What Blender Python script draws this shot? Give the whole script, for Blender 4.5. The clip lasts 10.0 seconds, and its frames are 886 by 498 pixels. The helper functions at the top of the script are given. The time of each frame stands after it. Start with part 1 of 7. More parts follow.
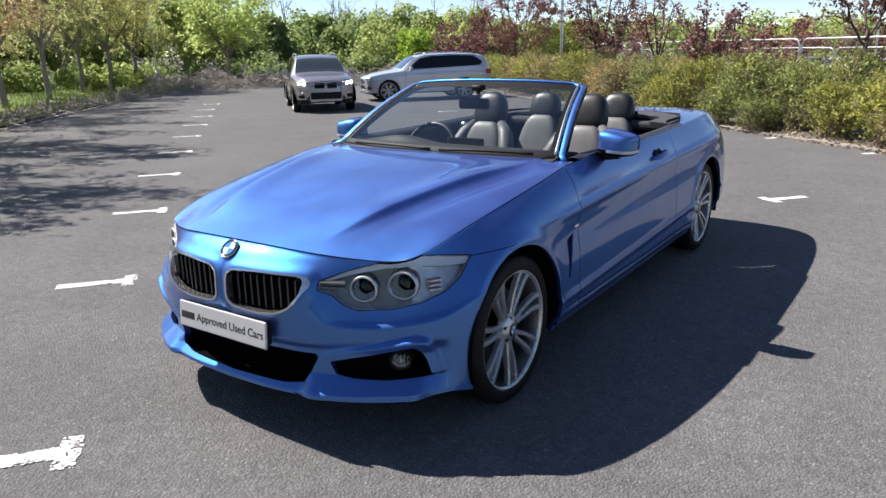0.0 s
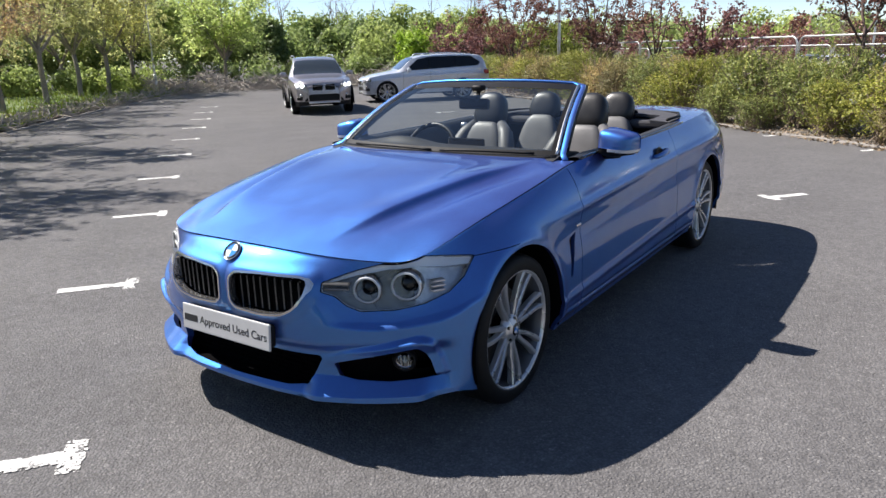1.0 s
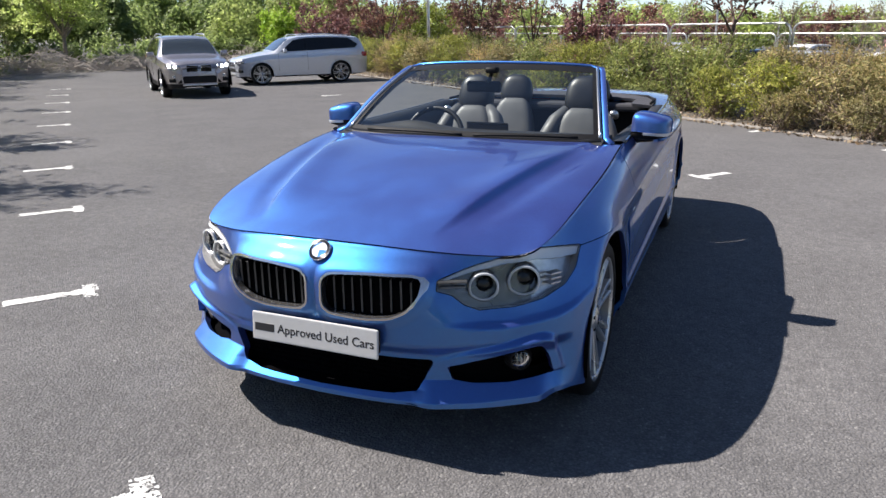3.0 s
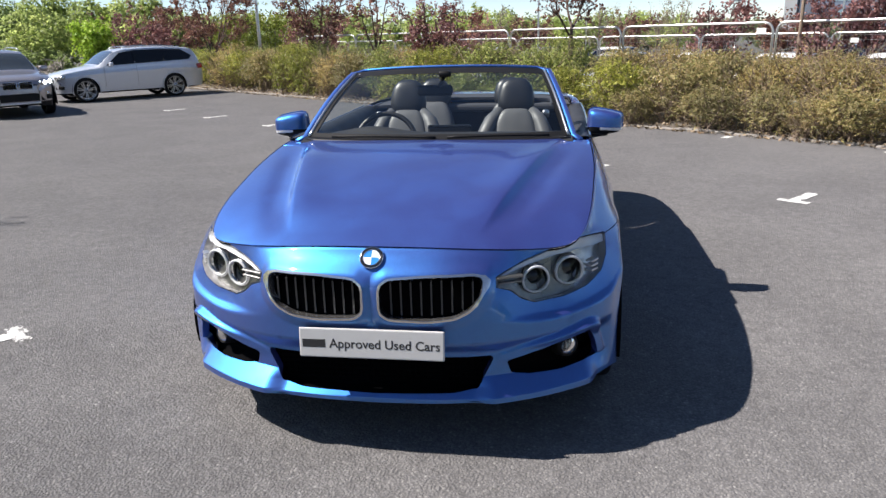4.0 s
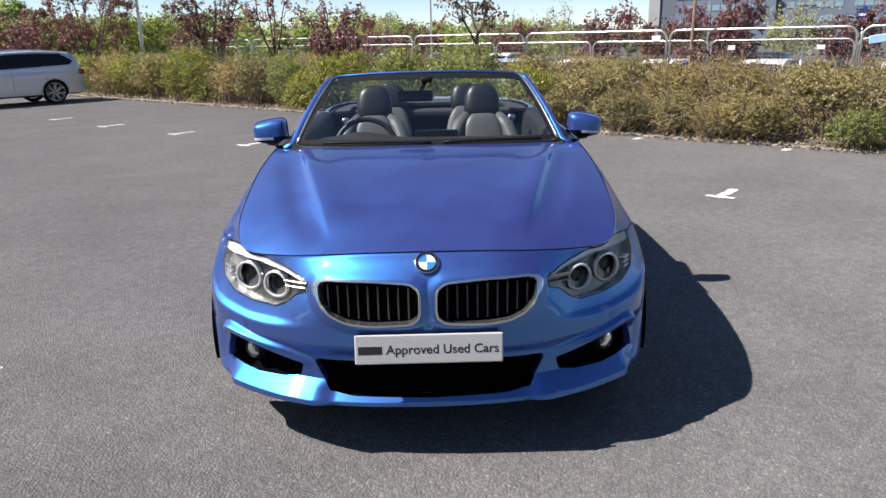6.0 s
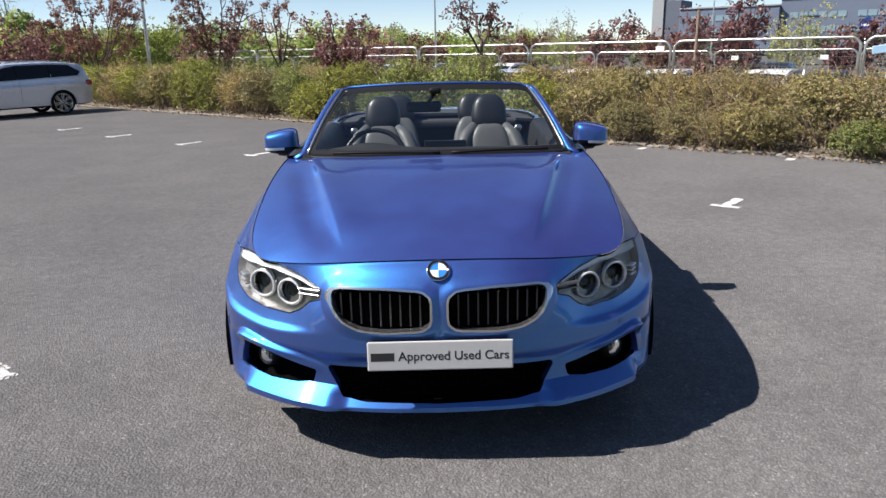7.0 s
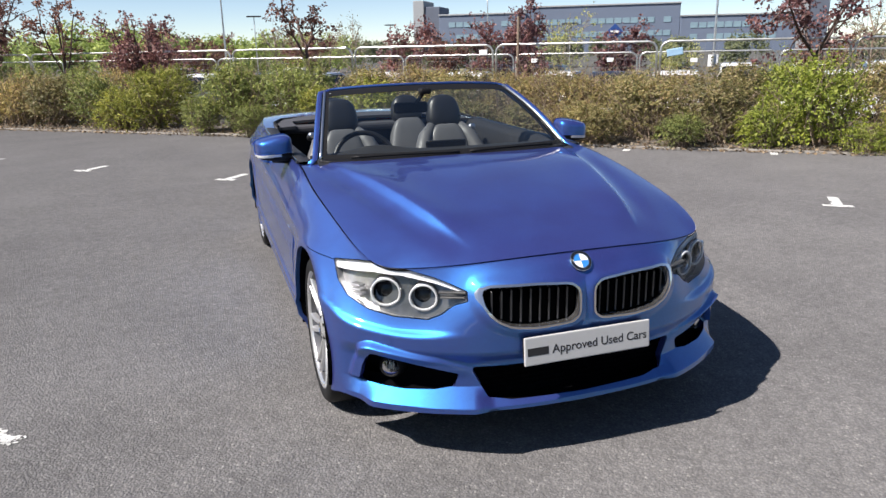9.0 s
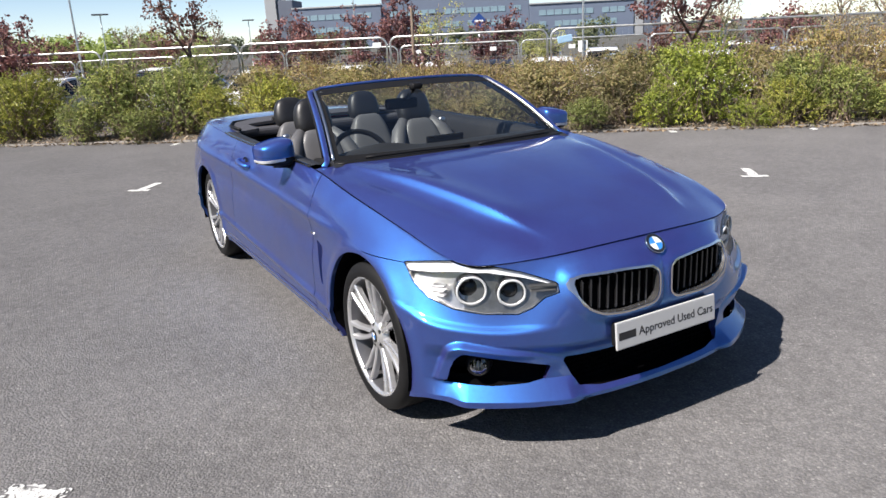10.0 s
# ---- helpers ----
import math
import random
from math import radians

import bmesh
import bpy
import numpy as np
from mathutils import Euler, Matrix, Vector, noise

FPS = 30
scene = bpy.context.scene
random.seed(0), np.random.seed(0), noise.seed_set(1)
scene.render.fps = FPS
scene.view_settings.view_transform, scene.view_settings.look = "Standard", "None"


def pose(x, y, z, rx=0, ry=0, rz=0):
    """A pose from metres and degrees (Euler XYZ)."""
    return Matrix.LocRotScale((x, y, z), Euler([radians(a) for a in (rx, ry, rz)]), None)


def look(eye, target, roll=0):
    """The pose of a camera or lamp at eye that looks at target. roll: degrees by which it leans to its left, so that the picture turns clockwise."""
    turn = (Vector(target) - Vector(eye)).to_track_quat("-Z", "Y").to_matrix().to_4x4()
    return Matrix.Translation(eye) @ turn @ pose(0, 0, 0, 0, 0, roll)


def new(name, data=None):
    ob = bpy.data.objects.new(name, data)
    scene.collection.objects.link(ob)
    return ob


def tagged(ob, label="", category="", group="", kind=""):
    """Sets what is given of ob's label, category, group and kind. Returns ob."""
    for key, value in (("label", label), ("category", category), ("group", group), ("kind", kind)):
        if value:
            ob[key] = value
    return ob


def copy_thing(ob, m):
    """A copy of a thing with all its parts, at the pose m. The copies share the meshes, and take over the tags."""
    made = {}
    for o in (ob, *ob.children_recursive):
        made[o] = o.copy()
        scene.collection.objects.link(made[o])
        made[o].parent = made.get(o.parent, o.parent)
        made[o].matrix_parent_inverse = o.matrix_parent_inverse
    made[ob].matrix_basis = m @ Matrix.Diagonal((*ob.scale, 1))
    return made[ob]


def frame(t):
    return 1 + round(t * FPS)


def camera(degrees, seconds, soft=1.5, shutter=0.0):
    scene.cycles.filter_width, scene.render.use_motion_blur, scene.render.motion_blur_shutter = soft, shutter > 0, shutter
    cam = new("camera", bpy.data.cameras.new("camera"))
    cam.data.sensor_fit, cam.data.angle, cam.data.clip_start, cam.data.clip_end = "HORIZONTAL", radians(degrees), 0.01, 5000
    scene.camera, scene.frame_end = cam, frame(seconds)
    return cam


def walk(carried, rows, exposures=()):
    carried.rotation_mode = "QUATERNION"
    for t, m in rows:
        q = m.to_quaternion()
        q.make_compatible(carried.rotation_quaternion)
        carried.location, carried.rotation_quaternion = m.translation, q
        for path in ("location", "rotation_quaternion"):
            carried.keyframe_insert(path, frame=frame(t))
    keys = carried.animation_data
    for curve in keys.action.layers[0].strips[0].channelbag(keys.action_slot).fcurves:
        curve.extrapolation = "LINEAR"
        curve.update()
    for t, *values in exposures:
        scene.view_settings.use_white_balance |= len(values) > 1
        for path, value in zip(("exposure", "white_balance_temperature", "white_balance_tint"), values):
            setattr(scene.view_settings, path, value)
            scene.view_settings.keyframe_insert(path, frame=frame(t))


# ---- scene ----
cam = camera(63.3, 10.0)
PATH = [
    (0, (2.279, -1.701, 1.486), (1.161, -0.132, 0.949), -1.3),
    (0.5, (2.271, -1.7, 1.485), (1.146, -0.136, 0.946), -1.8),
    (1, (2.267, -1.71, 1.485), (1.151, -0.139, 0.95), -1.8),
    (1.5, (2.26, -1.729, 1.488), (1.155, -0.15, 0.953), -1.7),
    (2, (2.156, -1.791, 1.477), (1.083, -0.19, 0.943), -1.5),
    (2.2, (2.051, -1.837, 1.472), (1.01, -0.217, 0.932), -1.2),
    (3.3, (1.131, -2.123, 1.491), (0.497, -0.317, 0.912), -1.0),
    (3.5, (1.009, -2.206, 1.487), (0.454, -0.369, 0.924), -1.4),
    (4, (0.64, -2.27, 1.484), (0.323, -0.38, 0.91), -1.6),
    (4.5, (0.317, -2.372, 1.486), (0.186, -0.461, 0.911), -1.0),
    (5, (0.13, -2.362, 1.487), (0.095, -0.45, 0.9), -0.7),
    (5.5, (0.075, -2.341, 1.492), (0.072, -0.427, 0.913), -1.2),
    (7, (0.038, -2.394, 1.508), (0.022, -0.469, 0.967), -1.3),
    (7.5, (-0.104, -2.416, 1.493), (-0.065, -0.488, 0.961), -0.9),
    (8, (-0.447, -2.338, 1.499), (-0.245, -0.428, 0.942), -2.0),
    (8.5, (-0.85, -2.285, 1.505), (-0.447, -0.4, 0.971), -0.8),
    (9, (-1.249, -2.209, 1.513), (-0.664, -0.375, 0.97), -1.2),
    (9.5, (-1.618, -2.038, 1.543), (-0.921, -0.256, 0.96), -1.7),
    (10, (-1.945, -1.866, 1.546), (-1.035, -0.18, 0.971), -2.9),
]
walk(cam, [(t, look(eye, target, roll)) for t, eye, target, roll in PATH], [(0.0, 1.02, 6720, 12), (3.5, 0.96, 6720, 12), (5.5, 0.92, 6720, 12), (7.0, 0.77, 6720, 12), (8.5, 0.76, 6720, 12), (10.0, 0.82, 6720, 12)])

# ---- world, sun ----
SUN_EL, SUN_ROT = 48.0, 262.0
world = bpy.data.worlds.new("sky")
scene.world = world
world.use_nodes = True
wn = world.node_tree
sky = wn.nodes.new("ShaderNodeTexSky")
sky.sky_type = "NISHITA"
sky.sun_disc = False
sky.sun_elevation, sky.sun_rotation = radians(SUN_EL), radians(SUN_ROT)
sky.air_density, sky.dust_density, sky.ozone_density, sky.altitude = 1.0, 0.0, 1.2, 4000.0
wn.links.new(sky.outputs[0], wn.nodes["Background"].inputs[0])
wn.nodes["Background"].inputs[1].default_value = 0.08
sun_data = bpy.data.lights.new("sun", "SUN")
sun_data.energy, sun_data.angle, sun_data.color = 5.0, radians(0.55), (1.0, 0.965, 0.92)
sun = new("sun", sun_data)
sd = Vector((-0.872, -0.145, 1.0)).normalized()
sun.matrix_world = look(sd * 60, (0, 0, 0))
tagged(sun, kind="structure")

U = Vector((-0.776, 0.63, 0))      # along the rows of bays
N = Vector((0.63, 0.776, 0))       # across them, towards the hedge


def at_un(u, n, z=0.0):
    p = U * u + N * n
    return Vector((p.x, p.y, z))


# ---- materials ----
def material(name):
    m = bpy.data.materials.new(name)
    m.use_nodes = True
    nt = m.node_tree
    return m, nt, nt.nodes["Principled BSDF"], nt.links


def noise_node(nt, scale, detail=4.0, rough=0.6, coords="Object"):
    tc = nt.nodes.new("ShaderNodeTexCoord")
    nz = nt.nodes.new("ShaderNodeTexNoise")
    nz.inputs["Scale"].default_value = scale
    nz.inputs["Detail"].default_value = detail
    nz.inputs["Roughness"].default_value = rough
    nt.links.new(tc.outputs[coords], nz.inputs["Vector"])
    return nz


def ramp_node(nt, src, stops):
    r = nt.nodes.new("ShaderNodeValToRGB")
    e = r.color_ramp.elements
    while len(e) < len(stops):
        e.new(0.5)
    for el, (pos, col) in zip(e, stops):
        el.position = pos
        el.color = (*col, 1.0)
    nt.links.new(src, r.inputs[0])
    return r


def bump_node(nt, src, bsdf, strength, dist):
    b = nt.nodes.new("ShaderNodeBump")
    b.inputs["Strength"].default_value = strength
    b.inputs["Distance"].default_value = dist
    nt.links.new(src, b.inputs["Height"])
    nt.links.new(b.outputs[0], bsdf.inputs["Normal"])
    return b


def mix_node(nt, fac, a, b, blend="MIX"):
    m = nt.nodes.new("ShaderNodeMix")
    m.data_type, m.blend_type = "RGBA", blend
    for sock, v in ((m.inputs[0], fac), (m.inputs[6], a), (m.inputs[7], b)):
        if isinstance(v, (int, float)):
            sock.default_value = v
        elif isinstance(v, tuple):
            sock.default_value = (*v, 1.0)
        else:
            nt.links.new(v, sock)
    return m.outputs[2]


def simple(name, col, rough=0.5, metal=0.0, coat=0.0, grain=40.0, vary=0.12, bump=0.0, spec=0.5):
    """A plain surface with slight mottling at two scales."""
    m, nt, b, lk = material(name)
    fine, wide = noise_node(nt, grain), noise_node(nt, grain * 0.08, 2.0)
    lo, hi = tuple(c * (1 - vary) for c in col), tuple(min(1.0, c * (1 + vary)) for c in col)
    c1 = ramp_node(nt, fine.outputs[0], [(0.3, lo), (0.7, hi)]).outputs[0]
    c2 = ramp_node(nt, wide.outputs[0], [(0.3, lo), (0.7, hi)]).outputs[0]
    lk.new(mix_node(nt, 0.5, c1, c2), b.inputs["Base Color"])
    rr = ramp_node(nt, wide.outputs[0], [(0.3, (rough * 0.85,) * 3), (0.7, (min(1, rough * 1.15),) * 3)])
    lk.new(rr.outputs[0], b.inputs["Roughness"])
    b.inputs["Metallic"].default_value = metal
    b.inputs["Coat Weight"].default_value = coat
    b.inputs["Coat Roughness"].default_value = 0.05
    b.inputs["Specular IOR Level"].default_value = spec
    if bump:
        bump_node(nt, fine.outputs[0], b, bump, 0.002)
    return m


def paint(name, col, metal=0.6, rough=0.34, flake=0.25, lobes=()):
    """Metallic car paint under a clear coat, a little dust. lobes: (share, colour, roughness) of flakes that mix into the body colour."""
    m, nt, b, lk = material(name)
    fl = nt.nodes.new("ShaderNodeTexVoronoi")
    tc = nt.nodes.new("ShaderNodeTexCoord")
    fl.inputs["Scale"].default_value = 900.0
    lk.new(tc.outputs["Object"], fl.inputs["Vector"])
    dust = noise_node(nt, 3.0, 5.0)
    cr = ramp_node(nt, dust.outputs[0], [(0.4, (0.035,) * 3), (0.8, (0.075,) * 3)])

    def layer(bs, c, mt, rg):
        lo, hi = tuple(x * (1 - flake) for x in c), tuple(min(1.0, x * (1 + flake)) for x in c)
        lk.new(ramp_node(nt, fl.outputs["Color"], [(0.2, lo), (0.8, hi)]).outputs[0], bs.inputs["Base Color"])
        rr = ramp_node(nt, dust.outputs[0], [(0.35, (rg * 0.9,) * 3), (0.75, (rg * 1.15,) * 3)])
        lk.new(rr.outputs[0], bs.inputs["Roughness"])
        lk.new(cr.outputs[0], bs.inputs["Coat Roughness"])
        bs.inputs["Metallic"].default_value = mt
        bs.inputs["Coat Weight"].default_value = 1.0
        bs.inputs["Coat IOR"].default_value = 1.5
        return bs.outputs[0]
    out = layer(b, col, metal if not lobes else 0.0, rough if not lobes else 0.55)
    for share, c, rg in lobes:
        mx = nt.nodes.new("ShaderNodeMixShader")
        mx.inputs[0].default_value = share
        lk.new(out, mx.inputs[1])
        lk.new(layer(nt.nodes.new("ShaderNodeBsdfPrincipled"), c, 1.0, rg), mx.inputs[2])
        out = mx.outputs[0]
    lk.new(out, nt.nodes["Material Output"].inputs["Surface"])
    return m


def asphalt_material():
    """Stone chippings in dark binder: each stone its own grey, standing a little proud."""
    m, nt, b, lk = material("asphalt")
    tc = nt.nodes.new("ShaderNodeTexCoord")
    stones = nt.nodes.new("ShaderNodeTexVoronoi")
    stones.inputs["Scale"].default_value = 95.0
    stones.inputs["Randomness"].default_value = 1.0
    lk.new(tc.outputs["Object"], stones.inputs["Vector"])
    bw = nt.nodes.new("ShaderNodeRGBToBW")
    lk.new(stones.outputs["Color"], bw.inputs[0])
    chips = noise_node(nt, 120.0, 3.0, 0.75)
    mid = noise_node(nt, 14.0, 4.0)
    wide = noise_node(nt, 0.35, 5.0)
    streak = noise_node(nt, 1.3, 3.0)
    c0 = ramp_node(nt, bw.outputs[0], [(0.12, (0.124, 0.120, 0.122)), (0.5, (0.151, 0.146, 0.147)), (0.85, (0.177, 0.171, 0.170)), (0.95, (0.26, 0.253, 0.247))])
    cg = ramp_node(nt, stones.outputs["Distance"], [(0.3, (1.06, 1.06, 1.06)), (0.65, (0.80, 0.80, 0.80))])
    c1 = ramp_node(nt, chips.outputs[0], [(0.28, (0.86, 0.86, 0.86)), (0.5, (1.0, 1.0, 1.0)), (0.72, (1.16, 1.16, 1.15))])
    c2 = ramp_node(nt, mid.outputs[0], [(0.3, (0.84, 0.84, 0.84)), (0.7, (1.14, 1.14, 1.14))])
    c3 = ramp_node(nt, wide.outputs[0], [(0.32, (0.90, 0.90, 0.905)), (0.66, (1.07, 1.07, 1.06))])
    c4 = ramp_node(nt, streak.outputs[0], [(0.42, (0.93, 0.93, 0.93)), (0.6, (1.04, 1.04, 1.04))])
    c = c0.outputs[0]
    for k in (cg, c1, c2, c3, c4):
        c = mix_node(nt, 1.0, c, k.outputs[0], "MULTIPLY")
    lk.new(c, b.inputs["Base Color"])
    b.inputs["Roughness"].default_value = 0.82
    b.inputs["Diffuse Roughness"].default_value = 0.45
    b.inputs["Specular IOR Level"].default_value = 0.35
    h = mix_node(nt, 0.4, ramp_node(nt, stones.outputs["Distance"], [(0.0, (1.0,) * 3), (0.7, (0.0,) * 3)]).outputs[0], chips.outputs[0])
    bump_node(nt, h, b, 1.0, 0.007)
    return m


def road_paint_material():
    """Old road paint: worn through to the stones in specks and patches."""
    m, nt, b, lk = material("worn_white_road_paint")
    fine, patch = noise_node(nt, 85.0, 4.0, 0.7), noise_node(nt, 9.0, 4.0)
    sub = nt.nodes.new("ShaderNodeMath")
    sub.operation = "ADD"
    lk.new(fine.outputs[0], sub.inputs[0])
    lk.new(patch.outputs[0], sub.inputs[1])
    mask = ramp_node(nt, sub.outputs[0], [(0.40, (0.0,) * 3), (0.455, (1.0,) * 3)])
    sub2 = nt.nodes.new("ShaderNodeMath")
    sub2.operation = "MULTIPLY"
    sub2.inputs[1].default_value = 0.5
    lk.new(sub.outputs[0], sub2.inputs[0])
    lk.new(sub2.outputs[0], mask.inputs[0])
    white = ramp_node(nt, patch.outputs[0], [(0.3, (0.50, 0.50, 0.485)), (0.7, (0.64, 0.64, 0.62))])
    lk.new(mix_node(nt, mask.outputs[0], (0.13, 0.127, 0.126), white.outputs[0]), b.inputs["Base Color"])
    b.inputs["Roughness"].default_value = 0.8
    bump_node(nt, fine.outputs[0], b, 0.7, 0.004)
    return m


def leaf_material(name, cols, trans=0.35, patch_scale=2.2):
    """Leaves: each its own tint, some light shining through."""
    m, nt, b, lk = material(name)
    geo = nt.nodes.new("ShaderNodeNewGeometry")
    info = nt.nodes.new("ShaderNodeObjectInfo")
    step = 1.0 / max(1, len(cols) - 1)
    c = ramp_node(nt, geo.outputs["Random Per Island"], [(i * step, col) for i, col in enumerate(cols)]).outputs[0]
    t = ramp_node(nt, info.outputs["Random"], [(0.0, (0.88, 0.88, 0.88)), (1.0, (1.35, 1.3, 1.2))]).outputs[0]
    c = mix_node(nt, 1.0, c, t, "MULTIPLY")
    patch = noise_node(nt, patch_scale, 3.0)
    c = mix_node(nt, 1.0, c, ramp_node(nt, patch.outputs[0], [(0.3, (0.62, 0.66, 0.7)), (0.7, (1.32, 1.25, 1.1))]).outputs[0], "MULTIPLY")
    lk.new(c, b.inputs["Base Color"])
    b.inputs["Roughness"].default_value = 0.5
    b.inputs["Specular IOR Level"].default_value = 0.35
    tr = nt.nodes.new("ShaderNodeBsdfTranslucent")
    lk.new(c, tr.inputs["Color"])
    mx = nt.nodes.new("ShaderNodeMixShader")
    mx.inputs[0].default_value = trans
    lk.new(b.outputs[0], mx.inputs[1])
    lk.new(tr.outputs[0], mx.inputs[2])
    lk.new(mx.outputs[0], nt.nodes["Material Output"].inputs["Surface"])
    return m


def glass_material(name, tint=(0.9, 0.95, 0.95), rough=0.0, ior=1.5):
    """Thin car glass: mostly clear, mirror-like at a slant."""
    m, nt, b, lk = material(name)
    nt.nodes.remove(b)
    tr, gl, mx = nt.nodes.new("ShaderNodeBsdfTransparent"), nt.nodes.new("ShaderNodeBsdfGlossy"), nt.nodes.new("ShaderNodeMixShader")
    fr = nt.nodes.new("ShaderNodeFresnel")
    fr.inputs[0].default_value = ior
    tr.inputs[0].default_value = (*tint, 1)
    gl.inputs["Roughness"].default_value = rough
    lk.new(fr.outputs[0], mx.inputs[0])
    lk.new(tr.outputs[0], mx.inputs[1])
    lk.new(gl.outputs[0], mx.inputs[2])
    lk.new(mx.outputs[0], nt.nodes["Material Output"].inputs["Surface"])
    return m


def glow(name, col, power):
    m, nt, b, lk = material(name)
    b.inputs["Emission Color"].default_value = (*col, 1)
    b.inputs["Emission Strength"].default_value = power
    b.inputs["Base Color"].default_value = (0.8, 0.8, 0.8, 1)
    return m


M_ASPHALT = asphalt_material()
M_BLUE = paint("blue_metallic_paint", (0.034, 0.010, 0.080), flake=0.2, lobes=((0.37, (0.010, 0.235, 0.92), 0.50), (0.12, (0.008, 0.52, 1.0), 0.38)))
M_GREYPAINT = paint("bronze_grey_paint", (0.36, 0.335, 0.35), 0.7, 0.33)
M_SILVER = paint("pale_silver_paint", (0.60, 0.63, 0.685), 0.35, 0.33)
M_WHITEPAINT = paint("white_car_paint", (0.78, 0.78, 0.78), 0.0, 0.4, 0.03)
M_DARKPAINT = paint("dark_car_paint", (0.03, 0.035, 0.05), 0.5, 0.35)
M_CHROME = simple("chrome", (0.75, 0.76, 0.78), 0.12, 1.0, vary=0.04)
M_KIDNEY = simple("satin_chrome_frame", (0.68, 0.68, 0.69), 0.20, 0.95, vary=0.05)
M_SATIN = simple("satin_metal", (0.66, 0.665, 0.68), 0.30, 1.0, vary=0.06)
M_ALLOY = simple("alloy_wheel_silver", (0.62, 0.62, 0.63), 0.28, 0.7, 0.3, vary=0.06)
M_ALLOYDARK = simple("grey_wheel_paint", (0.16, 0.16, 0.17), 0.35, 0.7, vary=0.1)
M_TYRE = simple("tyre_rubber", (0.0075, 0.0075, 0.008), 0.6, bump=0.3, vary=0.25, spec=0.25)
M_BLACK = simple("black_plastic", (0.010, 0.010, 0.011), 0.5, vary=0.25, bump=0.15, spec=0.15)
M_GLOSSBLACK = simple("gloss_black", (0.01, 0.01, 0.011), 0.12, coat=0.6, vary=0.1)
M_LINER = simple("wheel_arch_liner", (0.0035, 0.0035, 0.004), 0.95, vary=0.3, spec=0.02)
M_TRIM = simple("dark_interior_trim", (0.016, 0.016, 0.018), 0.6, bump=0.2, vary=0.15)
M_LEATHER = simple("pale_grey_leather", (0.10, 0.10, 0.105), 0.5, bump=0.25, vary=0.08, grain=120)
M_DARKLEATHER = simple("black_leather", (0.013, 0.013, 0.0145), 0.42, bump=0.25, vary=0.15, grain=120)
M_FABRIC = simple("dark_cover_cloth", (0.05, 0.05, 0.058), 0.8, bump=0.3, vary=0.15, grain=200)
M_PLATE = simple("white_plate_plastic", (0.52, 0.52, 0.515), 0.35, vary=0.03)
M_LETTER = simple("dark_lettering", (0.02, 0.02, 0.022), 0.5)
M_BADGEBLUE = simple("enamel_blue", (0.03, 0.22, 0.62), 0.2, coat=1.0)
M_BADGEWHITE = simple("enamel_white", (0.8, 0.8, 0.8), 0.2, coat=1.0)
M_REFLECTOR = simple("lamp_reflector", (0.50, 0.50, 0.51), 0.24, 1.0, vary=0.05)
M_HOUSING = simple("grey_lamp_housing", (0.22, 0.218, 0.21), 0.30, 0.8, vary=0.4, grain=26, bump=0.5)
M_LAMPOUTER = simple("faceted_lamp_reflector", (0.58, 0.58, 0.585), 0.32, 0.85, vary=0.35, grain=22, bump=0.5)
M_LAMPWHITE = simple("milky_lamp_ring", (0.58, 0.59, 0.60), 0.25, vary=0.03)
M_SLATEDGE = simple("grille_slat_edge", (0.035, 0.035, 0.037), 0.3, vary=0.1)
# pale colour of the sky reflected on the lamps, also of the mirror indicators
M_PALESTRIP = simple("pale_sky_reflection_and_indicator", (0.68, 0.69, 0.71), 0.25, 0.15, vary=0.04)
M_BEZEL = simple("pale_lamp_bezel", (0.52, 0.52, 0.53), 0.28, 0.5, vary=0.05)
M_RED = simple("red_lamp_lens", (0.32, 0.01, 0.012), 0.15, coat=1.0)
M_GLASS = glass_material("clear_glass")
M_LAMPGLASS = glass_material("clear_lamp_cover", (0.95, 0.955, 0.96), 0.0, 1.14)
M_SCREEN = glass_material("windscreen_glass", (0.77, 0.83, 0.82), 0.0, 1.85)
M_DARKGLASS = simple("privacy_glass", (0.006, 0.007, 0.009), 0.08, coat=0.0, vary=0.1)
M_SKYGLASS = simple("reflecting_windscreen", (0.035, 0.042, 0.045), 0.06, coat=1.0, vary=0.1, spec=1.0)
M_MIRROR = simple("mirror_glass", (0.9, 0.9, 0.9), 0.02, 1.0, vary=0.01)
M_DRL = glow("running_light", (0.9, 0.96, 1.0), 5.0)
M_BRAKE = simple("brake_disc_steel", (0.07, 0.068, 0.065), 0.35, 1.0)
M_ROADPAINT = road_paint_material()
M_KERB = simple("weathered_concrete", (0.25, 0.23, 0.21), 0.9, bump=0.5, vary=0.25, grain=30)
M_SOIL = simple("dry_soil_and_litter", (0.112, 0.096, 0.080), 0.95, bump=1.0, vary=0.5, grain=18)
M_GRASSSOIL = simple("short_grass_ground", (0.09, 0.13, 0.035), 0.95, bump=1.0, vary=0.4, grain=14)
M_FARGROUND = simple("grey_brown_far_ground", (0.085, 0.082, 0.07), 0.95, bump=0.5, vary=0.4, grain=2)
M_GALV = simple("galvanised_steel", (0.62, 0.62, 0.60), 0.38, 0.9, vary=0.12)
M_MESHWIRE = simple("galvanised_wire", (0.40, 0.40, 0.40), 0.5, 0.8)
M_BARK = simple("grey_brown_bark", (0.24, 0.205, 0.17), 0.9, bump=0.8, vary=0.35, grain=25)
M_REDBARK = simple("dark_red_bark", (0.10, 0.065, 0.055), 0.85, bump=0.8, vary=0.3, grain=25)
M_TWIG = simple("dry_twigs", (0.24, 0.18, 0.135), 0.9, vary=0.35)
M_LEAFGREEN = leaf_material("shrub_leaf_green", [(0.09, 0.125, 0.035), (0.22, 0.27, 0.085), (0.42, 0.44, 0.17)])
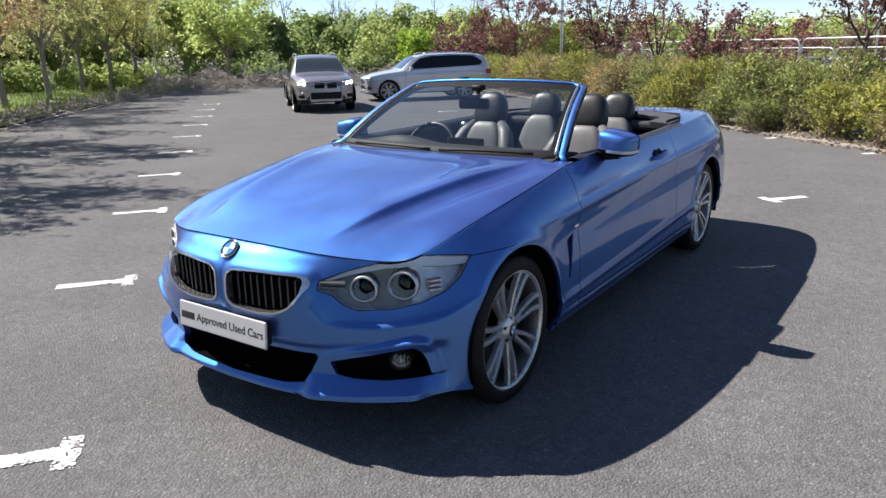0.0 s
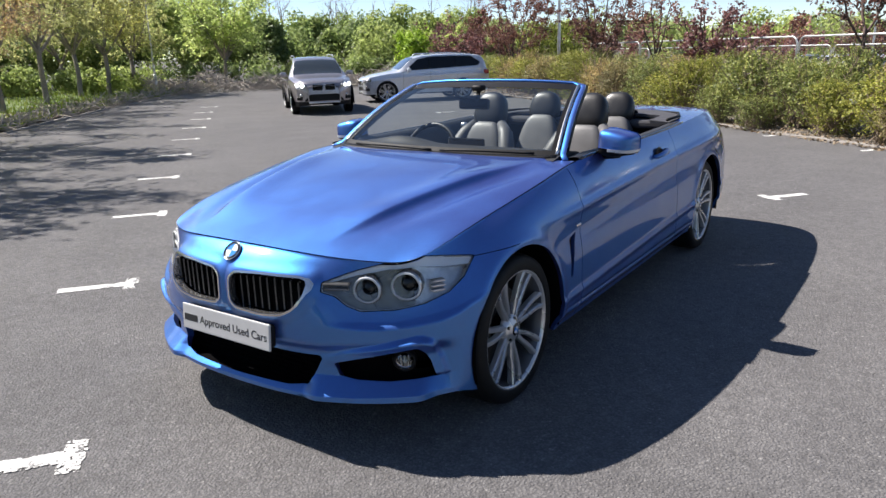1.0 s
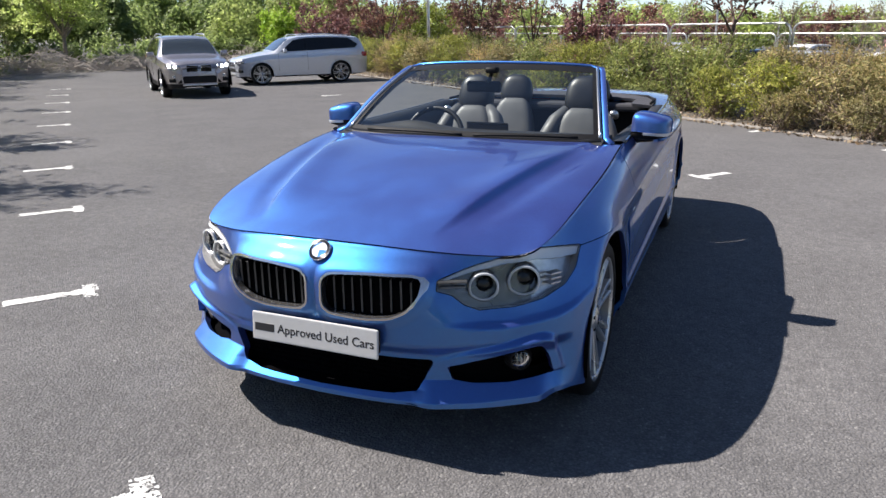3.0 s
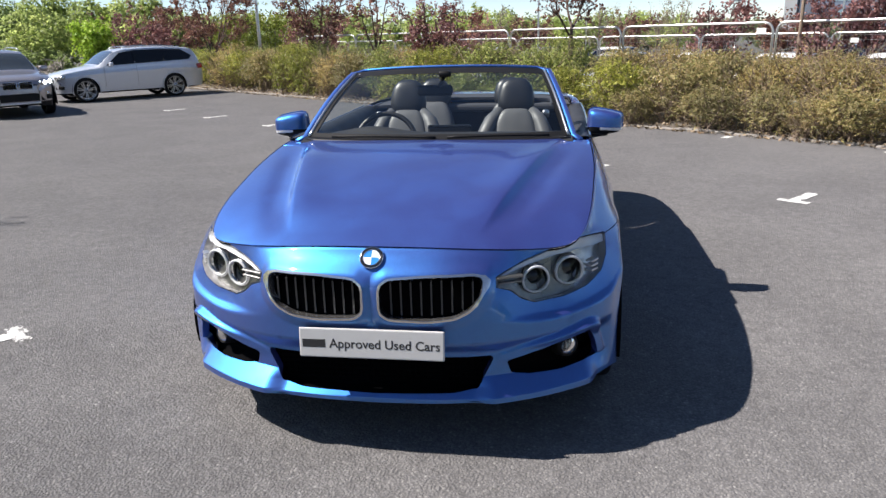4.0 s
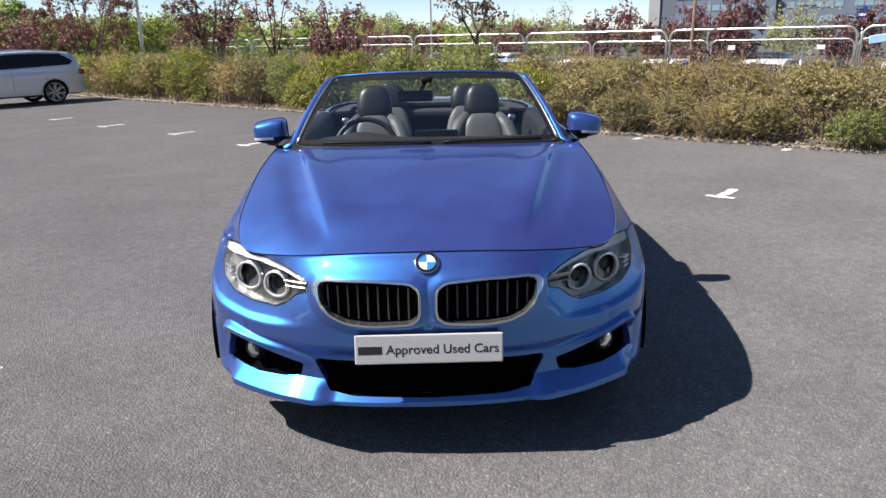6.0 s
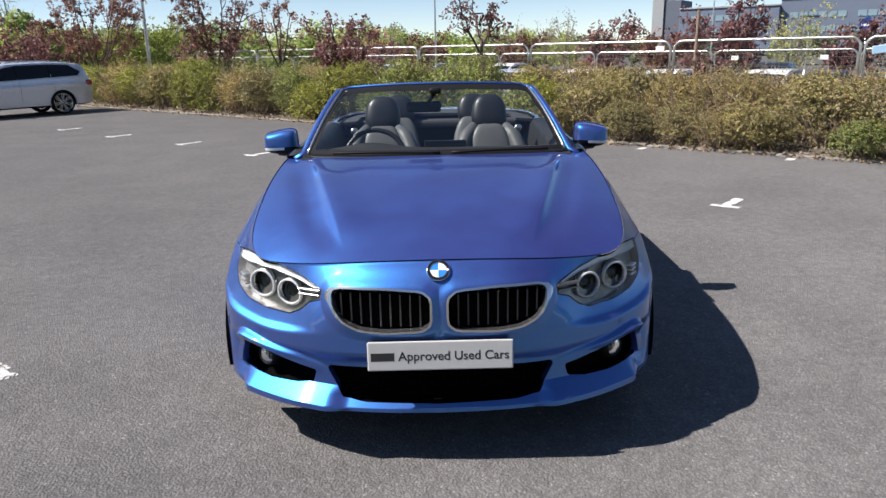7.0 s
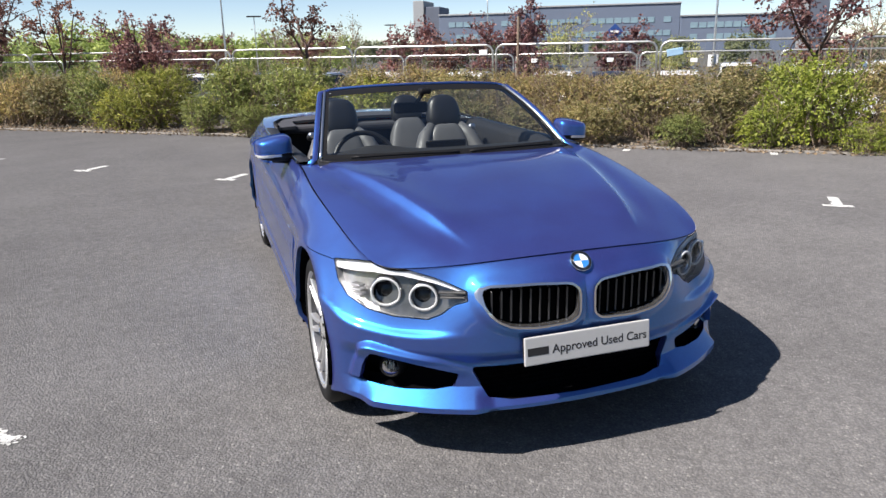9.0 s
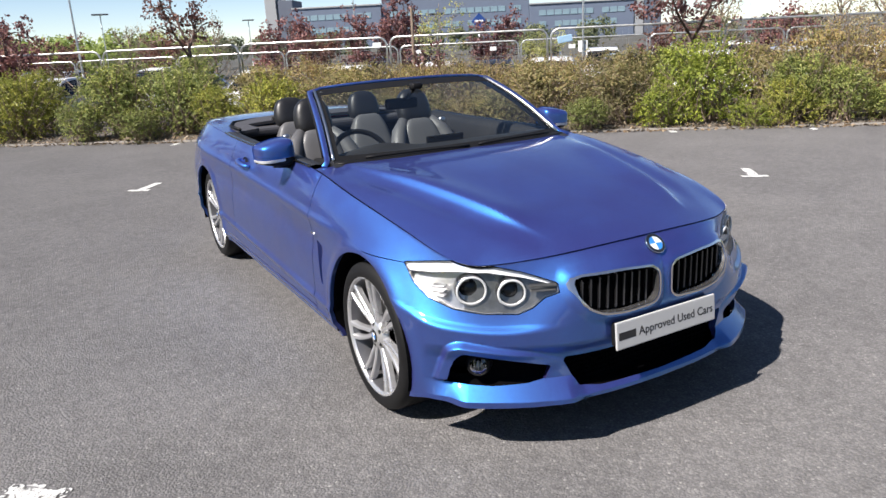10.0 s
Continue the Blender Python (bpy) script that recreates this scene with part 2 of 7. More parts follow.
M_LEAFYELLOW = leaf_material("shrub_leaf_yellow_green", [(0.12, 0.15, 0.03), (0.27, 0.30, 0.06), (0.43, 0.42, 0.12)])
M_LEAFFRESH = leaf_material("shrub_leaf_fresh", [(0.10, 0.14, 0.025), (0.24, 0.30, 0.05), (0.38, 0.42, 0.10)])
M_LEAFOLIVE = leaf_material("shrub_leaf_olive", [(0.13, 0.13, 0.055), (0.25, 0.25, 0.10), (0.38, 0.29, 0.17), (0.39, 0.37, 0.18)])
M_LEAFRUST = leaf_material("shrub_leaf_rusty", [(0.16, 0.15, 0.06), (0.38, 0.26, 0.13), (0.32, 0.31, 0.12), (0.40, 0.36, 0.16), (0.46, 0.33, 0.21)])
M_LEAFRED = leaf_material("purple_tree_leaf", [(0.11, 0.048, 0.058), (0.21, 0.100, 0.108), (0.34, 0.195, 0.190)], 0.3)
M_LEAFBROWNRED = leaf_material("bronze_tree_leaf", [(0.09, 0.042, 0.042), (0.21, 0.10, 0.088), (0.31, 0.18, 0.14)], 0.3)
M_LEAFSPRING = leaf_material("spring_tree_leaf", [(0.36, 0.38, 0.16), (0.50, 0.53, 0.24), (0.62, 0.62, 0.35)], 0.68, 0.7)
M_LEAFPINK = leaf_material("pinkish_budding_leaf", [(0.36, 0.24, 0.16), (0.48, 0.36, 0.22), (0.50, 0.47, 0.22)], 0.6, 0.8)
M_LEAFLIME = leaf_material("fresh_yellow_green_leaf", [(0.36, 0.47, 0.14), (0.52, 0.64, 0.22), (0.66, 0.75, 0.34)], 0.65, 0.9)
M_LEAFBRIGHT = leaf_material("bright_lime_leaf", [(0.19, 0.33, 0.03), (0.31, 0.47, 0.06), (0.43, 0.56, 0.12)], 0.4)
M_LEAFWOOD = leaf_material("woodland_leaf", [(0.12, 0.17, 0.065), (0.20, 0.275, 0.11), (0.30, 0.375, 0.165)], 0.62, 0.25)
M_LEAFWOODLIGHT = leaf_material("woodland_leaf_light", [(0.22, 0.285, 0.10), (0.32, 0.41, 0.15), (0.44, 0.51, 0.22)], 0.68, 0.25)
M_BRUSH = simple("grey_cut_brushwood", (0.33, 0.295, 0.26), 0.9, vary=0.35)
M_DRYLITTER = simple("sandy_leaf_litter", (0.30, 0.245, 0.19), 0.95, bump=1.0, vary=0.5, grain=16)
M_LEAFFAR = leaf_material("far_grey_green_leaf", [(0.12, 0.145, 0.09), (0.21, 0.245, 0.145), (0.31, 0.34, 0.21)], 0.5, 0.25)
M_GRASSBLADE = leaf_material("grass_blade", [(0.08, 0.14, 0.02), (0.16, 0.24, 0.03), (0.27, 0.30, 0.07)], 0.3)
# the blue in this wall grey stands for the haze of distance
M_CONCRETE = simple("haze_tinted_wall_panels", (0.125, 0.155, 0.215), 0.75, vary=0.06, grain=0.6)
M_PALEWALL = simple("pale_stair_wall", (0.30, 0.31, 0.32), 0.75, vary=0.06, grain=0.6)
M_DARKWALL = simple("dark_grey_cladding", (0.10, 0.115, 0.15), 0.7, vary=0.08, grain=0.6)
M_WINDOW = simple("blue_green_window_band", (0.20, 0.29, 0.34), 0.3, vary=0.25, grain=0.4, coat=0.5)
M_SIGNWHITE = simple("white_sign_board", (0.75, 0.76, 0.76), 0.5, vary=0.05)
M_SIGNBLUE = simple("blue_sign_board", (0.02, 0.06, 0.22), 0.4)
M_CLOTHBLUE = simple("pale_blue_plastic_bag", (0.35, 0.55, 0.75), 0.5)


# ---- mesh helpers ----
def thing(name, loc=(0, 0, 0), rz=0.0, label="", category="", group="", kind="", scale=1.0):
    ob = new(name)
    ob.matrix_world = Matrix.Translation(loc) @ Matrix.Rotation(radians(rz), 4, "Z") @ Matrix.Scale(scale, 4)
    return tagged(ob, label, category, group, kind)


def make_mesh(name, verts, faces, mat, normals=None, smooth=False):
    me = bpy.data.meshes.new(name)
    verts = np.asarray(verts, float).reshape(-1, 3)
    me.from_pydata(verts.tolist(), [], [list(map(int, f)) for f in faces])
    me.materials.append(mat)
    if smooth or normals is not None:
        me.polygons.foreach_set("use_smooth", [True] * len(me.polygons))
    if normals is not None:
        me.normals_split_custom_set_from_vertices(np.asarray(normals, float).tolist())
    me.update()
    return me


def quads_mesh(name, verts, nq, mat):
    """A mesh of nq separate quads, from a flat array of vertices."""
    me = bpy.data.meshes.new(name)
    me.vertices.add(nq * 4)
    me.vertices.foreach_set("co", np.asarray(verts, np.float32).ravel())
    me.loops.add(nq * 4)
    me.loops.foreach_set("vertex_index", np.arange(nq * 4, dtype=np.int32))
    me.polygons.add(nq)
    me.polygons.foreach_set("loop_start", np.arange(0, nq * 4, 4, dtype=np.int32))
    me.materials.append(mat)
    me.update(calc_edges=True)
    return me


def part(name, mesh, parent=None, label="", m=None):
    ob = new(name, mesh)
    if parent is not None:
        ob.parent = parent
    if m is not None:
        ob.matrix_local = m
    return tagged(ob, label)


def join(*pieces):
    vs, fs, k = [], [], 0
    for v, f in pieces:
        v = np.asarray(v, float).reshape(-1, 3)
        vs.append(v)
        fs += [[i + k for i in q] for q in f]
        k += len(v)
    return np.concatenate(vs), fs


def moved(piece, m):
    v, f = piece
    v = np.asarray(v, float).reshape(-1, 3)
    m = np.array(m)
    return v @ m[:3, :3].T + m[:3, 3], f


def rbox(sx, sy, sz, bev=0.01, seg=2, c=(0, 0, 0)):
    """A box with rounded edges."""
    bm = bmesh.new()
    bmesh.ops.create_cube(bm, size=1.0)
    bmesh.ops.scale(bm, vec=(sx, sy, sz), verts=bm.verts)
    bmesh.ops.bevel(bm, geom=list(bm.edges), offset=min(bev, 0.49 * min(sx, sy, sz)), segments=seg, profile=0.5, affect="EDGES")
    bmesh.ops.translate(bm, vec=c, verts=bm.verts)
    bm.verts.index_update()
    v = [tuple(p.co) for p in bm.verts]
    f = [[p.index for p in q.verts] for q in bm.faces]
    bm.free()
    return v, f


def pillow(w, d, h, e=0.6, n=14):
    """A padded block: a rounded box without hard edges."""
    sp = lambda c: math.copysign(abs(c) ** e, c)
    v, f = [], []
    for i in range(n + 1):
        el = -math.pi / 2 + math.pi * i / n
        for j in range(2 * n):
            az = math.pi * j / n
            v.append((w / 2 * sp(math.cos(el)) * sp(math.cos(az)), d / 2 * sp(math.cos(el)) * sp(math.sin(az)), h / 2 * sp(math.sin(el))))
    for i in range(n):
        for j in range(2 * n):
            k = (j + 1) % (2 * n)
            f.append([i * 2 * n + j, i * 2 * n + k, (i + 1) * 2 * n + k, (i + 1) * 2 * n + j])
    return v, f


def tube(path, radii, sides=8, caps=True):
    """A round bar along a path, with a radius at each point."""
    path = np.asarray(path, float)
    n = len(path)
    radii = np.full(n, radii) if np.isscalar(radii) else np.asarray(radii, float)
    tan = np.gradient(path, axis=0)
    tan /= np.linalg.norm(tan, axis=1)[:, None] + 1e-12
    ref = np.array([0, 0, 1.0]) if abs(tan[0, 2]) < 0.9 else np.array([1.0, 0, 0])
    a = np.cross(tan[0], ref)
    a /= np.linalg.norm(a)
    v = []
    ang = np.arange(sides) * 2 * math.pi / sides
    for i in range(n):
        a = a - tan[i] * (a @ tan[i])
        a /= np.linalg.norm(a) + 1e-12
        b = np.cross(tan[i], a)
        v.append(path[i] + radii[i] * (np.cos(ang)[:, None] * a + np.sin(ang)[:, None] * b))
    v = np.concatenate(v)
    f = []
    for i in range(n - 1):
        for j in range(sides):
            k = (j + 1) % sides
            f.append([i * sides + j, i * sides + k, (i + 1) * sides + k, (i + 1) * sides + j])
    if caps:
        f.append(list(range(sides))[::-1])
        f.append([(n - 1) * sides + j for j in range(sides)])
    return v, f


def lathe(profile, seg=48, axis="x"):
    """Turns (along, radius) pairs round an axis."""
    v, f = [], []
    n = len(profile)
    for i in range(seg):
        t = 2 * math.pi * i / seg
        for h, r in profile:
            c, s = r * math.cos(t), r * math.sin(t)
            v.append((h, c, s) if axis == "x" else (c, s, h) if axis == "z" else (c, h, s))
    for i in range(seg):
        j = (i + 1) % seg
        for k in range(n - 1):
            f.append([i * n + k, j * n + k, j * n + k + 1, i * n + k + 1])
    return v, f


def spline(ys):
    """A natural cubic curve through values at 0, 1, 2, ..."""
    ys = np.asarray(ys, float)
    n = len(ys)
    A, r = np.eye(n), np.zeros(n)
    for i in range(1, n - 1):
        A[i, i - 1:i + 2] = (1, 4, 1)
        r[i] = 6 * (ys[i - 1] - 2 * ys[i] + ys[i + 1])
    m2 = np.linalg.solve(A, r)

    def ev(s):
        s = np.clip(np.asarray(s, float), 0, n - 1)
        i = np.clip(np.floor(s).astype(int), 0, n - 2)
        t = s - i
        a, b = 1 - t, t
        return a * ys[i] + b * ys[i + 1] + ((a ** 3 - a) * m2[i] + (b ** 3 - b) * m2[i + 1]) / 6
    return ev


def line(xs, ys):
    """A smooth curve through (x, y) pairs without overshoot."""
    xs, ys = np.asarray(xs, float), np.asarray(ys, float)
    h, d = np.diff(xs), np.diff(ys) / np.diff(xs)
    m = np.zeros(len(xs))
    m[0], m[-1] = d[0], d[-1]
    for i in range(1, len(xs) - 1):
        m[i] = 0 if d[i - 1] * d[i] <= 0 else 2 * d[i - 1] * d[i] / (d[i - 1] + d[i])

    def ev(x):
        x = np.clip(np.asarray(x, float), xs[0], xs[-1])
        i = np.clip(np.searchsorted(xs, x, side="right") - 1, 0, len(xs) - 2)
        t = (x - xs[i]) / h[i]
        return ((1 + 2 * t) * (1 - t) ** 2 * ys[i] + t * (1 - t) ** 2 * h[i] * m[i] + t * t * (3 - 2 * t) * ys[i + 1] + t * t * (t - 1) * h[i] * m[i + 1])
    return ev


def poly_distance(px, py, pts, r=0.0):
    """Signed distance to a polygon with corners rounded by r; negative inside."""
    pts = np.asarray(pts, float)
    px, py = np.asarray(px, float), np.asarray(py, float)
    d = np.full(px.shape, 1e9)
    inside = np.zeros(px.shape, bool)
    n = len(pts)
    for i in range(n):
        (x0, y0), (x1, y1) = pts[i], pts[(i + 1) % n]
        ex, ey = x1 - x0, y1 - y0
        t = np.clip(((px - x0) * ex + (py - y0) * ey) / (ex * ex + ey * ey), 0, 1)
        d = np.minimum(d, np.hypot(px - x0 - t * ex, py - y0 - t * ey))
        cross = (y0 > py) != (y1 > py)
        with np.errstate(divide="ignore", invalid="ignore"):
            xi = x0 + (py - y0) * ex / (ey if ey != 0 else 1e-12)
        inside ^= cross & (px < xi)
    return np.where(inside, -d, d) - r


class Sheet:
    """A smooth surface fn(u, v), as a grid that can be trimmed along curves."""

    def __init__(self, fn, us, vs):
        self.fn = fn
        if us is None:
            return
        U_, V_ = np.meshgrid(us, vs, indexing="ij")
        self.uv = np.stack([U_.ravel(), V_.ravel()], 1)
        n = len(vs)
        self.faces = [(i * n + j, (i + 1) * n + j, (i + 1) * n + j + 1, i * n + j + 1) for i in range(len(us) - 1) for j in range(n - 1)]
        self.cutids = np.zeros(len(self.uv), int)
        self.ncuts = 0
        self.p = fn(self.uv[:, 0], self.uv[:, 1])

    def trim(self, g):
        """The part where g(u, v, points) >= 0."""
        out = Sheet(self.fn, None, None)
        out.ncuts = self.ncuts + 1
        val = g(self.uv[:, 0], self.uv[:, 1], self.p)
        ok = val >= 0
        uv, cut, made, faces = list(self.uv), list(self.cutids), {}, []
        for f in self.faces:
            k = [ok[i] for i in f]
            if all(k):
                faces.append(f)
                continue
            if not any(k):
                continue
            q = []
            for a, b in zip(f, f[1:] + f[:1]):
                if ok[a]:
                    q.append(a)
                if ok[a] != ok[b]:
                    key = (min(a, b), max(a, b))
                    if key not in made:
                        t = val[a] / (val[a] - val[b])
                        made[key] = len(uv)
                        uv.append(self.uv[a] * (1 - t) + self.uv[b] * t)
                        cut.append(out.ncuts)
                    q.append(made[key])
            if len(q) > 2:
                faces.append(tuple(q))
        used = sorted({i for f in faces for i in f})
        idx = {o: i for i, o in enumerate(used)}
        out.uv = np.array([uv[i] for i in used]).reshape(-1, 2)
        out.cutids = np.array([cut[i] for i in used], int)
        out.faces = [tuple(idx[i] for i in f) for f in faces]
        out.p = self.fn(out.uv[:, 0], out.uv[:, 1]) if len(used) else np.zeros((0, 3))
        return out

    def normals(self, flip=False):
        e = 2e-3
        u, v = self.uv[:, 0], self.uv[:, 1]
        du = self.fn(u + e, v) - self.fn(u - e, v)
        dv = self.fn(u, v + e) - self.fn(u, v - e)
        n = np.cross(du, dv)
        n /= np.linalg.norm(n, axis=1)[:, None] + 1e-12
        return -n if flip else n

    def rim(self, depth, flip=False, only=None, along=None):
        """A return lip along the free edges, going in by depth."""
        count = {}
        for f in self.faces:
            for a, b in zip(f, f[1:] + f[:1]):
                count.setdefault((min(a, b), max(a, b)), []).append((a, b))
        nor = self.normals(flip)
        v, f, idx = [], [], {}

        def get(i):
            if i not in idx:
                idx[i] = len(v)
                v.append(self.p[i])
                v.append(self.p[i] + (np.asarray(along) if along is not None else -nor[i]) * depth)
            return idx[i]
        for e in count.values():
            if len(e) == 1:
                a, b = e[0]
                if only is not None and not (only(self.p[a]) and only(self.p[b])):
                    continue
                i, j = get(a), get(b)
                f.append([j, i, i + 1, j + 1])
        return np.asarray(v).reshape(-1, 3), f

    def mesh(self, name, mat, flip=False, mirror=False, rim=0.0, lift=0.0, only=None, along=None, both=False):
        """A Blender mesh of it; mirror: of the other side of the car; both: of the two sides."""
        nor = self.normals(flip)
        p = self.p + nor * lift
        faces = [f[::-1] if flip else f for f in self.faces]
        rv, rf = self.rim(rim, flip, only, along) if rim else (np.zeros((0, 3)), [])
        rv = rv + 0.0
        if flip:
            rf = [q[::-1] for q in rf]
        rn = np.zeros((len(rv), 3))
        for q in rf:
            fn_ = np.cross(rv[q[1]] - rv[q[0]], rv[q[2]] - rv[q[0]])
            for i in q:
                rn[i] += fn_
        rn /= np.linalg.norm(rn, axis=1)[:, None] + 1e-12
        v, n = np.concatenate([p, rv]), np.concatenate([nor, rn])
        f = [list(q) for q in faces] + [[i + len(p) for i in q] for q in rf]
        sides = []
        if not mirror or both:
            sides.append((v, n, f))
        if mirror or both:
            sides.append((v * (-1, 1, 1), n * (-1, 1, 1), [q[::-1] for q in f]))
        k, V, Nn, F = 0, [], [], []
        for v_, n_, f_ in sides:
            V.append(v_), Nn.append(n_)
            F += [[i + k for i in q] for q in f_]
            k += len(v_)
        return make_mesh(name, np.concatenate(V), F, mat, np.concatenate(Nn))


def flat_text(body, size, mat, name="lettering"):
    cu = bpy.data.curves.new(name, "FONT")
    cu.body, cu.size, cu.align_x, cu.align_y, cu.extrude = body, size, "CENTER", "CENTER", 0.0006
    cu.offset = 0.0007
    ob = bpy.data.objects.new(name, cu)
    scene.collection.objects.link(ob)
    bpy.context.view_layer.update()
    me = bpy.data.meshes.new_from_object(ob.evaluated_get(bpy.context.evaluated_depsgraph_get()))
    bpy.data.objects.remove(ob)
    bpy.data.curves.remove(cu)
    me.materials.clear()
    me.materials.append(mat)
    return me


# ---- setting: ground, car park, kerbs ----
def ground_height(n):
    """The ground falls away behind the fence."""
    t = np.clip((n - 12.2) / 4.0, 0, 1)
    return -0.04 - 0.74 * t * t * (3 - 2 * t)


def build_ground():
    ns = np.concatenate([[-900, -300, -120, -60, -30], np.linspace(-20, 20, 81), [30, 60, 120, 300, 900]])
    us = np.concatenate([[-900, -300, -100], np.linspace(-50, 60, 56), [100, 300, 900]])
    v, f = [], []
    for a in us:
        for b in ns:
            p = at_un(a, b, ground_height(b))
            v.append(tuple(p))
    k = len(ns)
    for i in range(len(us) - 1):
        for j in range(k - 1):
            f.append([i * k + j, i * k + j + 1, (i + 1) * k + j + 1, (i + 1) * k + j])
    return part("ground", make_mesh("ground", v, f, M_FARGROUND, smooth=True))


tagged(build_ground(), "rough grassy ground round the car park", "ground", kind="structure")

# The tarmac: from the kerb of the verge to the kerb of the hedge
LEFT_KERB = [Vector(p) for p in ((-4.0, -9.0, 0), (-14.27, 5.4, 0), (-17.15, 8.4, 0), (-19.9, 11.5, 0), (-25.1, 18.5, 0), (-28.5, 23.3, 0))]
HEDGE_N = 8.5


def build_tarmac():
    far = [at_un(26.5, HEDGE_N), at_un(-40, HEDGE_N), at_un(-40, -30), Vector((2.0, -17.5, 0))]
    ring = LEFT_KERB + far
    bm = bmesh.new()
    top = [bm.verts.new((p.x, p.y, 0.0)) for p in ring]
    bot = [bm.verts.new((p.x, p.y, -0.12)) for p in ring]
    bm.faces.new(top)
    for i in range(len(ring)):
        j = (i + 1) % len(ring)
        bm.faces.new((top[j], top[i], bot[i], bot[j]))
    bmesh.ops.recalc_face_normals(bm, faces=bm.faces)
    me = bpy.data.meshes.new("tarmac")
    bm.to_mesh(me)
    bm.free()
    me.materials.append(M_ASPHALT)
    return part("road", me)


tagged(build_tarmac(), "grey tarmac car park surface with pale chippings", "tarmac", kind="structure")


def build_bed():
    """The soil of the hedge bed, uneven, a little higher than the tarmac."""
    us, ns = np.linspace(-30, 32, 150), np.concatenate([[HEDGE_N + 0.01, HEDGE_N + 0.15, HEDGE_N + 0.4], np.linspace(HEDGE_N + 0.7, 12.4, 12)])
    v, f = [], []
    for a in us:
        for b in ns:
            h = 0.05 + 0.05 * noise.noise((a * 1.3, b * 1.3, 0)) + 0.02 * noise.noise((a * 6, b * 6, 3))
            h = 0.002 + h * min(1.0, max(0.0, (b - HEDGE_N) / 0.45)) ** 0.7
            v.append(tuple(at_un(a, b, h)))
    k = len(ns)
    for i in range(len(us) - 1):
        for j in range(k - 1):
            f.append([i * k + j, i * k + j + 1, (i + 1) * k + j + 1, (i + 1) * k + j])
    return part("flower_bed", make_mesh("flower_bed", v, f, M_SOIL, smooth=True))


tagged(build_bed(), "dry brown soil of the hedge bed", "soil bed", kind="structure")


def build_verge():
    """Grass verge behind the left kerb, with a strip of bare litter next to the kerb."""
    pts = [p for p in LEFT_KERB]
    v, f, k = [], [], 10
    path = []
    for a, b in zip(pts, pts[1:]):
        m = max(2, int((b - a).length / 0.5))
        path += [a.lerp(b, i / m) for i in range(m)]
    path.append(pts[-1])
    for i, p in enumerate(path):
        d = (path[min(i + 1, len(path) - 1)] - path[max(i - 1, 0)]).normalized()
        out = Vector((-d.y, d.x, 0))
        for j in range(k):
            w = 0.14 + 0.75 * j
            q = p + out * w
            v.append((q.x, q.y, 0.06 + 0.03 * j ** 0.5 + 0.05 * noise.noise((q.x * 1.4, q.y * 1.4, 1)) + 0.03 * noise.noise((q.x * 5, q.y * 5, 2))))
    strip = []
    for i in range(len(path) - 1):
        for j in range(k - 1):
            (strip if j < 2 + (i * 7 % 3 == 0) else f).append([i * k + j, (i + 1) * k + j, (i + 1) * k + j + 1, i * k + j + 1])
    tagged(part("litter_strip", make_mesh("litter_strip", v, strip, M_DRYLITTER, smooth=True)), "sandy strip of dry litter along the verge", "soil", kind="structure")
    return part("verge", make_mesh("verge", v, f, M_GRASSSOIL, smooth=True)), path


verge, VERGE_PATH = build_verge()
tagged(verge, "grass verge with young trees beside the tarmac", "verge", kind="structure")


def kerb_run(name, a, b, label, outward, up=0.11):
    """A row of concrete kerb stones, each its own piece, slightly uneven."""
    root = tagged(new(name), label, "kerb", kind="structure")
    rng = random.Random(7)
    L = (b - a).length
    n = int(L / 0.92)
    d = (b - a).normalized()
    base = make_mesh("kerb_stone", *rbox(0.905, 0.125, 0.25, 0.018, 2), M_KERB)
    for i in range(n):
        p = a + d * (0.92 * (i + 0.5)) + outward * (0.06 + rng.uniform(-0.008, 0.008))
        ob = part("kerb_stone", base, root)
        ob.matrix_local = Matrix.Translation((p.x, p.y, up - 0.125 + rng.uniform(-0.012, 0.008))) @ Matrix.Rotation(math.atan2(d.y, d.x) + radians(rng.uniform(-0.7, 0.7)), 4, "Z") @ Matrix.Rotation(radians(rng.uniform(-1.2, 1.2)), 4, "X")
    return root


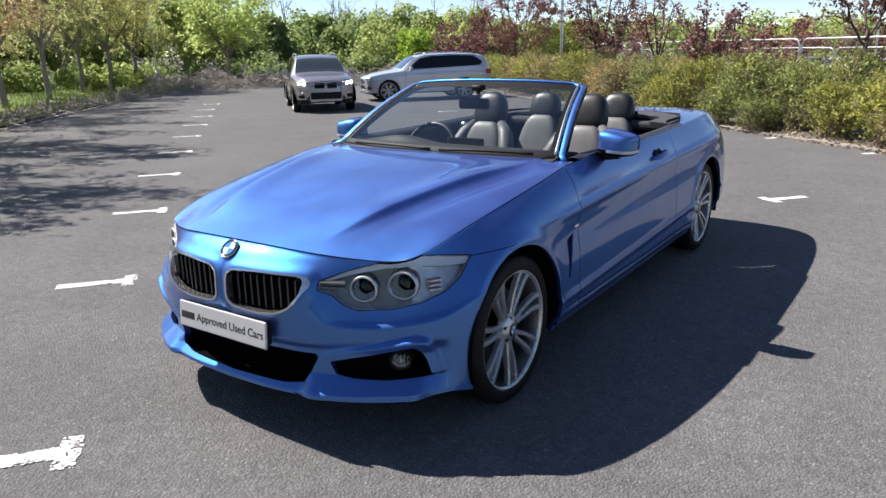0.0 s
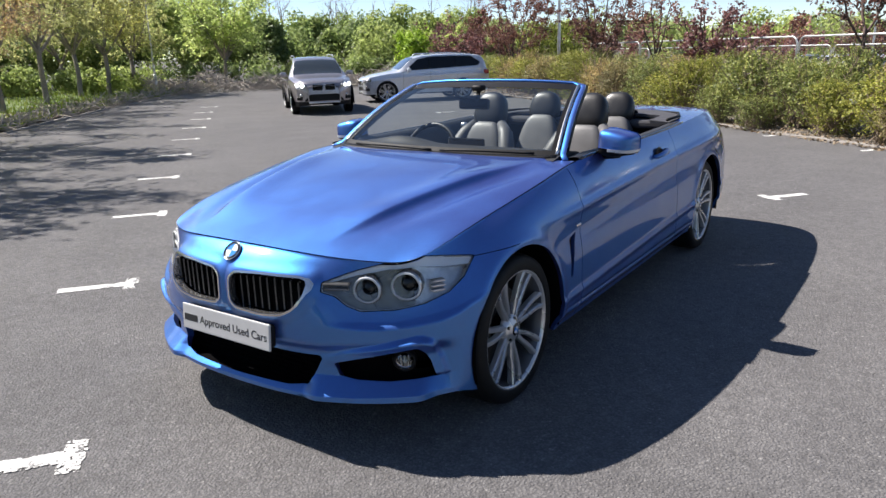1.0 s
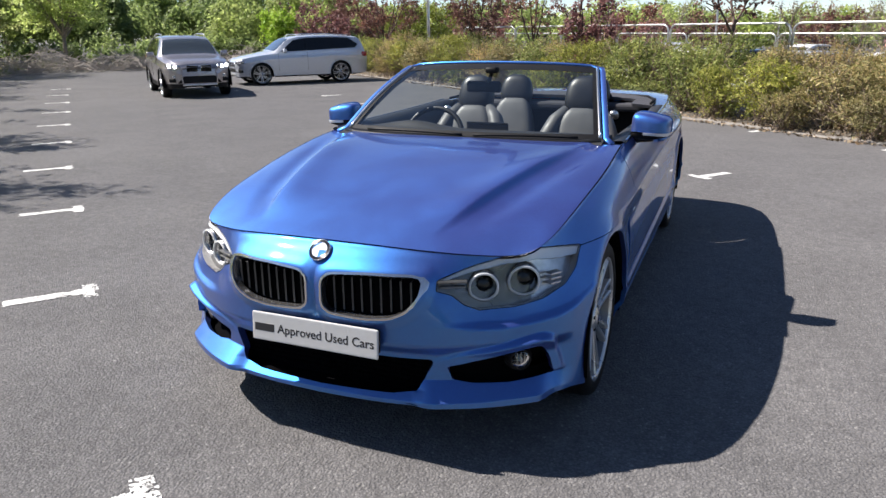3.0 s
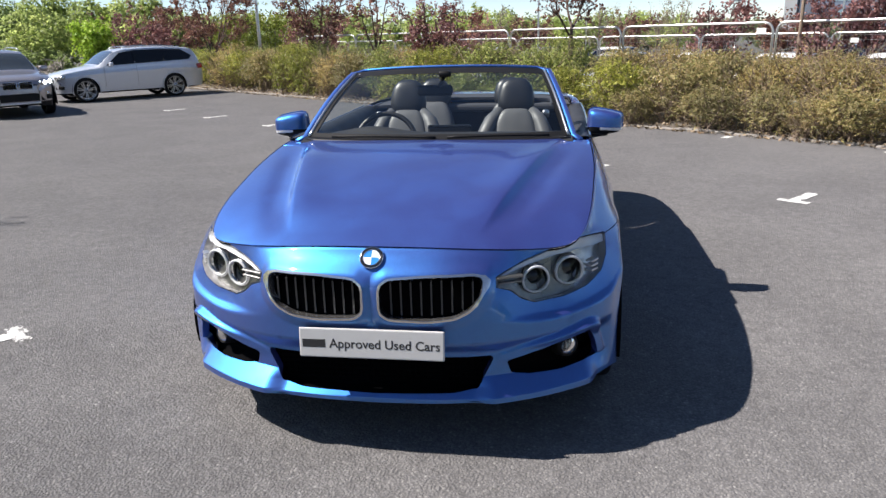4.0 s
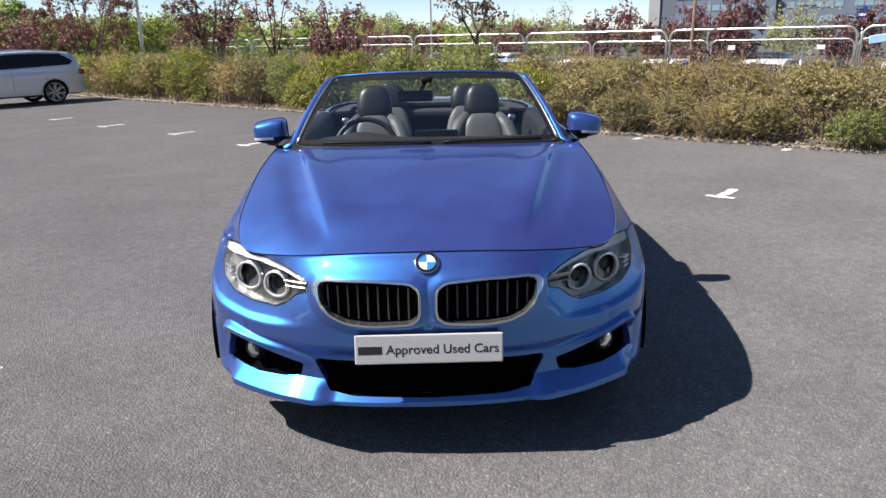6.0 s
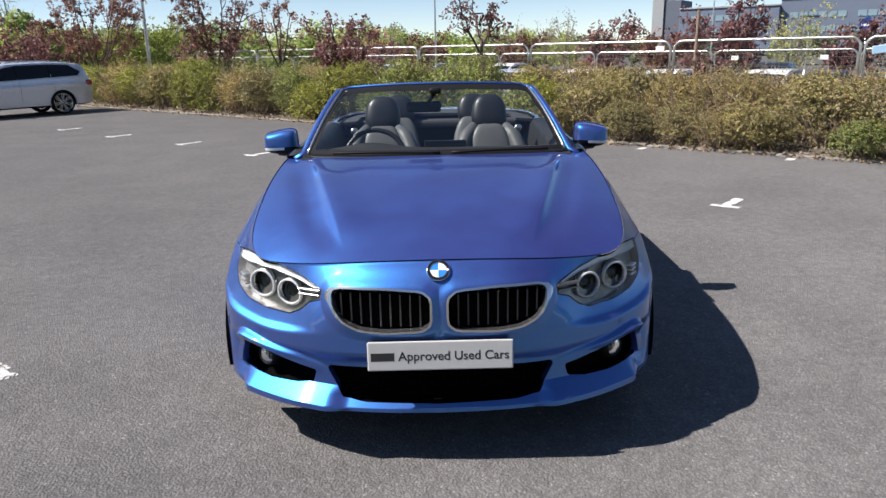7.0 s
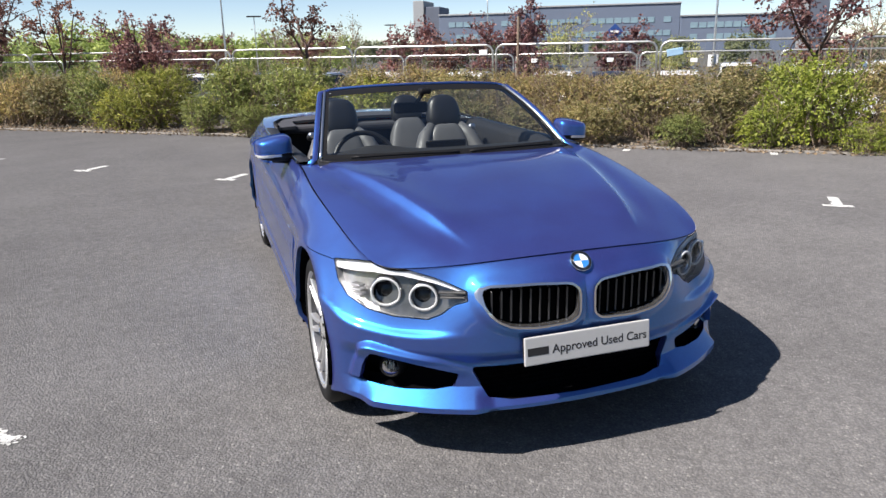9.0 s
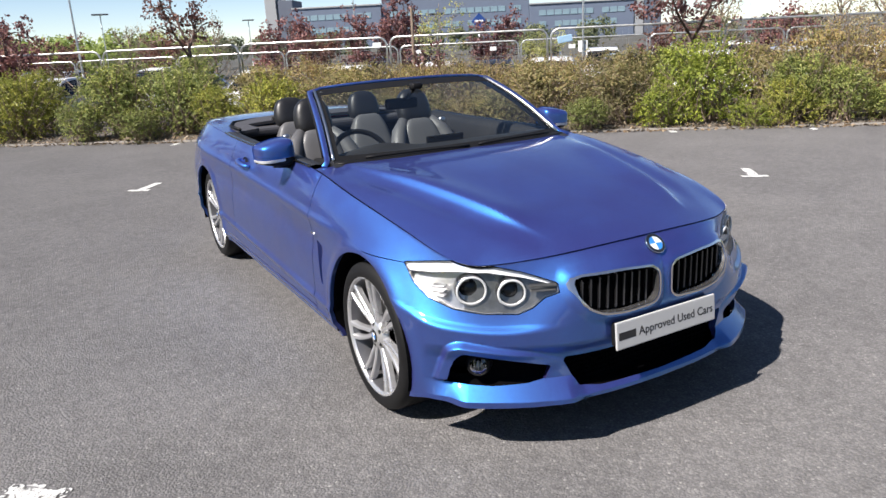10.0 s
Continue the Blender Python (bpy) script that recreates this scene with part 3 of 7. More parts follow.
# ---- white bay markings ----
def marking(u, n, stem_sign, seed, stem=0.43, bar=0.25, worn=0.0, crazed=0.0):
    """A T of road paint: a stem across the row and a short bar along it, with frayed edges."""
    rng = random.Random(seed)
    ox, oy = rng.uniform(0, 50), rng.uniform(0, 50)
    w = 0.05
    lo, hi = (-w, stem) if stem_sign > 0 else (-stem, w)
    step = 0.005 if crazed else 0.010

    def fn(a, b):
        return np.stack([a, b, np.full_like(a, 0.004)], 1)

    def g(a, b, p):
        d = np.maximum(np.minimum(bar / 2 - np.abs(a), 0.042 - np.abs(b)), np.minimum(w - np.abs(a), np.minimum(b - lo, hi - b)))
        nz = np.array([noise.noise(((x + ox) * 30, (y + oy) * 30, seed)) * 0.007 + max(0.0, noise.noise(((x + ox) * 12, (y + oy) * 12, seed + 9)) - 0.28 + worn) * -0.10 for x, y in zip(a, b)])
        if crazed:
            nz += np.array([-0.07 * max(0.0, 1 - abs(noise.noise(((x + ox) * 38, (y + oy) * 38, seed + 4))) / 0.11) * (1.0 if abs(y) < w else crazed) for x, y in zip(a, b)])
        return d + nz
    t = Sheet(fn, np.arange(-bar / 2 - 0.02, bar / 2 + 0.03, step), np.arange(lo - 0.02, hi + 0.03, step)).trim(g)
    verts, faces = t.p.tolist(), t.faces
    me = make_mesh("bay_marking", verts, [q[::-1] for q in faces], M_ROADPAINT)
    ob = part("bay_marking", me)
    c = at_un(u, n)
    ob.matrix_world = Matrix(((U.x, N.x, 0, c.x), (U.y, N.y, 0, c.y), (0, 0, 1, 0), (0, 0, 0, 1)))
    return tagged(ob, "white painted bay mark worn at the edges on tarmac", "road marking", "bay markings")


ROW_A = [(-0.365, -0.555), (-2.175, 0.845), (-4.036, 2.401), (-5.86, 3.85), (-7.60, 5.32), (-9.36, 6.80), (-11.1, 8.28), (-12.85, 9.75), (-14.6, 11.2), (-16.3, 12.7)]
ROW_B = [(4.30, 2.90), (2.68, 4.24), (0.93, 5.70), (-1.10, 6.84), (-2.90, 8.38), (-4.50, 9.90), (-6.33, 11.30), (-8.05, 12.81)]
for i, (mx, my) in enumerate(ROW_A):
    q = Vector((mx, my, 0))
    du, dn = ((0.026, 0.015), (0.052, 0.007))[i] if i < 2 else (0.0, -0.02)
    marking(q.dot(U) + du, q.dot(N) + dn, -1, 3 + i, 0.46, 0.255, -0.02, (0.3, 0.1)[i] if i < 2 else 0.0)
for i, (mx, my) in enumerate(ROW_B):
    q = Vector((mx, my, 0))
    marking(q.dot(U) + 0.03, q.dot(N), 1, 30 + i, 0.42, 0.265, 0.16 if i == 5 else 0.02)
for u_, n_ in ((-3.0, 8.24), (-1.1, 8.32), (0.87, 8.23), (2.92, 8.24), (4.9, 8.24), (6.8, 8.24)):
    marking(u_, n_ - 0.06, 1, int(60 + u_ * 7), 0.16, 0.10, 0.06)


# ---- plants ----
def leaf_quads(c, size, rng, up=0.35, aspect=0.55, out=None):
    """A rhombic leaf at each centre, turned at random, or mostly facing outwards."""
    n = len(c)
    d = rng.normal(size=(n, 3))
    d[:, 2] += up
    if out is not None:
        d = d * 0.55 + out
    d /= np.linalg.norm(d, axis=1)[:, None]
    a = rng.normal(size=(n, 3))
    a -= d * (a * d).sum(1)[:, None]
    a /= np.linalg.norm(a, axis=1)[:, None]
    b = np.cross(d, a)
    s = (size * rng.uniform(0.6, 1.35, n))[:, None]
    fold = d * s * 0.18
    return np.stack([c - a * s, c - b * s * aspect + fold, c + a * s, c + b * s * aspect + fold], 1).reshape(-1, 3)


def bush_mesh(name, seed, w, h, sprays, size, mat, per=15, k=7, wild=0.3):
    """A round bush: leafy sprays that stand out of several lumps, with dark hollows between and under them."""
    rng = np.random.default_rng(seed)
    a = rng.uniform(0, 6.28, k)
    cx, cy = np.cos(a) * rng.uniform(0.05, 0.27, k) * w, np.sin(a) * rng.uniform(0.05, 0.27, k) * w
    cz, r = rng.uniform(0.28, 0.66, k) * h, rng.uniform(0.24, 0.33, k) * min(w, h * 1.15)
    cz[0], r[0], cx[0], cy[0] = 0.52 * h, 0.40 * min(w, h), 0, 0
    cen = np.stack([cx, cy, cz], 1)
    pick = rng.integers(0, k, sprays)
    d = rng.normal(size=(sprays, 3))
    d[:, 2] += 0.35
    d /= np.linalg.norm(d, axis=1)[:, None]
    start = cen[pick] + d * (r[pick] * rng.uniform(0.62, 1.0, sprays))[:, None]
    keep = start[:, 2] > 0.07 * h
    start, d = start[keep], d[keep]
    m = len(start)
    dirn = d + rng.normal(size=(m, 3)) * 0.45 + np.array([0, 0, 0.35])
    dirn /= np.linalg.norm(dirn, axis=1)[:, None]
    ln = rng.uniform(0.08, 0.20, m) * (1 + wild * 3.0 * (rng.random(m) < 0.12))
    t = np.linspace(0, 1, per)
    c = start[:, None, :] + dirn[:, None, :] * (ln[:, None] * t[None])[:, :, None]
    c[:, :, 2] -= (0.25 * ln[:, None] * t[None] ** 2)
    c = c.reshape(-1, 3) + rng.normal(size=(m * per, 3)) * 0.014
    o = np.repeat(d, per, axis=0) * 0.55 + np.array([0, 0, 0.25])
    return quads_mesh(name, leaf_quads(c, size, rng, 0.3, 0.5, o), len(c), mat)


def twig_mesh(name, seed, w, h, count, mat):
    rng = np.random.default_rng(seed)
    pieces = []
    for _ in range(count):
        p = np.array([rng.normal() * 0.12 * w, rng.normal() * 0.12 * w, 0.0])
        e = np.array([rng.normal() * 0.30 * w, rng.normal() * 0.30 * w, h * rng.uniform(0.5, 1.08)])
        m = (p + e) / 2 + rng.normal(size=3) * 0.08 * h
        t = np.linspace(0, 1, 5)[:, None]
        path = (1 - t) ** 2 * p + 2 * t * (1 - t) * m + t * t * e
        pieces.append(tube(path, np.linspace(0.009, 0.003, 5), 4, False))
    return make_mesh(name, *join(*pieces), mat)


def branch_tree(seed, height, spread, trunk_h, trunk_r, limbs=7, twigs=5, lean=0.0):
    """A tapered trunk with limbs and twigs; gives the wood and the places for leaves."""
    rng = np.random.default_rng(seed)
    wood, tips = [], []
    t = np.linspace(0, 1, 9)[:, None]
    top = np.array([rng.normal() * 0.1 + lean, rng.normal() * 0.1, height * 0.8])
    mid = top * 0.5 + rng.normal(size=3) * np.array([0.06, 0.06, 0])
    trunk = 2 * t * (1 - t) * mid + t * t * top
    wood.append(tube(trunk, trunk_r * (1 - 0.78 * t[:, 0]) + 0.02 * (t[:, 0] < 0.06), 9))
    for i in range(limbs):
        f = trunk_h / (height * 0.8) + (1 - trunk_h / (height * 0.8)) * (i / limbs) ** 0.9 * 0.95
        j = f * 8
        p = trunk[int(j)] + (trunk[min(8, int(j) + 1)] - trunk[int(j)]) * (j % 1)
        ang = i * 2.4 + rng.uniform(-0.5, 0.5)
        ln = spread * (1.05 - 0.5 * f) * rng.uniform(0.75, 1.15)
        e = p + np.array([math.cos(ang) * ln, math.sin(ang) * ln, height * rng.uniform(0.16, 0.34)])
        m = (p + e) / 2 + np.array([math.cos(ang) * ln * 0.15, math.sin(ang) * ln * 0.15, -0.04 * height])
        tt = np.linspace(0, 1, 7)[:, None]
        path = (1 - tt) ** 2 * p + 2 * tt * (1 - tt) * m + tt * tt * e
        wood.append(tube(path, np.linspace(trunk_r * 0.42, 0.008, 7), 6, False))
        for k in range(twigs):
            q = path[int(rng.integers(2, 7))]
            dq = rng.normal(size=3) + np.array([math.cos(ang), math.sin(ang), 0.9])
            dq *= spread * rng.uniform(0.22, 0.5) / np.linalg.norm(dq)
            tw = q + dq * np.linspace(0, 1, 4)[:, None] + rng.normal(size=(4, 3)) * 0.02
            wood.append(tube(tw, np.linspace(0.010, 0.004, 4), 4, False))
            for s in range(3):
                d2 = dq * 0.5 + rng.normal(size=3) * spread * 0.14
                st = tw[int(rng.integers(1, 4))]
                tips.append(st + d2 * np.linspace(0, 1, 6)[:, None])
            tips.append(np.repeat(tw, 2, axis=0))
    return join(*wood), np.concatenate(tips), rng


def vase_tree(seed, height, spread, fork, trunk_r, limbs=5, branches=7):
    """A stout trunk that forks low into steep limbs with side branches; gives the wood and the leaf places."""
    rng = np.random.default_rng(seed)
    top = np.array([rng.normal() * 0.06, rng.normal() * 0.06, fork])
    wood = [tube([(0, 0, 0), (0, 0, 0.12), tuple(top * 0.5 + (rng.normal() * 0.03, rng.normal() * 0.03, 0)), tuple(top)], [trunk_r * 1.35, trunk_r, trunk_r * 0.85, trunk_r * 0.72], 10)]
    tips = []
    for i in range(limbs):
        ang = i * 6.283 / limbs + rng.uniform(-0.4, 0.4)
        out = spread * rng.uniform(0.35, 0.95)
        e = np.array([math.cos(ang) * out, math.sin(ang) * out, height * rng.uniform(0.82, 1.0)])
        p = top * rng.uniform(0.80, 1.0)
        m = p * 0.55 + e * 0.45 + np.array([math.cos(ang), math.sin(ang), 0]) * spread * 0.22
        tt = np.linspace(0, 1, 10)[:, None]
        path = (1 - tt) ** 2 * p + 2 * tt * (1 - tt) * m + tt * tt * e + rng.normal(size=(10, 3)) * 0.025 * tt
        wood.append(tube(path, np.linspace(trunk_r * 0.55, 0.012, 10), 7, False))
        for b in range(branches):
            q = path[int(rng.integers(2, 9))]
            dq = rng.normal(size=3) * 0.6 + np.array([math.cos(ang) * 0.9, math.sin(ang) * 0.9, 0.55])
            dq *= spread * rng.uniform(0.3, 0.62) / np.linalg.norm(dq)
            tw = q + dq * np.linspace(0, 1, 5)[:, None] + rng.normal(size=(5, 3)) * 0.03
            wood.append(tube(tw, np.linspace(0.017, 0.005, 5), 4, False))
            tips.append(tw[1:])
            for _ in range(3):
                st = tw[int(rng.integers(1, 5))]
                d2 = dq * 0.4 + rng.normal(size=3) * spread * 0.16
                tips.append(st + d2 * np.linspace(0.2, 1, 5)[:, None])
        tips.append(path[5:])
    return join(*wood), np.concatenate(tips), rng


def tree(name, loc, seed, height, spread, trunk_h, trunk_r, leaf_n, leaf_size, mat, bark, label, group, limbs=7, twigs=6, clump=0.10, lean=0.0, vase=False, bunch=7):
    if vase:
        wood, tips, rng = vase_tree(seed, height, spread, trunk_h, trunk_r, limbs, twigs)
    else:
        wood, tips, rng = branch_tree(seed, height, spread, trunk_h, trunk_r, limbs, twigs, lean)
    root = thing(name, loc, label=label, category="tree", group=group)
    part("trunk", make_mesh("trunk", *wood, bark, smooth=True), root)
    m = leaf_n // bunch
    cen = tips[rng.integers(0, len(tips), m)] + rng.normal(size=(m, 3)) * clump
    c = np.repeat(cen, bunch, axis=0) + rng.normal(size=(m * bunch, 3)) * leaf_size * 1.1
    part("crown", quads_mesh("crown", leaf_quads(c, leaf_size, rng, 0.5, 0.62), m * bunch, mat), root)
    return root


# bushes of the hedge: along the row, across it, width, height, kind
HEDGE = (
    (-8.6, 9.6, 1.5, 1.2, "g"), (-7.3, 9.8, 1.5, 1.25, "y"), (-6.1, 9.5, 1.4, 1.1, "g"), (-6.6, 10.6, 1.5, 1.3, "r"),
    (-5.0, 9.5, 1.3, 0.92, "g"), (-4.7, 10.4, 1.4, 1.25, "r"), (-3.75, 10.0, 1.5, 1.38, "r"), (-3.55, 9.35, 1.0, 0.85, "g"), (-4.2, 9.25, 0.9, 0.62, "g"),
    (-3.05, 9.55, 1.15, 1.08, "g"), (-2.75, 9.1, 0.8, 0.7, "y"), (-2.75, 10.5, 1.3, 1.15, "o"),
    (-1.75, 9.55, 1.45, 1.36, "b"), (-1.05, 9.25, 0.9, 0.80, "b"), (-1.5, 10.6, 1.4, 1.25, "g"), (-2.25, 9.0, 0.6, 0.45, "b"),
    (-0.25, 9.5, 1.2, 0.95, "o"), (0.15, 9.05, 0.8, 0.55, "g"), (0.75, 9.6, 1.3, 0.98, "o"), (0.3, 10.6, 1.4, 1.02, "r"),
    (1.5, 9.15, 1.05, 0.66, "o"), (1.9, 9.8, 1.3, 0.95, "r"), (1.7, 10.7, 1.4, 0.98, "r"), (2.6, 9.2, 1.0, 0.68, "o"),
    (3.1, 9.9, 1.3, 0.92, "r"), (3.4, 9.15, 1.0, 0.66, "o"), (3.3, 10.8, 1.4, 0.98, "r"), (4.2, 9.5, 1.3, 0.95, "o"),
    (4.6, 10.5, 1.4, 1.05, "o"), (5.3, 9.4, 1.25, 0.98, "y"), (5.9, 10.2, 1.4, 1.12, "o"), (1.0, 10.3, 1.4, 1.08, "o"), (2.45, 10.35, 1.5, 1.06, "r"), (3.75, 10.3, 1.4, 1.06, "o"), (5.2, 10.4, 1.4, 1.12, "r"), (-0.45, 10.4, 1.4, 1.12, "o"), (2.0, 9.05, 0.8, 0.5, "r"), (4.75, 9.05, 0.8, 0.55, "o"), (6.25, 9.3, 1.0, 0.85, "y"),
    (7.15, 9.55, 1.45, 1.22, "g"), (8.2, 9.6, 1.6, 1.40, "g"), (7.7, 10.5, 1.6, 1.42, "g"), (7.6, 9.0, 0.85, 0.6, "g"), (8.75, 9.1, 0.85, 0.72, "g"), (9.0, 10.3, 1.1, 1.15, "o"),
    (10.25, 9.45, 1.4, 1.14, "y"), (10.9, 9.2, 1.0, 0.85, "y"), (10.8, 10.3, 1.4, 1.22, "y"), (11.8, 9.6, 1.3, 1.1, "g"),
    (12.9, 9.5, 1.4, 1.08, "o"), (12.4, 10.5, 1.4, 1.15, "r"), (14.0, 9.5, 1.4, 1.15, "r"), (13.6, 10.5, 1.5, 1.2, "g"), (15.1, 9.5, 1.4, 1.1, "y"),
    (15.0, 10.5, 1.5, 1.3, "g"), (16.2, 9.6, 1.5, 1.28, "y"), (16.6, 10.5, 1.6, 1.4, "g"), (17.5, 9.6, 1.5, 1.2, "o"), (18.2, 10.4, 1.5, 1.3, "y"),
    (18.8, 9.6, 1.5, 1.15, "y"), (20.0, 9.6, 1.5, 1.2, "r"), (20.2, 10.6, 1.5, 1.25, "g"), (21.3, 9.7, 1.5, 1.15, "y"), (22.6, 9.7, 1.5, 1.2, "g"), (22.0, 10.7, 1.5, 1.25, "r"), (23.9, 9.8, 1.5, 1.2, "y"), (25.1, 9.9, 1.5, 1.2, "g"))


def build_hedge():
    words = {"g": "olive green", "y": "yellow-green", "r": "rusty brown twiggy", "b": "bright green", "o": "olive and rust-tinted"}
    mats = {"g": M_LEAFGREEN, "y": M_LEAFYELLOW, "r": M_LEAFRUST, "b": M_LEAFFRESH, "o": M_LEAFOLIVE}
    kinds = {}
    for j, key in enumerate("gyrbo"):
        kinds[key] = [bush_mesh("leaves", 20 + 10 * j + i, 1.4, 1.2, 760 if key != "r" else 780, 0.0205 if key != "r" else 0.0175, mats[key], 12, 7, 0.3 if key != "r" else 0.8) for i in range(3)]
    twigs = [twig_mesh("stem", 50 + i, 1.25, 1.12, 70, M_TWIG) for i in range(3)]
    manytwigs = [twig_mesh("stem", 60 + i, 1.35, 1.2, 110, M_TWIG) for i in range(2)]
    rng = random.Random(11)
    for u, n, w, h, key in HEDGE:
        root = thing("shrub", at_un(u, n - (0.40 if n < 9.75 else 0.12), 0.0), rng.uniform(0, 360), "%s leafy shrub in the hedge bed by the kerb" % words[key], "shrub", "hedge shrubs")
        root.scale = (w / 1.28, w / 1.28, h / 1.14)
        part("foliage", rng.choice(kinds[key]), root)
        part("stem", rng.choice(manytwigs if key == "r" else twigs), root)


# ---- fence of hooped panels ----
def panel_mesh(w, h, r=0.021):
    """A steel frame with rounded upper corners, one bent tube."""
    c = 0.16
    pts = [(0, 0, 0), (0, 0, h - c)]
    pts += [(c - c * math.cos(a), 0, h - c + c * math.sin(a)) for a in np.linspace(0.2, 1.57, 7)]
    pts += [(w - c + c * math.sin(a), 0, h - c + c * math.cos(a)) for a in np.linspace(0, 1.37, 7)]
    pts += [(w, 0, h - c), (w, 0, 0)]
    return tube(pts, r, 10)


def build_fence(name, u0, count, n, pitch, z0, z1, label, mesh_step=0.11, drop=0.0):
    frame_me = make_mesh("frame", *panel_mesh(pitch - 0.07, z1 - z0), M_GALV, smooth=True)
    wires = []
    for x in np.arange(0.1, pitch - 0.1, mesh_step):
        wires.append(tube([(x, 0.02, 0.05), (x, 0.02, z1 - z0 - 0.02)], 0.0018, 3, False))
    for z in np.arange(0.1, z1 - z0, 0.22):
        wires.append(tube([(0.02, 0.022, z), (pitch - 0.1, 0.022, z)], 0.0018, 3, False))
    wire_me = make_mesh("wire_mesh", *join(*wires), M_MESHWIRE)
    ang = math.atan2(U.y, U.x)
    for i in range(count):
        root = thing("fence", at_un(u0 + i * pitch + 0.035, n, z0 - drop * i), math.degrees(ang), label, "fence", name)
        part("frame", frame_me, root)
        part("wire_mesh", wire_me, root)
    return frame_me


build_fence("near fence", -8.6, 9, 11.6, 3.13, -0.35, 1.52, "galvanised steel temporary fence panel with rounded top corners behind hedge")
build_fence("far fence", -17.5, 14, 16.6, 3.2, -0.75, 1.27, "galvanised steel temporary fence panel beside the lower car park", 0.2)
for u_, n_, z_, lab in ((4.14, 11.56, 1.38, M_SIGNWHITE), (4.34, 16.5, 1.10, M_SIGNWHITE), (2.38, 16.5, 1.10, M_SIGNWHITE), (0.38, 16.5, 1.07, M_SIGNWHITE)):
    sg = part("fence_notice", make_mesh("fence_notice", *rbox(0.17, 0.012, 0.10, 0.004, 1), lab))
    sg.matrix_world = Matrix.Translation(at_un(u_, n_, z_)) @ Matrix.Rotation(math.atan2(U.y, U.x), 4, "Z")
    tagged(sg, "small blank white notice tied to a fence panel", "sign")
bag = part("plastic_bag", make_mesh("plastic_bag", *rbox(0.28, 0.03, 0.13, 0.012, 2), M_CLOTHBLUE))
bag.matrix_world = Matrix.Translation(at_un(0.50, 11.5, 1.33)) @ Matrix.Rotation(math.atan2(U.y, U.x) + 0.2, 4, "Z") @ Matrix.Rotation(0.15, 4, "Y")
tagged(bag, "pale blue plastic sheet tied to the fence", "sheet")


# ---- masts and lamp posts ----
def lamp_post(u, n, h, r=0.05, head=True, label="tall grey steel lamp post behind the fence"):
    root = thing("street_lamp", at_un(u, n, ground_height(n)), 0, label, "lamp post", "lamp posts")
    t = np.linspace(0, 1, 5)
    part("pole", make_mesh("pole", *tube([(0, 0, h * s) for s in t], r * (1 - 0.4 * t), 10), M_GALV, smooth=True), root)
    part("base", make_mesh("base", *tube([(0, 0, 0), (0, 0, 0.9)], r * 1.5, 10), M_GALV, smooth=True), root)
    if head:
        part("lamp_head", make_mesh("lamp_head", *rbox(0.9, 0.22, 0.09, 0.03, 2, (0, 0, h)), M_ALLOYDARK), root)
    return root


def az_pos(az, dist, ex=0.0):
    """A place at that azimuth and distance from (ex, -1.9)."""
    a = radians(az)
    return Vector((ex + math.sin(a) * dist, -1.9 + math.cos(a) * dist, 0))


# ---- the blue convertible: nose at y = 0, tail at y = 4.6, its left side at +x ----
OUT_X = spline([0, .2, .38, .52, .64, .752, .842, .888, .902, .905, .907, .907, .908, .91, .912, .915, .918, .905, .86, .74, .42, 0])
OUT_Y = spline([-.005, .0, .025, .08, .15, .235, .335, .48, .70, .95, 1.2, 1.5, 1.9, 2.35, 2.8, 3.2, 3.6, 3.95, 4.28, 4.5, 4.59, 4.615])
TOP_X = spline([0, .2, .36, .50, .63, .70, .745, .775, .795, .81, .815, .812, .815, .822, .825, .818, .80, .765, .71, .59, .34, 0])
TOP_Y = spline([.085, .095, .125, .175, .246, .30, .40, .56, .78, 1.0, 1.22, 1.5, 1.9, 2.35, 2.8, 3.2, 3.6, 3.95, 4.22, 4.4, 4.5, 4.53])
TOP_Z = spline([.768, .764, .753, .740, .729, .739, .765, .805, .845, .88, .912, .942, .948, .948, .952, .960, .967, .968, .962, .955, .95, .947])
BEND_Z = spline([.50, .50, .50, .495, .49, .50, .52, .56, .60, .62, .62, .60, .58, .58, .58, .60, .62, .60, .55, .50, .50, .50])
BEND_P = spline([5.2, 4.6, 2.5, .9, .6, .62, .8, 1.3, 2.2, 2.6, 2.8, 2.8, 2.6, 2.6, 2.6, 2.6, 2.6, 2.6, 2.4, 2.2, 2.2, 2.2])
LOW_Z = line([0, 1.75, 2.25, 2.65, 3.3, 5.2, 6.0, 7, 10, 15, 17, 19, 21], [.214, .219, .221, .221, .219, .217, .222, .20, .20, .21, .23, .26, .27])
INTAKE = [(-.405, .366), (.405, .366), (.358, .274), (.28, .263), (0, .258), (-.28, .263), (-.358, .274)]
DUCT = [(.480, .345), (.56, .368), (.66, .390), (.757, .413), (.776, .36), (.788, .302), (.66, .296), (.55, .302), (.49, .312)]
LAMP = [(2.42, .664), (2.42, .634), (2.75, .618), (3.05, .582), (3.4, .560), (4.3, .562), (5.3, .580), (6.1, .612), (6.6, .655), (6.98, .716), (6.1, .734), (5.25, .747), (4.6, .745), (4.0, .732), (3.2, .703)]


def chaikin(pts, n=2):
    """Cuts the corners of a polygon."""
    for _ in range(n):
        out = []
        for a, b in zip(pts, pts[1:] + pts[:1]):
            out += [(a[0] * 0.86 + b[0] * 0.14, a[1] * 0.86 + b[1] * 0.14), (a[0] * 0.14 + b[0] * 0.86, a[1] * 0.14 + b[1] * 0.86)]
        pts = out
    return pts


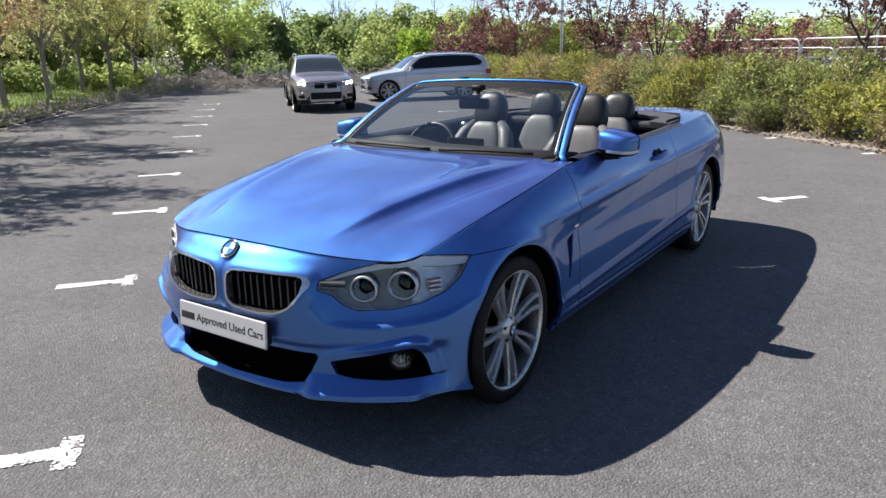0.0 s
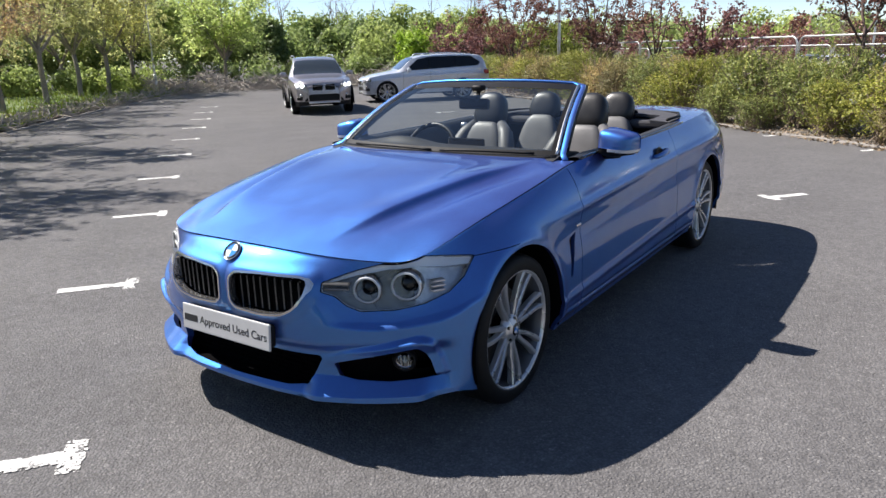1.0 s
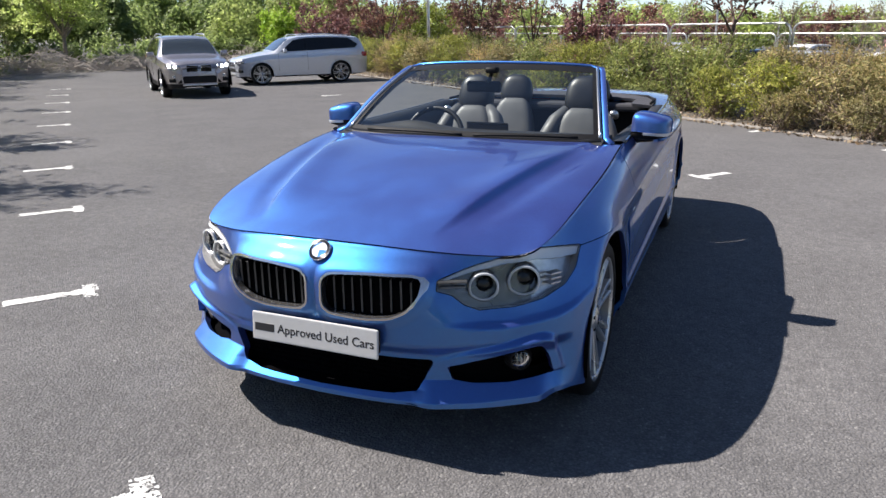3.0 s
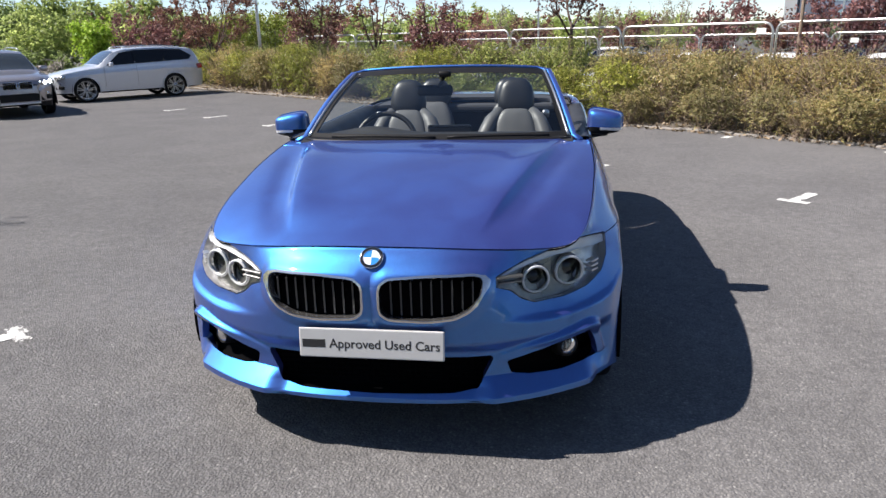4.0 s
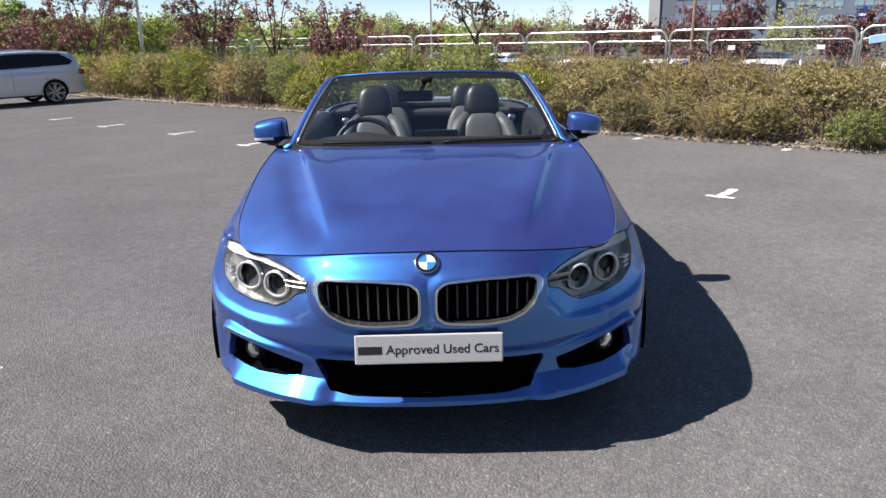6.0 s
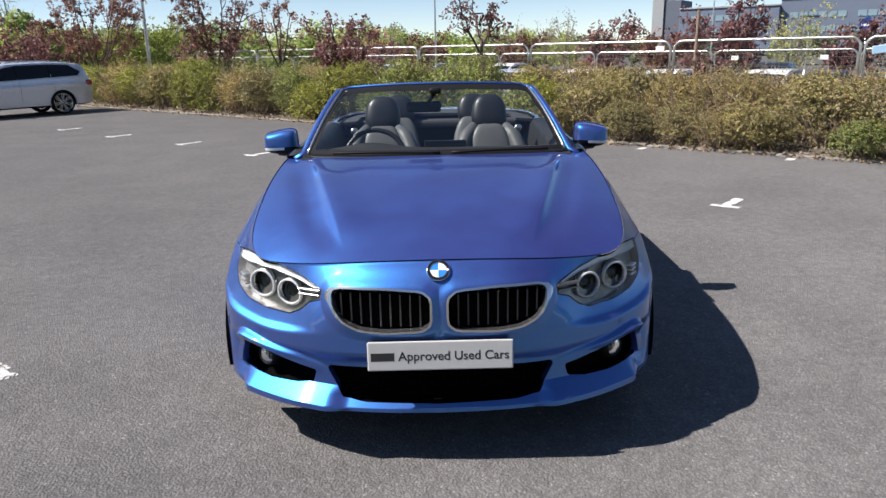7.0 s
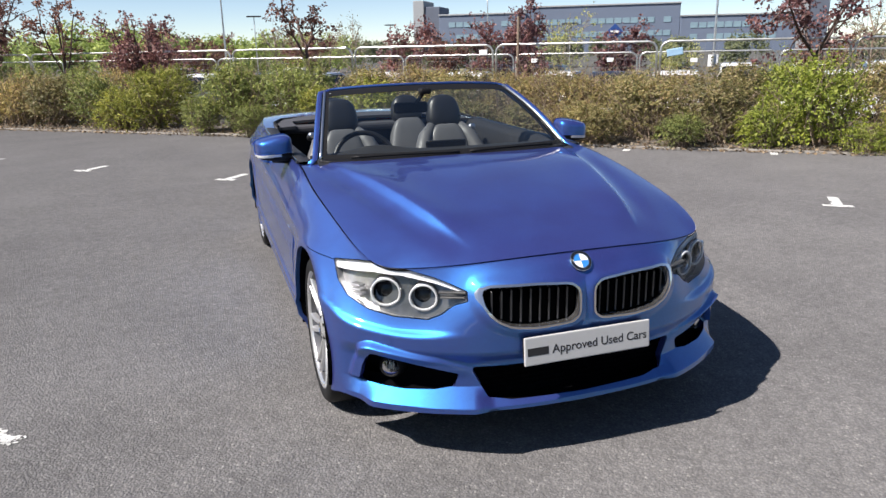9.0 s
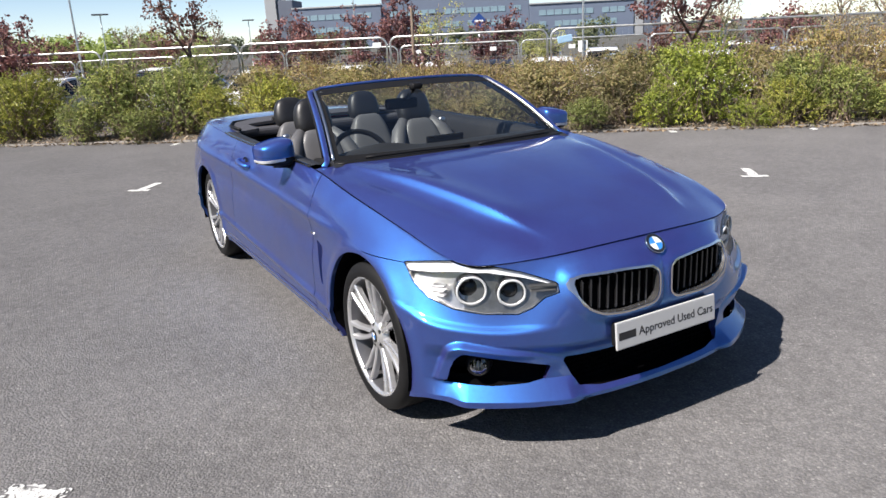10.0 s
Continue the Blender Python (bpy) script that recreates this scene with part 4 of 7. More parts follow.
KIDNEY = chaikin([(.048, .662), (.20, .672), (.372, .668), (.368, .626), (.335, .584), (.285, .560), (.20, .550), (.048, .556)], 2)
WHEEL_Z, ARCH_R = 0.325, 0.372
AXLES = (0.785, 3.60)


def ramp01(x, a, b):
    t = np.clip((x - a) / (b - a), 0, 1)
    return t * t * (3 - 2 * t)


def body_side(s, v):
    """The outer skin, from the nose round the left side to the tail (s) and from the sill to the shoulder (v)."""
    s, v = np.asarray(s, float), np.asarray(v, float)
    ox, oy, tx, ty, tz = OUT_X(s), OUT_Y(s), TOP_X(s), TOP_Y(s), TOP_Z(s)
    zb = LOW_Z(s)
    z = zb + (tz - zb) * v
    zm = BEND_Z(s)
    w = np.clip((z - zm) / (tz - zm), 0, 1) ** np.maximum(BEND_P(s), 0.5)
    w = w * ramp01(z, zm - 0.001, zm + 0.03)
    x, y = ox + (tx - ox) * w, oy + (ty - oy) * w
    e = 0.02
    dx, dy = OUT_X(s + e) - OUT_X(s - e), OUT_Y(s + e) - OUT_Y(s - e)
    ln = np.hypot(dx, dy) + 1e-9
    nx, ny = dy / ln, -dx / ln
    # sill turns under, nose lip and blades stand out
    side = ramp01(s, 7.5, 9.5)
    off = -0.05 * side * ramp01(z, zb + 0.10, zb)
    # the bumper is undercut below the plate
    front_ = 1 - ramp01(s, 5.5, 6.4)
    off = off - 0.032 * ramp01(z, 0.452, 0.385) * front_
    # side blades: flat ledges under the ducts that end in a point; a slimmer lip under the middle intake
    blade = ramp01(x, 0.345, 0.425) * front_
    off = off + blade * (1 - 0.55 * ramp01(x, 0.74, 0.81)) * 0.066 * np.clip((0.300 - z) / 0.060, 0, 1)
    off = off + (1 - ramp01(x, 0.345, 0.425)) * 0.040 * np.clip((0.268 - z) / 0.036, 0, 1) * (s < 5)
    # a hook-shaped band over and outside each duct stands proud
    d = poly_distance(x, z, DUCT, 0.012)
    hook = (1 - ramp01(d, 0.022, 0.046)) * ramp01(z, 0.290, 0.312) * np.maximum(ramp01(z, 0.325, 0.370), ramp01(x, 0.69, 0.735))
    off = off + 0.030 * hook * ramp01(x, 0.40, 0.62) * front_
    # rim round the kidneys
    dk = poly_distance(np.abs(x), z, KIDNEY, 0.018)
    off = off + 0.012 * (1 - ramp01(dk, 0.006, 0.05)) * (1 - ramp01(s, 2.3, 3.3)) * ramp01(z, 0.44, 0.5) * (1 - ramp01(z, 0.69, 0.74))
    # swage along the doors and hollow below it, lower crease
    run = ramp01(s, 9.0, 10.5) * (1 - ramp01(s, 16.8, 18.5))
    zs = 0.735 + 0.030 * (np.clip(y, 1, 4) - 1.0)
    off = off + run * (0.010 * np.exp(-((z - zs) / 0.022) ** 2) - 0.016 * np.exp(-((z - zs + 0.11) / 0.07) ** 2))
    zl = 0.335 + 0.035 * (np.clip(y, 1, 4) - 1.2)
    off = off + run * (0.010 * np.exp(-((z - zl) / 0.02) ** 2) + 0.014 * ramp01(z, 0.288, 0.262))
    # flared arches
    for ya in AXLES:
        rr = np.hypot(y - ya, z - WHEEL_Z)
        off = off + 0.010 * np.exp(-((rr - ARCH_R - 0.012) / 0.035) ** 2) * ramp01(s, 5.9, 7.2)
    # haunch over the rear wheel
    off = off + 0.014 * np.exp(-((y - 3.55) / 0.5) ** 2 - ((z - 0.74) / 0.1) ** 2)
    return np.stack([x + nx * off, y + ny * off, z], 1)


def in_x(p):
    return np.abs(p[:, 0])


car = thing("convertible_car", (0, 0, 0), 0.7, "metallic blue convertible with its roof down on the tarmac", "car")
skin = Sheet(body_side, np.concatenate([np.linspace(0, 8, 8 * 20 + 1), np.linspace(8, 21, 13 * 14 + 1)[1:]]), np.concatenate([np.linspace(0, 0.16, 28), np.linspace(0.16, 0.5, 44)[1:], np.linspace(0.5, 1, 38)[1:]]))
for ya in AXLES:
    skin = skin.trim(lambda u, v, p, ya=ya: np.where((p[:, 0] > 0.55), np.hypot(p[:, 1] - ya, p[:, 2] - WHEEL_Z) - ARCH_R, 1.0))


def lamp_d(u, p):
    return poly_distance(u * 0.11, p[:, 2], [(a * 0.11, b) for a, b in LAMP], 0.004)


GAP = 0.0028
DOOR_F, DOOR_R = 1.375, 2.86
SEAM_Z = 0.715
front = skin.trim(lambda u, v, p: 8.9 - u)
front = front.trim(lambda u, v, p: np.where(p[:, 1] < 0.62, np.where(u < 5.25, 1.0, SEAM_Z - GAP - p[:, 2]), np.where(p[:, 2] < 0.6, 1.0, SEAM_Z - GAP - p[:, 2])))
front = front.trim(lambda u, v, p: 0.80 - p[:, 1])
lens = skin.trim(lambda u, v, p: 7.4 - u).trim(lambda u, v, p: -lamp_d(u, p) - 0.003)
front = front.trim(lambda u, v, p: lamp_d(u, p))
front = front.trim(lambda u, v, p: np.where(u < 3.4, poly_distance(in_x(p), p[:, 2], KIDNEY, 0.018), 1.0))
front = front.trim(lambda u, v, p: np.where(u < 4.0, poly_distance(p[:, 0], p[:, 2], INTAKE, 0.014), 1.0))
front = front.trim(lambda u, v, p: np.where(u < 7.0, poly_distance(p[:, 0], p[:, 2], DUCT, 0.012), 1.0))
bumper = part("front_bumper", front.mesh("front_bumper", M_BLUE, rim=0.028, both=True), car)

fend = skin.trim(lambda u, v, p: u - 5.25).trim(lambda u, v, p: DOOR_F - GAP - p[:, 1])
fend = fend.trim(lambda u, v, p: np.where(p[:, 1] < 0.78, p[:, 2] - SEAM_Z, 1.0)).trim(lambda u, v, p: lamp_d(u, p))
VENT = [(1.250, .615), (1.322, .634), (1.300, .588), (1.278, .52), (1.270, .435), (1.255, .435)]
fend = fend.trim(lambda u, v, p: poly_distance(p[:, 1], p[:, 2], VENT, 0.004))
door = skin.trim(lambda u, v, p: p[:, 1] - DOOR_F - GAP).trim(lambda u, v, p: np.where(p[:, 1] < 3.2, DOOR_R - GAP - p[:, 1], -1.0)).trim(lambda u, v, p: p[:, 2] - 0.285 - GAP)
sill = skin.trim(lambda u, v, p: p[:, 1] - DOOR_F - GAP).trim(lambda u, v, p: DOOR_R - GAP - p[:, 1]).trim(lambda u, v, p: 0.285 - GAP - p[:, 2])
rear = skin.trim(lambda u, v, p: p[:, 1] - DOOR_R - GAP)
TAIL = [(4.06, .80), (4.22, .86), (4.5, .87), (4.62, .86), (4.62, .74), (4.4, .735), (4.2, .75)]
tail = rear.trim(lambda u, v, p: np.where(p[:, 0] > 0.3, -poly_distance(p[:, 1], p[:, 2], TAIL, 0.01), -1.0))
rear = rear.trim(lambda u, v, p: np.where(p[:, 0] > 0.3, poly_distance(p[:, 1], p[:, 2], TAIL, 0.01), 1.0))
fenders, doors = [], []
for mir in (False, True):
    fenders.append(part("front_wing", fend.mesh("front_wing", M_BLUE, rim=0.02, mirror=mir), car))
    doors.append(part("door", door.mesh("door", M_BLUE, rim=0.02, mirror=mir), car))
    part("sill", sill.mesh("sill", M_BLUE, rim=0.02, mirror=mir), car)
    part("tail_light", tail.mesh("tail_light", M_RED, rim=0.01, mirror=mir), car, "red tail lamp lens")
part("rear_body", rear.mesh("rear_body", M_BLUE, rim=0.02, both=True), car)


# bonnet and boot: lids between the shoulder lines
def top_curve(s):
    return np.stack([TOP_X(s), TOP_Y(s), TOP_Z(s)], -1)


S_CORNER, S_COWL, S_DECK, S_TAIL = 5.25, 11.0, 14.9, 18.8
COWL_Z = 0.962


def bonnet_fn(a, b):
    a, b = np.asarray(a, float), np.asarray(b, float)
    A = np.abs(a)
    F = top_curve(S_CORNER * A)
    R = np.stack([TOP_X(S_COWL) * A, 1.40 + 0.10 * A ** 2, np.zeros_like(A)], -1)
    S = top_curve(S_CORNER + (S_COWL - S_CORNER) * b)
    F1, R1 = top_curve(np.full_like(A, S_CORNER)), np.stack([np.full_like(A, TOP_X(S_COWL)), np.full_like(A, 1.5), np.zeros_like(A)], -1)
    xy = (F + (R - F) * b[:, None]) + A[:, None] * (S - (F1 + (R1 - F1) * b[:, None]))
    zc = 0.768 + (COWL_Z - 0.768) * (1 - (1 - b) ** 1.75)
    side = S[:, 2]
    z = zc + (side - zc) * A ** 2.4
    corr = F[:, 2] - (0.768 + (TOP_Z(S_CORNER) - 0.768) * A ** 2.4)
    z = z + corr * (1 - b) ** 3
    # two creases that run from the screen pillars towards the grille
    xr = 0.225 + 0.425 * b ** 0.95
    d = A * S[:, 0] - xr
    fade = ramp01(b, 0.06, 0.35) * (1 - 0.85 * ramp01(b, 0.66, 0.97))
    z = z + fade * 0.023 * np.exp(-np.where(d < 0, (d / 0.12) ** 2, (d / 0.022) ** 2)) - fade * 0.013 * np.exp(-((d - 0.085) / 0.060) ** 2)
    return np.stack([np.sign(a) * np.abs(xy[:, 0]), xy[:, 1], z], 1)


bon = Sheet(bonnet_fn, np.linspace(-0.9885, 0.9885, 201), np.linspace(0.008, 0.997, 90))
gut = top_curve(np.linspace(0.0, 11.0, 90)) - np.array((0.0045, -0.002, 0.0042))
gut = np.concatenate([gut[::-1] * (-1, 1, 1), gut[1:]])
part("bonnet_gap", make_mesh("bonnet_gap", *tube(gut, 0.0050, 6), M_LINER), car, "dark gap round the bonnet")
bonnet = part("bonnet", bon.mesh("bonnet", M_BLUE, rim=0.02), car)


def deck_fn(a, b):
    a, b = np.asarray(a, float), np.asarray(b, float)
    A = np.abs(a)
    Rr = top_curve(21 + (S_TAIL - 21) * A)
    S = top_curve(S_DECK + (S_TAIL - S_DECK) * b)
    F = np.stack([TOP_X(S_DECK) * A, np.full_like(A, 3.16), np.zeros_like(A)], -1)
    F1 = np.stack([np.full_like(A, TOP_X(S_DECK)), np.full_like(A, 3.16), np.zeros_like(A)], -1)
    R1 = top_curve(np.full_like(A, S_TAIL))
    S = S + (F1 - top_curve(np.full_like(A, S_DECK))) * (1 - b[:, None])
    xy = F + (Rr - F) * b[:, None] + A[:, None] * (S - (F1 + (R1 - F1) * b[:, None]))
    side = TOP_Z(S_DECK + (S_TAIL - S_DECK) * b)
    z = side + (0.035 + 0.0 * b) * (1 - A ** 2.2) * (1 - b ** 6)
    return np.stack([np.sign(a) * np.abs(xy[:, 0]), xy[:, 1], z], 1)


deck = Sheet(deck_fn, np.linspace(-0.996, 0.996, 81), np.linspace(0.0, 0.996, 60))


def cover_d(p):
    return poly_distance(np.abs(p[:, 0]), p[:, 1], [(-.1, 3.1), (.745, 3.1), (.735, 3.4), (.66, 3.62), (.45, 3.72), (-.1, 3.76)], 0.01)


part("boot_lid", deck.trim(lambda u, v, p: cover_d(p)).mesh("boot_lid", M_BLUE, rim=0.015), car)
part("roof_cover", deck.trim(lambda u, v, p: -cover_d(p) - 0.004).trim(lambda u, v, p: np.maximum(np.abs(p[:, 0]) - 0.60, p[:, 1] - 3.44)).mesh("roof_cover", M_FABRIC, rim=0.02), car, "dark cloth cover over the folded roof")
part("deck_seal", make_mesh("deck_seal", *tube([(x, y, 0.985 + 0.0 * x) for x, y in ((-.74, 3.12), (-.735, 3.4), (-.66, 3.63), (-.45, 3.735), (0, 3.775), (.45, 3.735), (.66, 3.63), (.735, 3.4), (.74, 3.12))], 0.010, 8), M_BLACK, smooth=True), car)

# belt strips and inner door panels
for sg in (1, -1):
    ss = np.linspace(11.1, 14.95, 40)
    P = top_curve(ss)
    prof = [(0.0, -0.002), (-0.006, 0.010), (-0.03, 0.012), (-0.075, 0.004), (-0.10, -0.03), (-0.115, -0.16), (-0.10, -0.30), (-0.12, -0.55)]
    v = [(sg * (p[0] + a), p[1], p[2] + b) for p in P for a, b in prof]
    k = len(prof)
    f = [[i * k + j, (i + 1) * k + j, (i + 1) * k + j + 1, i * k + j + 1] for i in range(len(ss) - 1) for j in range(k - 1)]
    if sg > 0:
        f = [q[::-1] for q in f]
    dp = doors[0] if sg > 0 else doors[1]
    part("door_panel", make_mesh("door_panel", v, f, M_TRIM, smooth=True), dp, "dark inner door panel")
    strip = tube([(sg * (p[0] + 0.002), p[1], p[2] + 0.006) for p in P], 0.008, 8)
    part("waist_strip", make_mesh("waist_strip", *strip, M_GLOSSBLACK, smooth=True), dp, "gloss black waist strip")
    # handle in its recess
    hx, hy, hz = 0.878, 2.56, 0.838
    hv = tube([(sg * hx, hy - .11, hz - .002), (sg * (hx + .020), hy - .085, hz), (sg * (hx + .032), hy - .03, hz + .006), (sg * (hx + .030), hy + .05, hz + .010), (sg * (hx + .016), hy + .10, hz + .012), (sg * (hx - .005), hy + .115, hz + .012)], [.010, .014, .016, .016, .014, .010], 10)
    part("door_handle", make_mesh("door_handle", *hv, M_BLUE, smooth=True), dp, "blue door handle")
    cup = lathe([(-0.002, 0.0), (0.004, 0.03), (0.009, 0.042), (0.002, 0.05)], 24, "x")
    cp = part("handle_cup", make_mesh("handle_cup", *moved(cup, Matrix.Diagonal((1, 1.5, 1, 1))), M_BLACK, smooth=True), dp)
    cp.location = (sg * (hx - 0.004), hy - 0.015, hz - 0.004)
    # vent insert and badge on the wing
    wg = fenders[0] if sg > 0 else fenders[1]
    vi = rbox(0.012, 0.07, 0.20, 0.004, 1, (sg * 0.868, 1.285, 0.53))
    part("vent_insert", make_mesh("vent_insert", *vi, M_BLACK), wg, "black air vent insert")
    part("wing_badge", make_mesh("wing_badge", *rbox(0.006, 0.045, 0.014, 0.003, 1, (sg * 0.9065, 1.325, 0.672)), M_CHROME), wg, "tiny chrome badge bar")

# ---- kidney grilles, intake, ducts, plate and badge ----
grin = Sheet(body_side, np.linspace(0, 3.4, 150), np.linspace(0.5, 0.98, 90))


def kid(p, grow):
    return poly_distance(in_x(p), p[:, 2], KIDNEY, 0.018) - grow


TAILPOLY = [(.365, .684), (.392, .682), (.410, .664), (.408, .645), (.394, .626), (.370, .586), (.345, .568)]
ringk = grin.trim(lambda u, v, p: kid(p, -0.003)).trim(lambda u, v, p: 0.0050 - np.minimum(kid(p, 0), poly_distance(p[:, 0], p[:, 2], TAILPOLY, 0.0) + 0.0050))
for mir in (False, True):
    sg = -1 if mir else 1
    kg = part("kidney_grille", ringk.mesh("kidney_grille", M_KIDNEY, rim=0.03, lift=0.004, mirror=mir), car, "chrome-framed black kidney-shaped grille")
    part("backing", grin.trim(lambda u, v, p: 0.012 - kid(p, 0)).mesh("backing", M_LINER, lift=-0.05, mirror=mir), kg, "dark grille backing")
    for i in range(9):
        x = 0.068 + i * 0.0355
        top = 0.676 - 0.002 * abs(i - 5)
        bot = 0.540 + max(0.0, (x - 0.23)) ** 1.6 * 0.95
        yf = float(np.interp(x, [0, 0.2, 0.38], [0.012, 0.020, 0.050]))
        sl = rbox(0.0055, 0.032, top - bot, 0.002, 1, (sg * x, yf + 0.016, (top + bot) / 2))
        part("slat", make_mesh("slat", *sl, M_GLOSSBLACK), kg)
        sl2 = rbox(0.0058, 0.002, top - bot - 0.01, 0.0008, 1, (sg * x, yf - 0.001, (top + bot) / 2))
        part("slat_edge", make_mesh("slat_edge", *sl2, M_SLATEDGE), kg)

duct_back = skin.trim(lambda u, v, p: 7.0 - u).trim(lambda u, v, p: 0.02 - poly_distance(p[:, 0], p[:, 2], DUCT, 0.012))
part("lower_grille", make_mesh("lower_grille", *join(rbox(0.86, 0.012, 0.20, 0.01, 1, (0, 0.12, 0.31)), *[tube([(-0.42, 0.105, z), (0.42, 0.105, z)], 0.004, 5) for z in np.linspace(0.25, 0.375, 7)], *[tube([(x, 0.107, 0.24), (x, 0.107, 0.38)], 0.003, 5) for x in np.linspace(-0.41, 0.41, 36)]), M_LINER), car, "black honeycomb lower air intake")
for mir in (False, True):
    sg = -1 if mir else 1
    part("side_duct", duct_back.mesh("side_duct", M_LINER, lift=-0.055, mirror=mir), car, "black side air duct")
    fl = thing("fog_lamp")
    fl.parent = car
    fl.matrix_local = Matrix.Translation((sg * 0.688, 0.236, 0.352)) @ Matrix.Rotation(sg * radians(34), 4, "Z") @ Matrix.Scale(0.80, 4)
    part("reflector", make_mesh("reflector", *lathe([(0.045, 0.004), (0.04, 0.025), (0.02, 0.040), (0.0, 0.042)], 32, "y"), M_REFLECTOR, smooth=True), fl)
    part("lens", make_mesh("lens", *lathe([(-0.014, 0.0), (-0.012, 0.02), (-0.006, 0.036), (0.0, 0.044)], 32, "y"), M_GLASS, smooth=True), fl)
    part("surround", make_mesh("surround", *lathe([(0.0, 0.042), (-0.006, 0.045), (-0.004, 0.050), (0.02, 0.060), (0.05, 0.066)], 32, "y"), M_BLACK, smooth=True), fl)
    part("bulb", make_mesh("bulb", *lathe([(0.0, 0.0), (0.004, 0.012), (0.03, 0.014)], 16, "y"), M_LAMPWHITE, smooth=True), fl)
    part("fin", make_mesh("fin", *join(*[rbox(0.004, 0.02, 0.07, 0.001, 1, (x, 0.004, 0)) for x in (-0.018, 0.0, 0.018)]), M_REFLECTOR), fl)

plate = part("number_plate", make_mesh("number_plate", *rbox(0.52, 0.010, 0.108, 0.006, 2), M_PLATE), car, "white dealer plate with dark lettering")
plate.matrix_local = Matrix.Translation((0, -0.032, 0.452)) @ Matrix.Rotation(radians(-5), 4, "X")
words = flat_text("Approved Used Cars", 0.058, M_LETTER)
wid = max(v.co.x for v in words.vertices) - min(v.co.x for v in words.vertices)
tx = part("lettering", words, plate)
tx.matrix_local = Matrix.Translation((0.048, -0.0050, -0.002)) @ Matrix.Rotation(radians(90), 4, "X") @ Matrix.Diagonal((0.395 / wid, 0.80, 1, 1))
lg = part("logo_bar", make_mesh("logo_bar", *rbox(0.084, 0.0012, 0.030, 0.0005, 1), M_LETTER), plate)
lg.location = (-0.206, -0.0050, -0.002)
part("plinth", make_mesh("plinth", *rbox(0.50, 0.036, 0.09, 0.006, 1, (0, 0.022, 0)), M_BLACK), plate)

bd = part("bonnet_badge", make_mesh("bonnet_badge", *lathe([(0.0, 0.030), (0.004, 0.031), (0.0055, 0.038), (0.003, 0.041), (-0.004, 0.0415)], 48, "z"), M_GLOSSBLACK, smooth=True), car, "round black badge with blue and white quarters")
bd.matrix_local = Matrix.Translation((0, 0.044, 0.744)) @ Matrix.Rotation(radians(46), 4, "X")
for i in range(4):
    pts = [(0, 0, 0.004)] + [(0.030 * math.cos(a), 0.030 * math.sin(a), 0.003) for a in np.linspace(i * math.pi / 2, (i + 1) * math.pi / 2, 10)]
    part("quarter", make_mesh("quarter", pts, [list(range(11))], M_BADGEBLUE if i % 2 == 1 else M_BADGEWHITE), bd)
part("ring", make_mesh("ring", *tube([(0.0405 * math.cos(a), 0.0405 * math.sin(a), 0.002) for a in np.linspace(0, 2 * math.pi, 41)], 0.0022, 6, False), M_CHROME, smooth=True), bd)
part("inner_ring", make_mesh("inner_ring", *tube([(0.030 * math.cos(a), 0.030 * math.sin(a), 0.004) for a in np.linspace(0, 2 * math.pi, 41)], 0.0012, 6, False), M_CHROME, smooth=True), bd)

